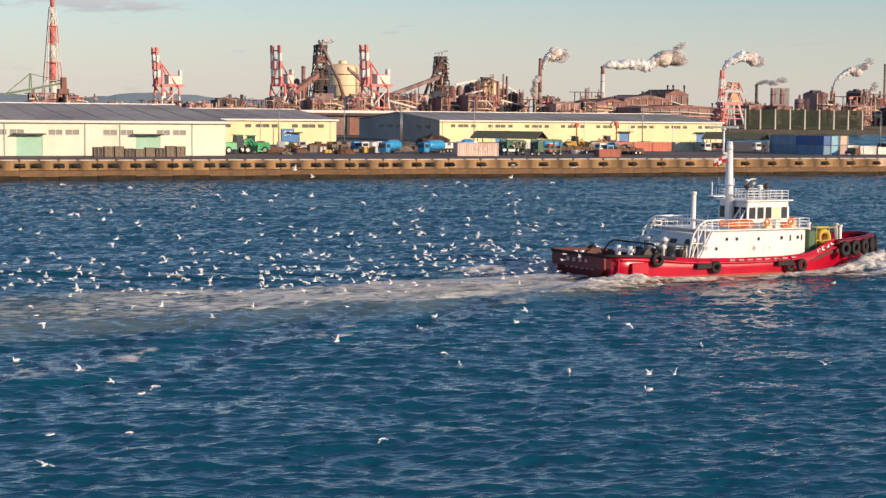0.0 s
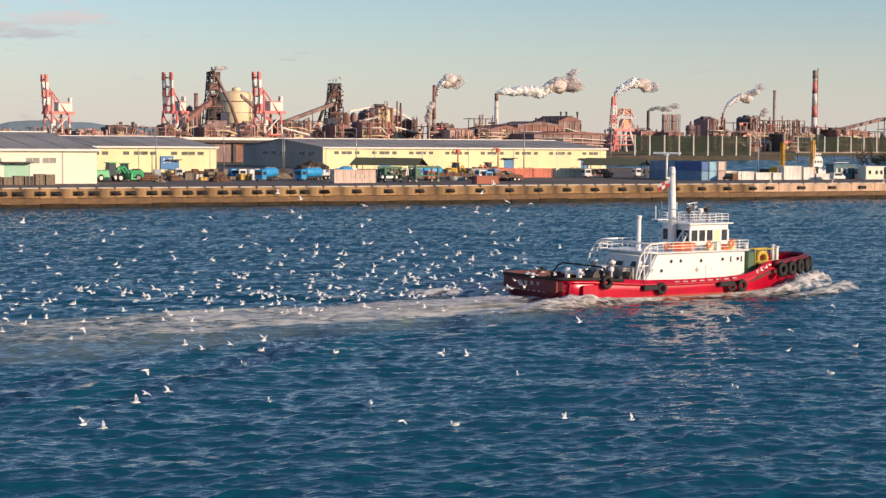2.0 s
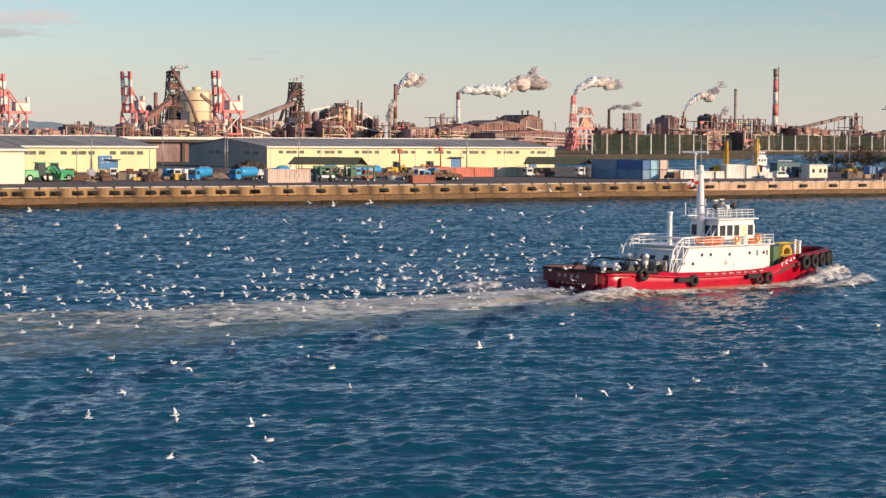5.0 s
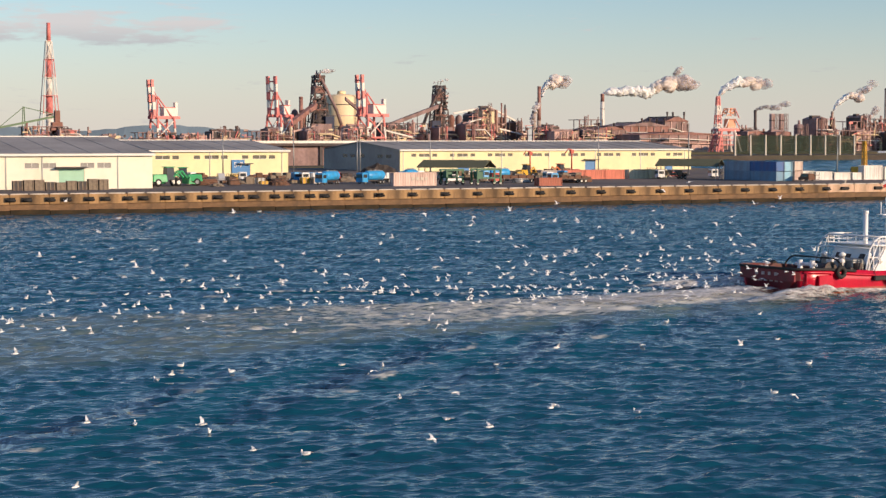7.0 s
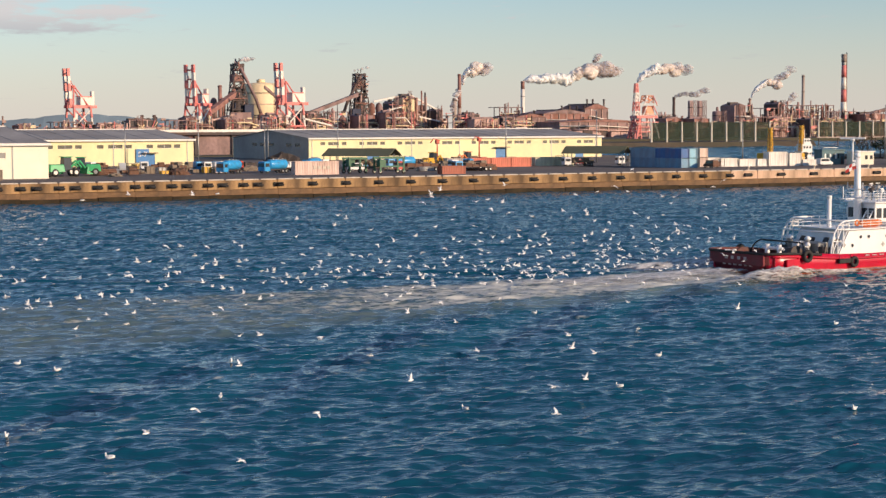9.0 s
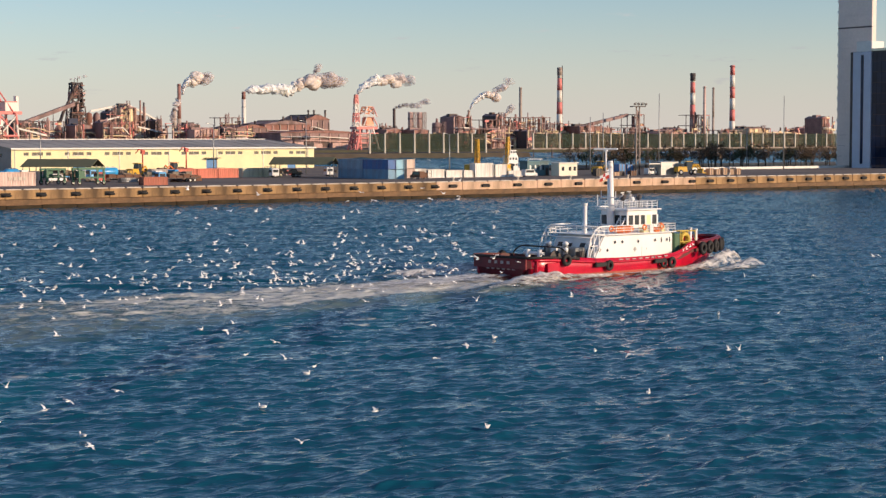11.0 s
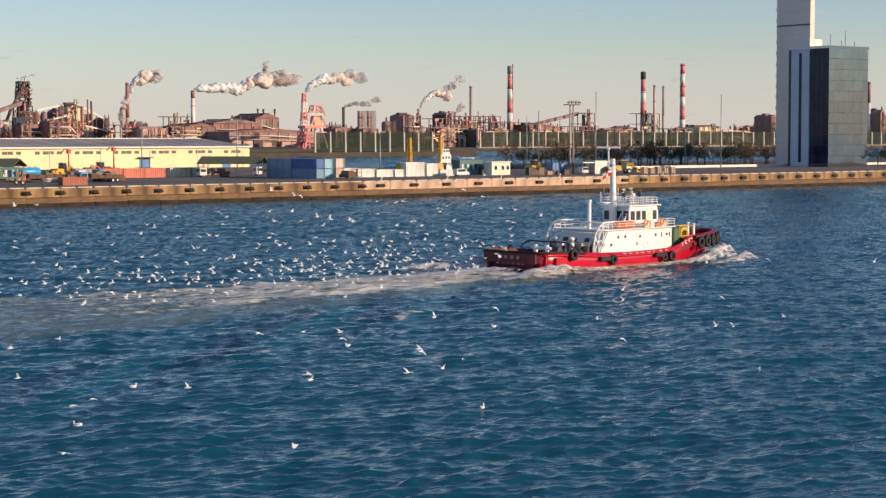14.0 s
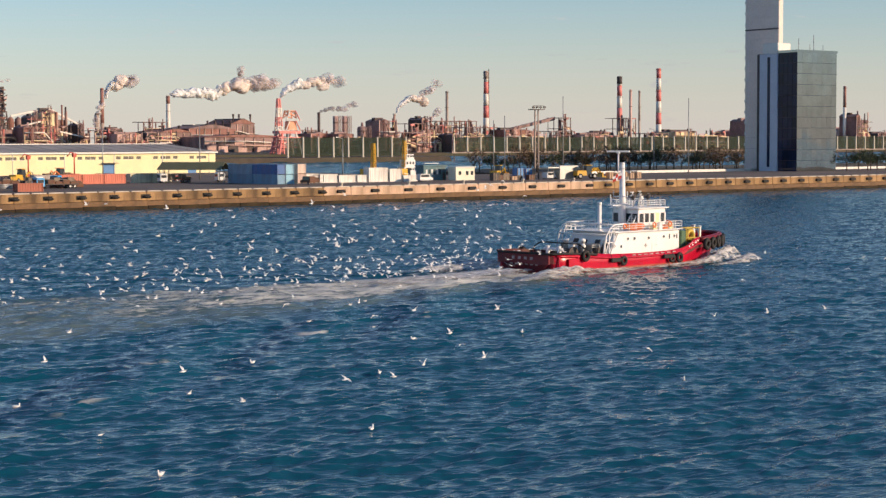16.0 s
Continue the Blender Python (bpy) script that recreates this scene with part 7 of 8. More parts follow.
def tug_hull(root):
    bm = B()
    rows = []
    for x, b, w, zt, zd in HULL:
        rake = max(0.0, x - 9) * 0.16 - max(0.0, -16.0 - x) * 1.6
        prof = [(0.02, -2.2, -rake), (w * 0.72, -1.7, -rake), (w, 0.0, -rake * 0.75), (w + (b - w) * 0.2, 0.42, -rake * 0.6), (w + (b - w) * 0.55, zt * 0.5, -rake * 0.4), (b, zt, 0), (b - 0.16, zt, 0), (max(0.02, b - 0.18), zd, 0), (0.01, zd + 0.03, 0)]
        rows.append([[bm.verts.new((x + dx, s * y, z)) for y, z, dx in prof] for s in (1, -1)])
    for a, b2 in zip(rows, rows[1:]):
        for s in (0, 1):
            for i in range(8):
                f = (a[s][i], a[s][i + 1], b2[s][i + 1], b2[s][i])
                face = bm.faces.new(f if s == 1 else f[::-1])
                face.material_index = 1 if i < 3 else (2 if i >= 6 else 0)
                face.smooth = i in (1, 2, 3, 4)
    for row, flip in ((rows[0], False), (rows[-1], True)):
        f = bm.faces.new(row[0] + row[1][::-1])
        f.material_index = 0 if flip else 3
    bmesh.ops.remove_doubles(bm, verts=bm.verts, dist=0.001)
    bmesh.ops.recalc_face_normals(bm, faces=bm.faces)
    hull = part("hull", bm, [hull_red, boot_red, deck_red, shade_and_belt_maroon], root, "bright red hull with a worn boot topping")
    # rubbing strake
    for s in (-1, 1):
        bm = B()
        pts = [Vector((x, s * (at_station(x)[1] + 0.05), at_station(x)[3] - (0.42 if x < 8 else 0.75))) for x in [-16 + 0.9 * k for k in range(37)]]
        pipe(bm, pts, 0.13, 6)
        part("rubbing_strake", bm, hull_red, hull)
    # freeing ports: pale slots along the sheer
    for s in (-1, 1):
        for k in range(8):
            x = -3.2 + 1.05 * k
            bm = B()
            y = at_station(x)[1]
            box(bm, x, x + 0.62, s * (y + 0.03) - 0.03, s * (y + 0.03) + 0.03, at_station(x)[3] - 0.26, at_station(x)[3] - 0.14)
            part("freeing_port", bm, worn_white, hull)
    # transom bulwark, in red darkened for the shade aft
    bm = B()
    box(bm, -16.76, -16.5, -4.02, 4.02, 1.15, 2.47, bevel=0.05)
    part("transom_bulwark", bm, shade_and_belt_maroon, hull)
    # black belting round the stern rail
    bm = B()
    pts = [Vector((x, -at_station(x)[1] - 0.08, at_station(x)[3] - 0.12)) for x in (-9.5, -11.5, -13, -14.5, -16.2)]
    pts += [Vector((-16.85, -3.9, 2.38)), Vector((-16.95, 0, 2.38)), Vector((-16.85, 3.9, 2.38))]
    pts += [Vector((x, at_station(x)[1] + 0.08, at_station(x)[3] - 0.12)) for x in (-16.2, -14.5, -13, -11.5, -9.5)]
    pipe(bm, pts, 0.14, 8)
    part("stern_fender", bm, rubber, hull, "black rubber belting")
    # a boxed fender recess on the stern quarter
    for s in (-1, 1):
        bm = B()
        for x in (-15.6, -12.6):
            y = at_station(x)[1]
            tube(bm, (x, s * (y + 0.02), 0.45), (x, s * (y + 0.05), 2.1), 0.12, n=6)
        tube(bm, (-15.6, s * 4.6, 2.1), (-12.6, s * 4.75, 2.1), 0.1, n=6)
        part("fender_guard", bm, hull_red, hull)
    # lettering as plain bars: at the bow and on the transom
    for s in (-1, 1):
        for k in range(4):
            x = 7.55 + 0.62 * k
            st = at_station(x + 0.2)
            y = st[2] + (st[1] - st[2]) * 0.86
            bm = B()
            z = 1.98 + 0.24 * k
            mm = pose(x + 0.22, s * (y + 0.05), z + 0.3, s * 10, 0, -s * 7)
            box(bm, -0.2, 0.2, -0.03, 0.03, 0.10, 0.2, m=mm)
            box(bm, -0.2, 0.2, -0.03, 0.03, -0.24, -0.14, m=mm)
            box(bm, -0.19, -0.07, -0.03, 0.03, -0.14, 0.10, m=mm) if k != 2 else box(bm, 0.05, 0.17, -0.03, 0.03, -0.14, 0.10, m=mm)
            part("name_mark", bm, ship_white, hull)
    for r, (n, z) in enumerate(((4, 1.62), (6, 0.98))):
        for k in range(n):
            bm = B()
            y = (n / 2 - k - 0.5) * (0.95 if r == 0 else 0.8)
            xm = -16.82 if r == 0 else -16.55
            box(bm, xm, xm + 0.1, y - 0.2, y + 0.2, z, z + (0.32 if r == 0 else 0.22))
            part("name_mark", bm, worn_white, hull)
    return hull


def tyre(root, x, y, z, R, yaw, label="", tilt=0):
    bm = B()
    torus(bm, pose(x, y, z, 90, 0, yaw) @ pose(0, 0, 0, tilt), R * 0.68, R * 0.33, 18, 8, 1.0)
    return part("tyre_fender", bm, rubber, root, label)


def rail(root, pts, h=0.95, gap=1.2, name="railing"):
    """A ship's rail: stanchions and three bars along a line."""
    bm = B()
    for a, b in zip(pts, pts[1:]):
        a, b = Vector(a), Vector(b)
        n = max(1, round((b - a).length / gap))
        for k in range(n + 1):
            p = a + (b - a) * k / n
            tube(bm, p, p + Vector((0, 0, h)), 0.035, n=5)
        for q in (0.38, 0.68, 1.0):
            tube(bm, a + Vector((0, 0, h * q)), b + Vector((0, 0, h * q)), 0.035, n=5)
    return part(name, bm, ship_white, root)


def tug():
    root = thing("tugboat", pose(0, 0, 0), "red-hulled harbour tug with white deckhouse and tall mast under way", "tugboat")
    hull = tug_hull(root)
    # tyres along the sides and round the bow
    for s in (-1, 1):
        tyre(hull, -11.6, s * 5.0, 2.0, 0.68, 0)
        bm = B()
        box(bm, -14.3, -12.5, s * 4.78 - 0.12, s * 4.78 + 0.12, 0.75, 1.75, bevel=0.05)
        part("quarter_guard", bm, hull_red, hull)
        tyre(hull, -5.0, s * 5.02, 1.12, 0.60, 0)
        tyre(hull, 3.9, s * 4.98, 0.98, 0.55, 0)
        tyre(hull, 5.3, s * 4.98, 1.0, 0.64, -s * 2)
        for xa in (-7.2, 2.3):
            bm = B()
            box(bm, xa, xa + 2.0, s * 4.93 - 0.2, s * 4.93 + 0.2, 1.05, 1.5, bevel=0.08)
            part("side_fender", bm, rubber, hull)
            bm = B()
            tube(bm, (xa + 0.2, s * 4.95, 1.5), (xa + 0.2, s * 4.8, 1.95), 0.03, n=5)
            tube(bm, (xa + 1.8, s * 4.95, 1.5), (xa + 1.8, s * 4.8, 1.95), 0.03, n=5)
            part("chain", bm, steel_dark, hull)
        for x, yaw in ((10.9, 11), (12.5, 16), (14.1, 24), (15.7, 34), (17.0, 50)):
            st = at_station(x)
            a = radians(yaw)
            tyre(hull, x + 0.45 * math.sin(a), s * (st[1] + 0.45 * math.cos(a)), 2.35 + 0.035 * (x - 11), 0.78, -s * yaw, tilt=0)
    bm = B()
    pts = [Vector((x, -at_station(x)[1] - 0.1, at_station(x)[3] - 0.25)) for x in (10.0, 11.5, 13.5, 15.3, 16.8, 17.8)] + [Vector((18.25, 0, 3.3))]
    pts += [Vector((p.x, -p.y, p.z)) for p in pts[-2::-1]]
    pipe(bm, pts, 0.26, 8)
    part("bow_fender", bm, shade_and_belt_maroon, hull, "dark red bow belting")

    # deckhouse with a raked after end
    bm = B()
    hw = 3.55
    prof = [(-6.3, 1.05), (7.05, 1.3), (7.05, 4.3), (-4.4, 4.3)]
    lo = [bm.verts.new((x, -hw, z)) for x, z in prof]
    hi = [bm.verts.new((x, hw, z)) for x, z in prof]
    bm.faces.new(lo)
    bm.faces.new(hi[::-1])
    for i in range(4):
        bm.faces.new((lo[(i + 1) % 4], lo[i], hi[i], hi[(i + 1) % 4]))
    bmesh.ops.bevel(bm, geom=[e for e in bm.edges if e.calc_length() > 2], offset=0.14, segments=2, affect="EDGES")
    bmesh.ops.recalc_face_normals(bm, faces=bm.faces)
    house = part("deckhouse", bm, ship_white, root, "white deckhouse")
    bm = B()
    box(bm, -5.2, 7.35, -3.85, 3.85, 4.3, 4.4, bevel=0.03)
    part("boat_deck", bm, ship_white, house)
    for s in (-1, 1):
        for x, z in ((-2.6, 3.5), (-1.4, 3.5), (1.2, 3.45), (4.0, 3.5), (6.0, 3.5), (-3.8, 2.65), (2.4, 2.6)):
            bm = B()
            tube(bm, (x, s * 3.5, z), (x, s * 3.58, z), 0.17, n=12)
            k = part("porthole", bm, pane, house)
            bm = B()
            torus(bm, pose(x, s * 3.57, z, 90), 0.2, 0.035, 14, 5)
            part("porthole_rim", bm, ship_white, k)
        for x in (5.0, 6.4):
            bm = B()
            box(bm, x, x + 0.18, s * 3.56 - 0.02, s * 3.56 + 0.02, 3.2, 3.75, bevel=0.015)
            part("side_window", bm, pane, house)
        for x0, zz in ((-5.1, 2.5), (0.6, 2.35)):
            bm = B()
            box(bm, x0, x0 + 0.16, s * 3.57 - 0.02, s * 3.57 + 0.02, zz, zz + 0.5)
            box(bm, x0 - 0.17, x0 + 0.33, s * 3.57 - 0.02, s * 3.57 + 0.02, zz + 0.17, zz + 0.33)
            part("vent_cross", bm, steel_grey, house)
        bm = B()
        box(bm, 1.8, 2.5, s * 3.57 - 0.02, s * 3.57 + 0.02, 1.5, 2.9)
        part("side_door", bm, ship_white, house)
    rail(root, [(-5.0, -3.75, 4.4), (7.2, -3.75, 4.4), (7.2, 3.75, 4.4), (-5.0, 3.75, 4.4), (-5.0, -3.75, 4.4)], 0.9)

    # wheelhouse
    bm = B()
    box(bm, 1.05, 6.15, -2.05, 2.05, 4.4, 5.25, bevel=0.1)
    wh = part("wheelhouse", bm, ship_white, root, "white wheelhouse")
    bm = B()
    box(bm, 1.05, 6.15, -2.05, 2.05, 6.28, 6.85, bevel=0.1)
    part("upper_band", bm, ship_white, wh)
    for x, y in [(x, s * 1.99) for s in (-1, 1) for x in (1.14, 2.15, 3.15, 4.12, 5.08, 6.06)] + [(x, y) for x in (1.14, 6.06) for y in (-1.0, 0.0, 1.0)]:
        bm = B()
        box(bm, x - 0.11, x + 0.11, y - 0.08, y + 0.08, 5.2, 6.32)
        part("window_post", bm, ship_white, wh)
    for s in (-1, 1):
        for k in range(5):
            x0 = (1.25, 2.26, 3.26, 4.23, 5.19)[k]
            bm = B()
            if k == 3:      # the side door, cream
                box(bm, x0, x0 + 0.76, s * 1.99 - 0.06, s * 1.99 + 0.06, 4.5, 6.28)
                part("wheelhouse_door", bm, wall_cream, wh)
            else:
                box(bm, x0, x0 + 0.79, s * 1.97 - 0.02, s * 1.97 + 0.02, 5.22, 6.3)
                part("window", bm, pane, wh)
    for x in (1.12, 6.08):
        for k in range(4):
            bm = B()
            y0 = -1.9 + k * 1.0
            box(bm, x - 0.02, x + 0.02, y0, y0 + 0.8, 5.22, 6.3)
            part("window", bm, pane, wh)
    bm = B()
    box(bm, 1.4, 5.8, -1.7, 1.7, 4.5, 6.2)
    part("interior", bm, steel_dark, wh)
    bm = B()
    box(bm, 0.75, 6.5, -2.35, 2.35, 6.85, 6.98, bevel=0.04)
    part("wheelhouse_roof", bm, ship_white, wh)
    rail(root, [(1.0, -2.1, 6.98), (6.0, -2.1, 6.98), (6.0, 2.1, 6.98), (1.0, 2.1, 6.98), (1.0, -2.1, 6.98)], 0.85, 0.9)
    for x, y, h, r in ((2.6, -0.9, 1.9, 0.22), (3.4, 0.7, 1.5, 0.25), (4.6, -0.6, 1.6, 0.24), (5.1, 0.9, 1.2, 0.2), (4.2, 1.6, 1.7, 0.18)):
        bm = B()
        tube(bm, (x, y, 6.98), (x, y, 6.98 + h * 0.7), 0.07, n=6)
        tube(bm, (x - r, y, 6.98 + h * 0.7), (x + r, y, 6.98 + h * 0.85), r, n=10)
        box(bm, x - r * 1.5, x + r * 1.5, y - 0.05, y + 0.05, 6.98 + h * 0.98, 6.98 + h * 1.04)
        tube(bm, (x, y, 6.98 + h * 0.85), (x, y, 6.98 + h), 0.04, n=5)
        part("searchlight", bm, (ship_white, steel_dark, steel_grey)[int(x * 10) % 3], root)

    # mast
    bm = B()
    tube(bm, (0.6, 0, 4.4), (0.45, 0, 11.6), 0.44, 0.32, n=14)
    mast = part("mast", bm, ship_white, root, "tall white tubular mast")
    bm = B()
    tube(bm, (0.45, 0, 11.6), (0.45, 0, 12.15), 0.34, 0.30, n=12)
    part("mast_band", bm, ship_white, mast)
    bm = B()
    tube(bm, (0.45, 0, 12.15), (0.45, 0, 12.4), 0.32, 0.25, n=12)
    tube(bm, (-0.3, 0, 11.2), (-0.3, 0, 13.5), 0.10, n=8)
    tube(bm, (0.45, 0, 11.3), (-0.3, 0, 11.3), 0.08, n=6)
    part("radar_post", bm, ship_white, mast)
    bm = B()
    box(bm, -0.47, -0.13, -1.35, 1.35, 13.62, 13.82, bevel=0.04, m=pose(0, 0, 0, 0, 0, 0))
    tube(bm, (-0.3, 0, 13.45), (-0.3, 0, 13.63), 0.25, n=10)
    bmesh.ops.rotate(bm, verts=bm.verts, cent=(-0.3, 0, 13.7), matrix=Matrix.Rotation(radians(38), 3, "Z"))
    part("radar_scanner", bm, ship_white, mast)
    bm = B()
    for z, w in ((8.3, 1.1), (7.4, 1.4)):
        tube(bm, (0.15, -w, z), (0.15, w, z), 0.06, n=6)
        tube(bm, (0.15, -w, z), (0.15, -w, z + 0.7), 0.05, n=6)
        tube(bm, (0.15, w, z), (0.15, w, z + 0.7), 0.05, n=6)
    box(bm, -1.7, -0.3, -0.5, 0.5, 7.25, 7.35)
    tube(bm, (-1.3, 0.3, 7.35), (-1.3, 0.3, 8.6), 0.06, n=6)
    part("crosstree", bm, ship_white, mast)
    bm = B()
    pts = [(-0.2, -0.45, 11.2), (-0.75, -0.36, 11.05), (-1.25, -0.48, 10.9), (-1.7, -0.38, 10.7)]
    for k, (p, q) in enumerate(zip(pts, pts[1:])):
        for j in range(2):
            z0, z1 = -0.7 + 0.35 * j, -0.35 + 0.35 * j
            f = quad(bm, [(p[0], p[1], p[2] + z0), (q[0], q[1], q[2] + z0), (q[0], q[1], q[2] + z1), (p[0], p[1], p[2] + z1)], mi=(j + k) % 2)
    bmesh.ops.solidify(bm, geom=bm.faces[:], thickness=0.02)
    part("flag", bm, [flag_red, ship_white], mast, "red and white signal flag")
    bm = B()
    for s in (-0.45, 0.45):
        tube(bm, (0.0, -1.2 + s, 4.4), (1.9, -1.2 + s, 7.0), 0.09, n=6)
    for k in range(9):
        u = k / 9 + 0.06
        box(bm, 1.9 * u - 0.12, 1.9 * u + 0.12, -1.65, -0.75, 4.4 + 2.6 * u - 0.02, 4.4 + 2.6 * u + 0.02)
    part("ladder", bm, ship_white, root, "white inclined ladder")

    # boat deck gear
    bm = B()
    lathe(bm, [(0.05, -1.7), (0.3, -1.4), (0.42, -0.8), (0.42, 0.8), (0.3, 1.4), (0.05, 1.7)], n=12, m=pose(-0.6, -3.0, 4.86, 0, 90, 0))
    part("rescue_boat", bm, orange, root, "orange rescue boat")
    for x, y in ((2.0, -3.78), (-3.4, -3.78), (7.25, -1.5), (4.9, -3.78)):
        bm = B()
        torus(bm, pose(x, y, 5.0, 90, 0, 0 if y < -3 else 90), 0.27, 0.085, 14, 6)
        part("lifebuoy", bm, orange, root)
    for k in range(4):
        bm = B()
        x = 2.3 + 1.0 * k
        box(bm, x, x + 0.7, -3.4, -2.7, 4.42, 4.42 + (0.55, 0.75, 0.5, 0.65)[k], bevel=0.06)
        part("locker", bm, (wall_cream, ship_white, orange, wall_cream)[k], root)
    bm = B()
    tube(bm, (-3.95, -0.3, 1.1), (-3.95, -0.3, 7.45), 0.24, n=12)
    tube(bm, (-3.95, -0.3, 7.45), (-3.95, -0.3, 7.75), 0.28, n=12)
    part("exhaust_pipe", bm, ship_white, root)
    # arched rails that close the boat deck aft, over the shaded after wall
    for s in (-1, 1):
        y = s * 3.72
        bm = B()
        pipe(bm, [(-3.2, y, 5.3), (-5.2, y, 5.25), (-6.0, y, 4.9), (-6.6, y, 4.0), (-7.0, y, 2.6), (-7.2, y, 1.2)], 0.10, 7)
        part("after_arch", bm, ship_white, root, "white tubular arch")
        bm = B()
        for z in (4.85, 4.42):
            tube(bm, (-4.6, y, z), (-6.0, y, z), 0.05, n=6)
        tube(bm, (-5.5, y, 3.2), (-6.85, y, 3.2), 0.06, n=6)
        part("side_rail", bm, ship_white, root)
        for x, z0, z1 in ((-4.5, 4.4, 5.27), (-5.3, 2.6, 5.22), (-6.1, 1.2, 4.85)):
            bm = B()
            tube(bm, (x, y, z0), (x, y, z1), 0.075, n=6)
            part("rail_post", bm, ship_white, root)
        bm = B()
        tube(bm, (-7.1, y, 1.3), (-5.4, y, 4.9), 0.07, n=6)
        part("cross_brace", bm, ship_white, root)
    for x, z in ((-5.3, 5.22), (-6.55, 4.1)):
        bm = B()
        tube(bm, (x, -3.72, z), (x, 3.72, z), 0.08, n=7)
        part("cross_beam", bm, ship_white, root)
    # dark plates that paint shaded doorways onto the pale after wall
    for y0, y1, z0, z1 in ((-2.9, -2.0, -1.5, 0.7), (-1.4, -0.7, 0.1, 0.8), (0.6, 1.5, -1.5, 0.7), (2.0, 2.7, 0.1, 0.8), (-0.4, 0.3, -1.2, -0.2)):
        bm = B()
        box(bm, -0.07, 0.02, y0, y1, z0, z1, m=pose(-5.37, 0, 2.68, 0, 30.3, 0))
        part("after_opening", bm, steel_dark, house)
    for x, y, w, h in ((-7.2, -2.7, 0.7, 1.5), (-8.4, -2.9, 0.5, 1.1), (-6.6, 2.7, 0.8, 1.7), (-8.9, 1.9, 0.6, 1.3), (-7.9, 0.3, 0.9, 1.9)):
        bm = B()
        box(bm, x - w / 2, x + w / 2, y - w / 2, y + w / 2, 1.15, 1.15 + h, bevel=0.07)
        part("deck_box", bm, (steel_dark, ship_white, rope_green)[int(-x * 10) % 3], root)
    for x, y, h in ((-6.1, -3.0, 3.2), (-7.6, 1.8, 3.0), (-8.6, -1.9, 2.6)):
        bm = B()
        lathe(bm, [(0.16, 1.1), (0.16, h), (0.3, h + 0.1), (0.3, h + 0.35), (0.08, h + 0.5)], x, y, n=9)
        part("mushroom_vent", bm, ship_white, root)
    bm = B()
    pipe(bm, [(-10.2, -2.4, 1.35), (-11.8, -1.0, 1.3), (-13.4, 0.6, 1.35), (-14.8, -0.8, 1.3), (-13.0, -2.6, 1.32)], 0.12, 6)
    part("tow_rope", bm, worn_white, root, "thick pale towing rope on the deck")
    bm = B()
    arc = [Vector((-10.6, 4.5 * math.cos(a), 1.25 + 1.95 * min(1.0, 1.35 * math.sin(a)) ** 0.75)) for a in [math.pi * k / 18 for k in range(19)]]
    pipe(bm, arc, 0.08, 8)
    part("tow_arch", bm, rubber, root, "black curved towing arch")
    bm = B()
    for y in (-0.9, 0.9):
        tube(bm, (-11.6, y, 1.2), (-11.6, y, 2.9), 0.26, n=10)
    tube(bm, (-11.6, -1.5, 2.5), (-11.6, 1.5, 2.5), 0.18, n=8)
    part("tow_bitt", bm, ship_white, root)
    for s in (-1, 1):
        bm = B()
        lathe(bm, [(0.28, 1.1), (0.28, 3.3), (0.36, 3.3), (0.36, 3.5), (0.1, 3.7)], -8.0, s * 1.3, n=10)
        part("vent_pipe", bm, ship_white, root)
    bm = B()
    tube(bm, (-9.3, -0.9, 1.9), (-9.3, 0.9, 1.9), 0.62, n=14)
    for y in (-1.0, 1.0):
        tube(bm, (-9.3, y - 0.06, 1.9), (-9.3, y + 0.06, 1.9), 0.85, n=16)
    part("winch", bm, steel_dark, root, "dark towing winch")
    bm = B()
    box(bm, -7.6, -5.9, -2.3, 2.3, 1.1, 3.0, bevel=0.1)
    part("deck_locker", bm, steel_grey, root)
    for y in (-3.4, 3.4):
        bm = B()
        for d in (-0.35, 0.35):
            tube(bm, (-14.2 + d, y, 1.25), (-14.2 + d, y, 2.3), 0.2, n=9)
        part("bollard", bm, ship_white, root)
    # foredeck
    bm = B()
    tube(bm, (10.4, -1.3, 2.6), (10.4, 1.3, 2.6), 0.6, n=14)
    for y in (-1.35, 0, 1.35):
        tube(bm, (10.4, y - 0.07, 2.6), (10.4, y + 0.07, 2.6), 0.95, n=16)
    box(bm, 9.7, 11.1, -1.7, 1.7, 1.9, 2.1)
    part("windlass", bm, steel_dark, root)
    bm = B()
    torus(bm, pose(9.9, -2.75, 3.35, 90, 0, 0), 0.62, 0.26, 16, 8, 1.5)
    part("rope_reel", bm, yellow_ropes, root, "reel of yellow rope")
    bm = B()
    for x in (8.6, 11.2):
        for y in (-3.3, -2.2):
            tube(bm, (x, y, 1.9), (x, y, 4.3), 0.06, n=6)
        tube(bm, (x, -3.3, 4.3), (x, -2.2, 4.3), 0.06, n=6)
    for z in (3.1, 4.3):
        for y in (-3.3, -2.2):
            tube(bm, (8.6, y, z), (11.2, y, z), 0.06, n=6)
    part("reel_frame", bm, yellow_ropes, root, "pale yellow tubular reel frame")
    bm = B()
    box(bm, 7.5, 8.5, -3.4, -1.9, 1.5, 4.1, bevel=0.12)
    part("cover", bm, rope_green, root, "dark green canvas cover")
    for x, y in ((12.6, -2.2), (12.6, 2.2), (14.2, 0.0)):
        bm = B()
        tube(bm, (x, y, 2.1), (x, y, 4.35), 0.2, n=10)
        lathe(bm, [(0.26, 4.3), (0.26, 4.45)], x, y, n=10)
        part("bitt", bm, ship_white, root)
    return root


ship = tug()

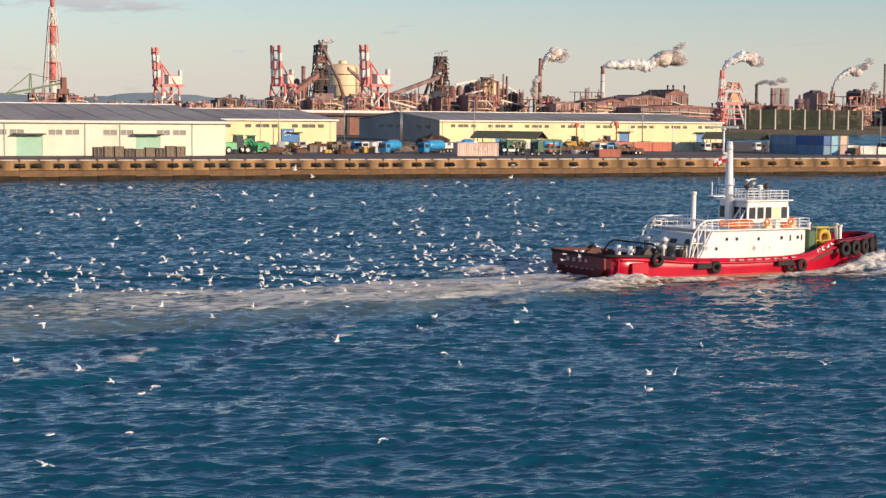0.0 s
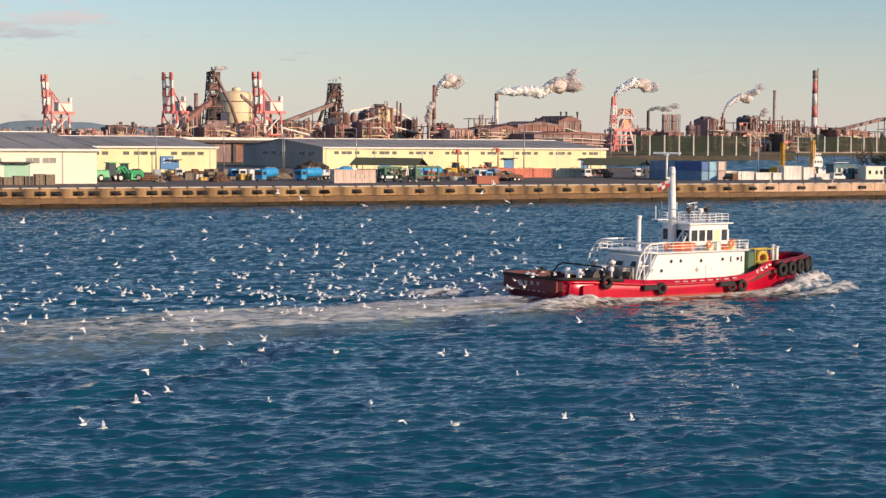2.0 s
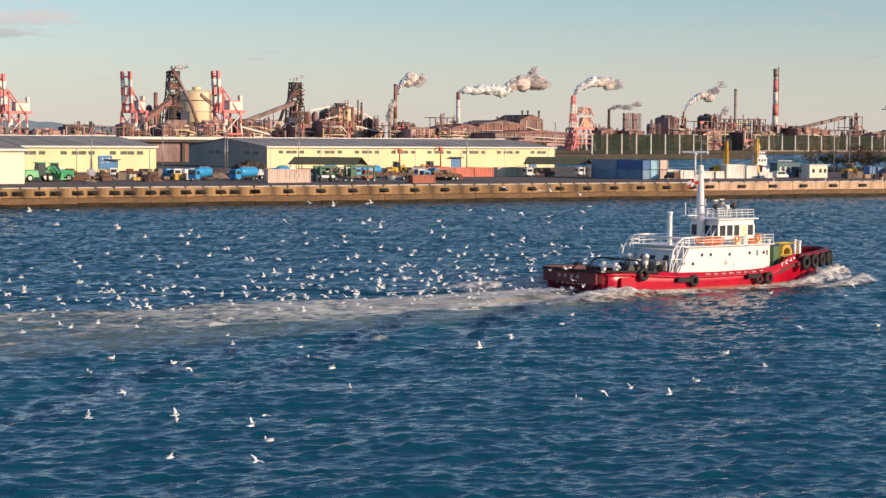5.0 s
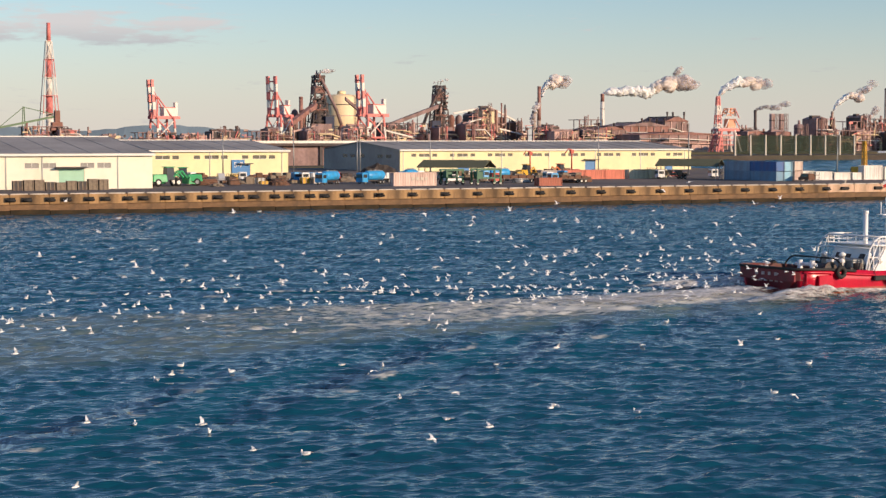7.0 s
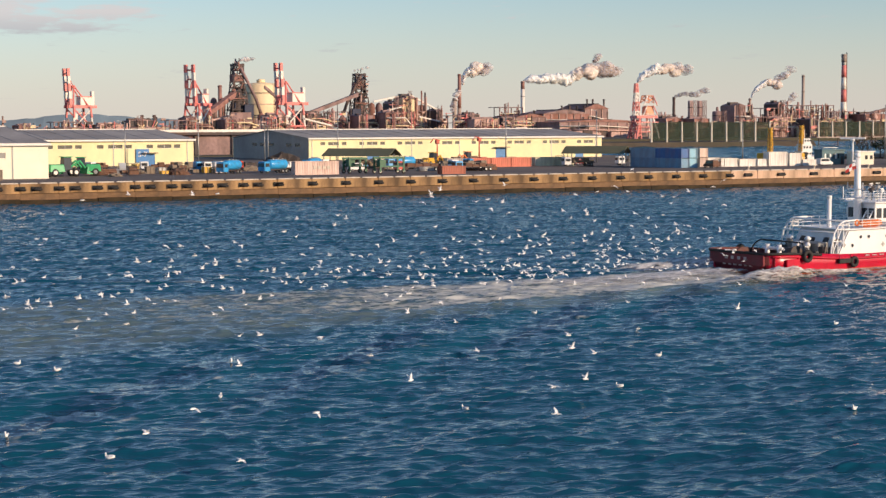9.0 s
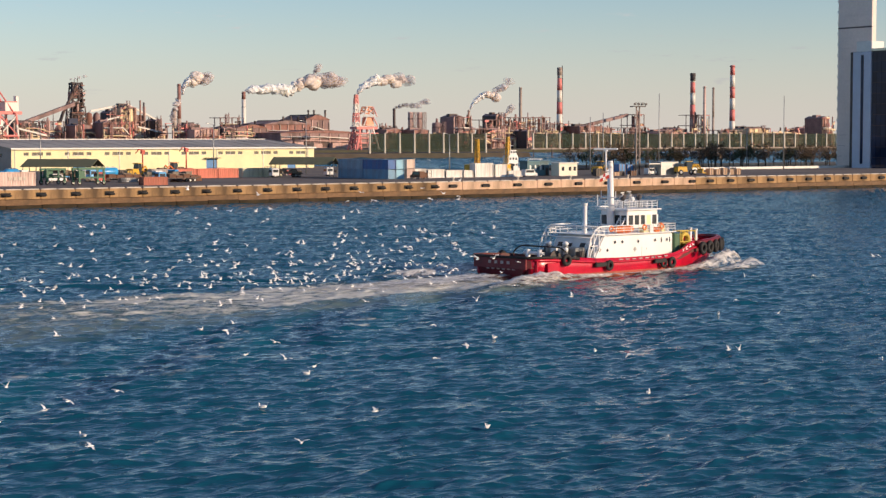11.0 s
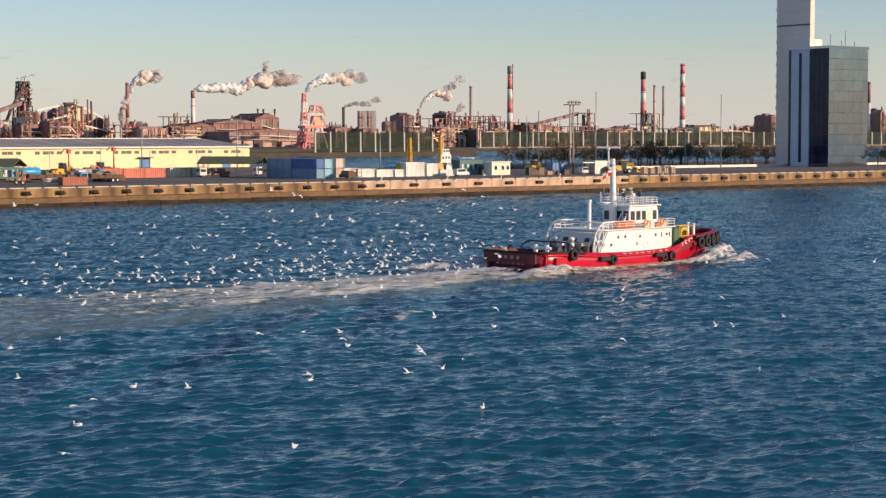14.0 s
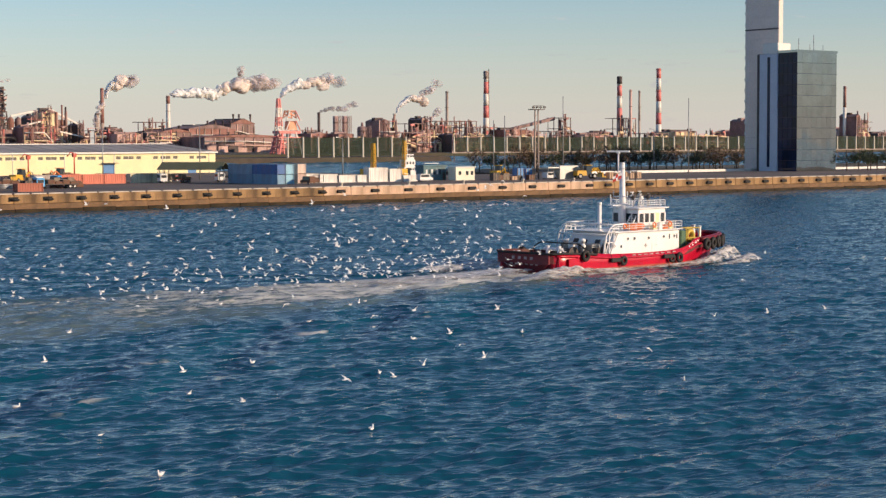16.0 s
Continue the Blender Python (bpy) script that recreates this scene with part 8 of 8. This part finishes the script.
# ---- gulls and foam ----
feather_white = mat("white feathers", (0.93, 0.92, 0.90), 0.6, scale=6, vary=0.06)
feather_grey = mat("grey wing feathers", (0.76, 0.77, 0.79), 0.6, scale=6, vary=0.1)
beak = mat("orange beak", (0.6, 0.2, 0.05), 0.5)
SHAPES = {}
FLOCK = 330


def gull_shapes():
    bm = B()
    lathe(bm, [(0.01, -0.27), (0.055, -0.20), (0.075, -0.05), (0.07, 0.07), (0.045, 0.13), (0.05, 0.17), (0.035, 0.21), (0.012, 0.235)], n=8, m=pose(0, 0, 0, 0, 90, 0))
    quad(bm, [(-0.20, -0.035, 0.0), (-0.20, 0.035, 0.0), (-0.36, 0.07, 0.01), (-0.36, -0.07, 0.01)])
    tube(bm, (0.225, 0, -0.005), (0.28, 0, -0.015), 0.014, 0.004, n=5, mi=1)
    me = bpy.data.meshes.new("body")
    bm.to_mesh(me)
    bm.free()
    me.materials.append(feather_white)
    me.materials.append(beak)
    SHAPES["body"] = me
    for s, name in ((1, "wing_l"), (-1, "wing_r")):
        bm = B()
        pts = [(0.09, 0.03, 0), (0.13, 0.24, 0.05), (0.02, 0.54, 0.01), (-0.06, 0.42, 0.015), (-0.06, 0.24, 0.045), (-0.09, 0.03, 0)]
        up = [bm.verts.new((x, s * y, z + 0.012)) for x, y, z in pts]
        dn = [bm.verts.new((x, s * y, z - 0.006)) for x, y, z in pts]
        for idx in ((0, 1, 4, 5), (1, 2, 3, 4)):
            bm.faces.new([up[i] for i in idx])
            bm.faces.new([dn[i] for i in idx][::-1])
        for i in range(6):
            bm.faces.new((up[i], up[(i + 1) % 6], dn[(i + 1) % 6], dn[i]))
        bmesh.ops.recalc_face_normals(bm, faces=bm.faces)
        me = bpy.data.meshes.new("wing")
        bm.to_mesh(me)
        bm.free()
        me.materials.append(feather_grey)
        SHAPES[name] = me
    bm = B()
    lathe(bm, [(0.01, -0.30), (0.06, -0.2), (0.1, -0.03), (0.08, 0.1), (0.03, 0.15)], n=8, m=pose(0, 0, 0.05, 0, 90, 0))
    lathe(bm, [(0.035, 0.05), (0.04, 0.16), (0.05, 0.2), (0.04, 0.25), (0.01, 0.27)], 0.13, 0, n=8)
    me = bpy.data.meshes.new("resting_body")
    bm.to_mesh(me)
    bm.free()
    me.materials.append(feather_white)
    SHAPES["rest"] = me


gull_shapes()
FLYERS, RESTERS = [], []
GULL = "white gull with grey wings flying over the wake"


def make_gull(scale):
    g = thing("gull", pose(0, 0, 0), GULL, "gull", "gulls following the tug")
    g.scale = (scale,) * 3
    for name, key in (("body", "body"), ("wing", "wing_l"), ("wing", "wing_r")):
        p = new(name, SHAPES[key])
        p.parent = g
    return g


rg = random.Random(40)
for k in range(FLOCK):
    # metres astern, to port, above the water, in the tug's company
    u = rg.random()
    if k < FLOCK * 0.40:
        s = rg.gammavariate(2.0, 13.0)
        lat, z = rg.gauss(1.5 + 0.05 * s, 3.8), rg.expovariate(1 / 3.6) + 0.4
    elif k < FLOCK * 0.86:
        s = rg.uniform(5, 112)
        lat, z = rg.gauss(3 + 0.06 * s, 6.0), rg.expovariate(1 / 2.4) + 0.4
    else:
        s = rg.uniform(-30, 105)
        lat, z = -rg.uniform(10, 62), rg.uniform(0.4, 3.0)
    g = make_gull(rg.uniform(0.68, 0.88))
    FLYERS.append((g, -15 - s, lat, min(z, 10.0), [rg.uniform(0, 6.28) for _ in range(6)], rg.uniform(0.6, 1.0)))


def far_flock(n):
    """The thickest of the flock, too many to tell apart."""
    rf = random.Random(9)
    vs, fs, mi = [], [], []
    keys = ("body", "wing_l", "wing_r")
    for k in range(n):
        s = rf.gammavariate(1.7, 22.0) if k % 3 else rf.uniform(0, 110)
        m = pose(-16 - s, rf.gauss(2.5 + 0.05 * s, 5.0), min(9, rf.expovariate(1 / 2.4) + 0.5), rf.uniform(-20, 20), rf.uniform(-12, 12), rf.uniform(-35, 35)) @ Matrix.Scale(rf.uniform(0.66, 0.86), 4)
        lift = rf.uniform(-25, 45)
        for j, key in enumerate(keys):
            q = m @ pose(0, 0, 0, (0, lift, -lift)[j])
            me, base = SHAPES[key], len(vs)
            vs += [tuple(q @ v.co) for v in me.vertices]
            fs += [tuple(base + i for i in p.vertices) for p in me.polygons]
            mi += [1 if j else 0] * len(me.polygons)
    me = bpy.data.meshes.new("gull_flock")
    me.from_pydata(vs, [], fs)
    me.materials.append(feather_white)
    me.materials.append(feather_grey)
    me.polygons.foreach_set("material_index", mi)
    return tagged(new("gull_flock", me), "dense flock of white gulls over the wake", "gulls", kind="stuff")


flock = far_flock(230)
for k in range(26):
    g = thing("gull", pose(0, 0, 0), "white gull resting on the water", "gull", "gulls on the water")
    p = new("body", SHAPES["rest"])
    p.parent = g
    for s in (-1, 1):
        bm = B()
        lathe(bm, [(0.004, -0.27), (0.035, -0.15), (0.05, 0.0), (0.02, 0.1)], n=6, m=pose(-0.04, s * 0.07, 0.1, 0, 94, 0))
        part("folded_wing", bm, feather_grey, g)
    RESTERS.append((g, rg.uniform(20, 190), rg.uniform(70, 128), rg.uniform(0, 360), rg.uniform(0, 6)))


def foam_material():
    m = bpy.data.materials.new("broken foam")
    m.use_nodes = True
    nt = m.node_tree
    n, link = nt.nodes, nt.links.new
    b = n["Principled BSDF"]
    tc, a, c, r = n.new("ShaderNodeTexCoord"), n.new("ShaderNodeTexNoise"), n.new("ShaderNodeTexNoise"), n.new("ShaderNodeMapRange")
    a.inputs["Scale"].default_value, a.inputs["Detail"].default_value, a.inputs["Roughness"].default_value = 1.1, 8, 0.68
    c.inputs["Scale"].default_value, c.inputs["Detail"].default_value = 5.0, 6
    drawn = n.new("ShaderNodeMapping")            # threads along the hull
    drawn.inputs["Scale"].default_value = (0.45, 1.3, 1.3)
    link(tc.outputs["Object"], drawn.inputs["Vector"])
    link(drawn.outputs[0], a.inputs["Vector"])
    link(drawn.outputs[0], c.inputs["Vector"])
    at = n.new("ShaderNodeAttribute")
    at.attribute_name = "thin"
    sub = n.new("ShaderNodeMath")
    sub.operation = "SUBTRACT"
    link(a.outputs["Fac"], sub.inputs[0])
    link(at.outputs["Fac"], sub.inputs[1])
    link(sub.outputs[0], r.inputs["Value"])
    r.inputs["From Min"].default_value, r.inputs["From Max"].default_value = 0.33, 0.56
    link(r.outputs[0], b.inputs["Alpha"])
    ramp = n.new("ShaderNodeValToRGB")
    ramp.color_ramp.elements[0].color, ramp.color_ramp.elements[1].color = (0.58, 0.57, 0.54, 1), (0.92, 0.88, 0.82, 1)
    ramp.color_ramp.elements[0].position, ramp.color_ramp.elements[1].position = 0.35, 0.6
    link(c.outputs["Fac"], ramp.inputs["Fac"])
    link(ramp.outputs["Color"], b.inputs["Base Color"])
    b.inputs["Roughness"].default_value = 0.7
    bp = n.new("ShaderNodeBump")
    bp.inputs["Distance"].default_value = 0.08
    link(c.outputs["Fac"], bp.inputs["Height"])
    link(bp.outputs[0], b.inputs["Normal"])
    return m


foam_mat = foam_material()


def foam_ridge(name, path, parent, seed):
    """A curling ridge of broken water along path: (x, y, height, half-width)."""
    rows, cols = 5 * (len(path) - 1) + 1, 13
    verts, faces, thin = [], [], []
    for i in range(rows):
        s = i / (rows - 1) * (len(path) - 1)
        j = min(int(s), len(path) - 2)
        k = s - j
        x, y, h, w = [p + (q - p) * k for p, q in zip(path[j], path[j + 1])]
        d = Vector((path[j + 1][0] - path[j][0], path[j + 1][1] - path[j][1], 0)).normalized()
        nrm = Vector((-d.y, d.x, 0))
        for c in range(cols):
            v = c / (cols - 1) * 2 - 1
            prof = max(0.0, 1 - v * v) ** 1.1
            q = Vector((x * 0.9, v * 3 + seed, i * 0.7))
            z = h * prof * (0.85 + 0.35 * noise.noise(q) + 0.12 * noise.noise(q * 3)) - 0.1 + 0.05 * noise.noise(q * 2.1)
            p = Vector((x, y, 0)) + nrm * v * w * (1 + 0.25 * noise.noise(q * 1.3)) + d * 0.4 * noise.noise(q + Vector((9, 0, 0)))
            verts.append((p.x, p.y, z + 0.12))
            end = min(i, rows - 1 - i) / (rows * 0.18)
            thin.append(0.20 * max(0.0, abs(v) - 0.35) / 0.65 + 0.16 * max(0.0, 1 - end))
    for i in range(rows - 1):
        for c in range(cols - 1):
            a = i * cols + c
            faces.append((a, a + 1, a + cols + 1, a + cols))
    me = bpy.data.meshes.new(name)
    me.from_pydata(verts, [], faces)
    at = me.attributes.new("thin", "FLOAT", "POINT")
    for i, v in enumerate(thin):
        at.data[i].value = v
    for p in me.polygons:
        p.use_smooth = True
    me.materials.append(foam_mat)
    ob = new(name, me)
    ob.parent = parent
    return ob


wash = thing("bow_wave", pose(0, 0, 0), "white foaming bow wave and stern wash of the tug", "foam")
for s in (-1, 1):
    foam_ridge("bow_crest", [(21.0, s * 0.4, 0.5, 1.0), (19.3, s * 2.0, 1.6, 1.6), (16.8, s * 3.5, 2.1, 2.0), (13.2, s * 4.7, 1.6, 1.9), (9.0, s * 5.3, 0.7, 1.4), (4.0, s * 5.6, 0.45, 1.1), (-3, s * 5.7, 0.35, 1.0)], wash, 3 + s)
    foam_ridge("outer_crest", [(23.5, s * 1.6, 0.35, 1.0), (20.5, s * 4.2, 0.9, 1.5), (16.5, s * 6.2, 0.7, 1.5), (12, s * 7.6, 0.35, 1.1), (7, s * 8.8, 0.2, 0.9)], wash, 13 + s)
    foam_ridge("quarter_wave", [(-5, s * 5.3, 0.3, 0.8), (-11, s * 5.7, 0.6, 1.3), (-16, s * 6.3, 1.25, 2.2), (-21, s * 7.6, 1.0, 2.4), (-27, s * 9.5, 0.3, 1.5)], wash, 23 + s)
    foam_ridge("side_wash", [(7, s * 5.0, 0.2, 0.5), (0, s * 5.05, 0.25, 0.6), (-8, s * 5.05, 0.35, 0.8), (-13, s * 5.0, 0.6, 1.1), (-17, s * 4.6, 0.8, 1.3)], wash, 33 + s)
foam_ridge("stern_churn", [(-16.4, 0, 0.55, 4.8), (-19.5, 0.1, 0.75, 5.0), (-24, 0.3, 0.55, 5.4), (-31, 0.6, 0.3, 5.8), (-42, 1.0, 0.15, 6.0)], wash, 50)


# ---- what moves ----
SHIP_TURN = 6.0      # the tug's bow, degrees left of the quay's line
WIND = (-1.1, 1.3)   # metres a second by which the chop runs
SHIP_ROWS = [(t, pose(x, y, 0.04 * math.sin(1.3 * t), 0.5 * math.sin(0.9 * t), 0.35 * math.sin(1.1 * t + 1), SHIP_TURN)) for t, x, y in
             ((0, 94.4, 140.7), (1, 100.8, 141.95), (2, 107.3, 143.3), (3, 113.75, 144.6), (4.2, 121.3, 146.05), (6.5, 136.4, 149.4), (9, 152.9, 152.6),
              (10, 159.2, 153.8), (12.3, 173.6, 156.3), (13, 177.95, 157.2), (14, 184.15, 158.2), (15, 190.35, 159.25), (16, 196.6, 160.45))]
water = sea(ship)


def ship_place(t):
    return 94.56 + 6.41 * t, 140.84 + 1.2493 * t


def gull_pose(t, s, lat, z, ph, k):
    """Where a gull is at t: with the tug, weaving and rising and sinking in its own time."""
    def at(q):
        x, y = ship_place(q)
        a = radians(11.0)
        u = s + 4.5 * math.sin(0.55 * k * q + ph[0]) + 1.5 * math.sin(1.4 * k * q + ph[1])
        v = lat + 2.6 * math.sin(0.7 * k * q + ph[2]) + 0.8 * math.sin(1.7 * k * q + ph[3])
        w = max(0.3, z + 0.9 * math.sin(0.9 * k * q + ph[4]))
        return Vector((x + u * math.cos(a) - v * math.sin(a), y + u * math.sin(a) + v * math.cos(a), w))
    p, q = at(t), at(t + 0.2)
    d = q - p
    return pose(p.x, p.y, p.z, 22 * math.sin(0.8 * k * t + ph[5]), -math.degrees(math.atan2(d.z, max(0.3, d.xy.length))) * 0.6, math.degrees(math.atan2(d.y, d.x)))


def motions():
    walk(ship, SHIP_ROWS)
    walk(wash, [(t, pose(m.translation.x, m.translation.y, 0, 0, 0, SHIP_TURN)) for t, m in SHIP_ROWS])
    walk(flock, [(t, pose(ship_place(t)[0] + 3.5 * math.sin(0.4 * t), ship_place(t)[1] + 1.2 * math.sin(0.55 * t + 1), 0.3 + 0.3 * math.sin(0.8 * t), 0, 0, 11)) for t in range(17)])
    walk(water, [(0, pose(0, 0, 0)), (8, pose(8 * WIND[0], 8 * WIND[1], 0)), (16, pose(16 * WIND[0], 16 * WIND[1], 0))])
    for i, (g, s, lat, z, ph, k) in enumerate(FLYERS):
        walk(g, [(t, gull_pose(t, s, lat, z, ph, k)) for t in range(17)])
        wings = [c for c in g.children if c.name.startswith("wing")]
        rate, base = 0.36 + 0.1 * k, 12 + 18 * math.sin(ph[1])
        for w, sign in zip(wings, (1, -1)):
            if i % 3 == 0:       # beating wings
                n = int(16 / rate * 2)
                walk(w, [(16 * j / n, pose(0, 0, 0, sign * (base + (30 if j % 2 else -24)))) for j in range(n + 1)])
            else:                # gliding, wings held
                w.matrix_basis = pose(0, 0, 0, sign * (base + 26 * math.sin(ph[3] * 3)))
    for g, x, y, turn, ph in RESTERS:
        walk(g, [(t, pose(x + 0.25 * t * math.sin(ph), y - 0.1 * t, 0.12 + 0.1 * math.sin(1.6 * t + ph), 4 * math.sin(t + ph), 0, turn)) for t in range(0, 17, 2)])
    for ob, home, turn, far, spin in DRIFTING:
        walk(ob, [(0, pose(*home, 0, 0, turn)), (16, pose(home[0] + far[0], home[1], home[2] + far[2], 0, 0, turn + spin))])


motions()
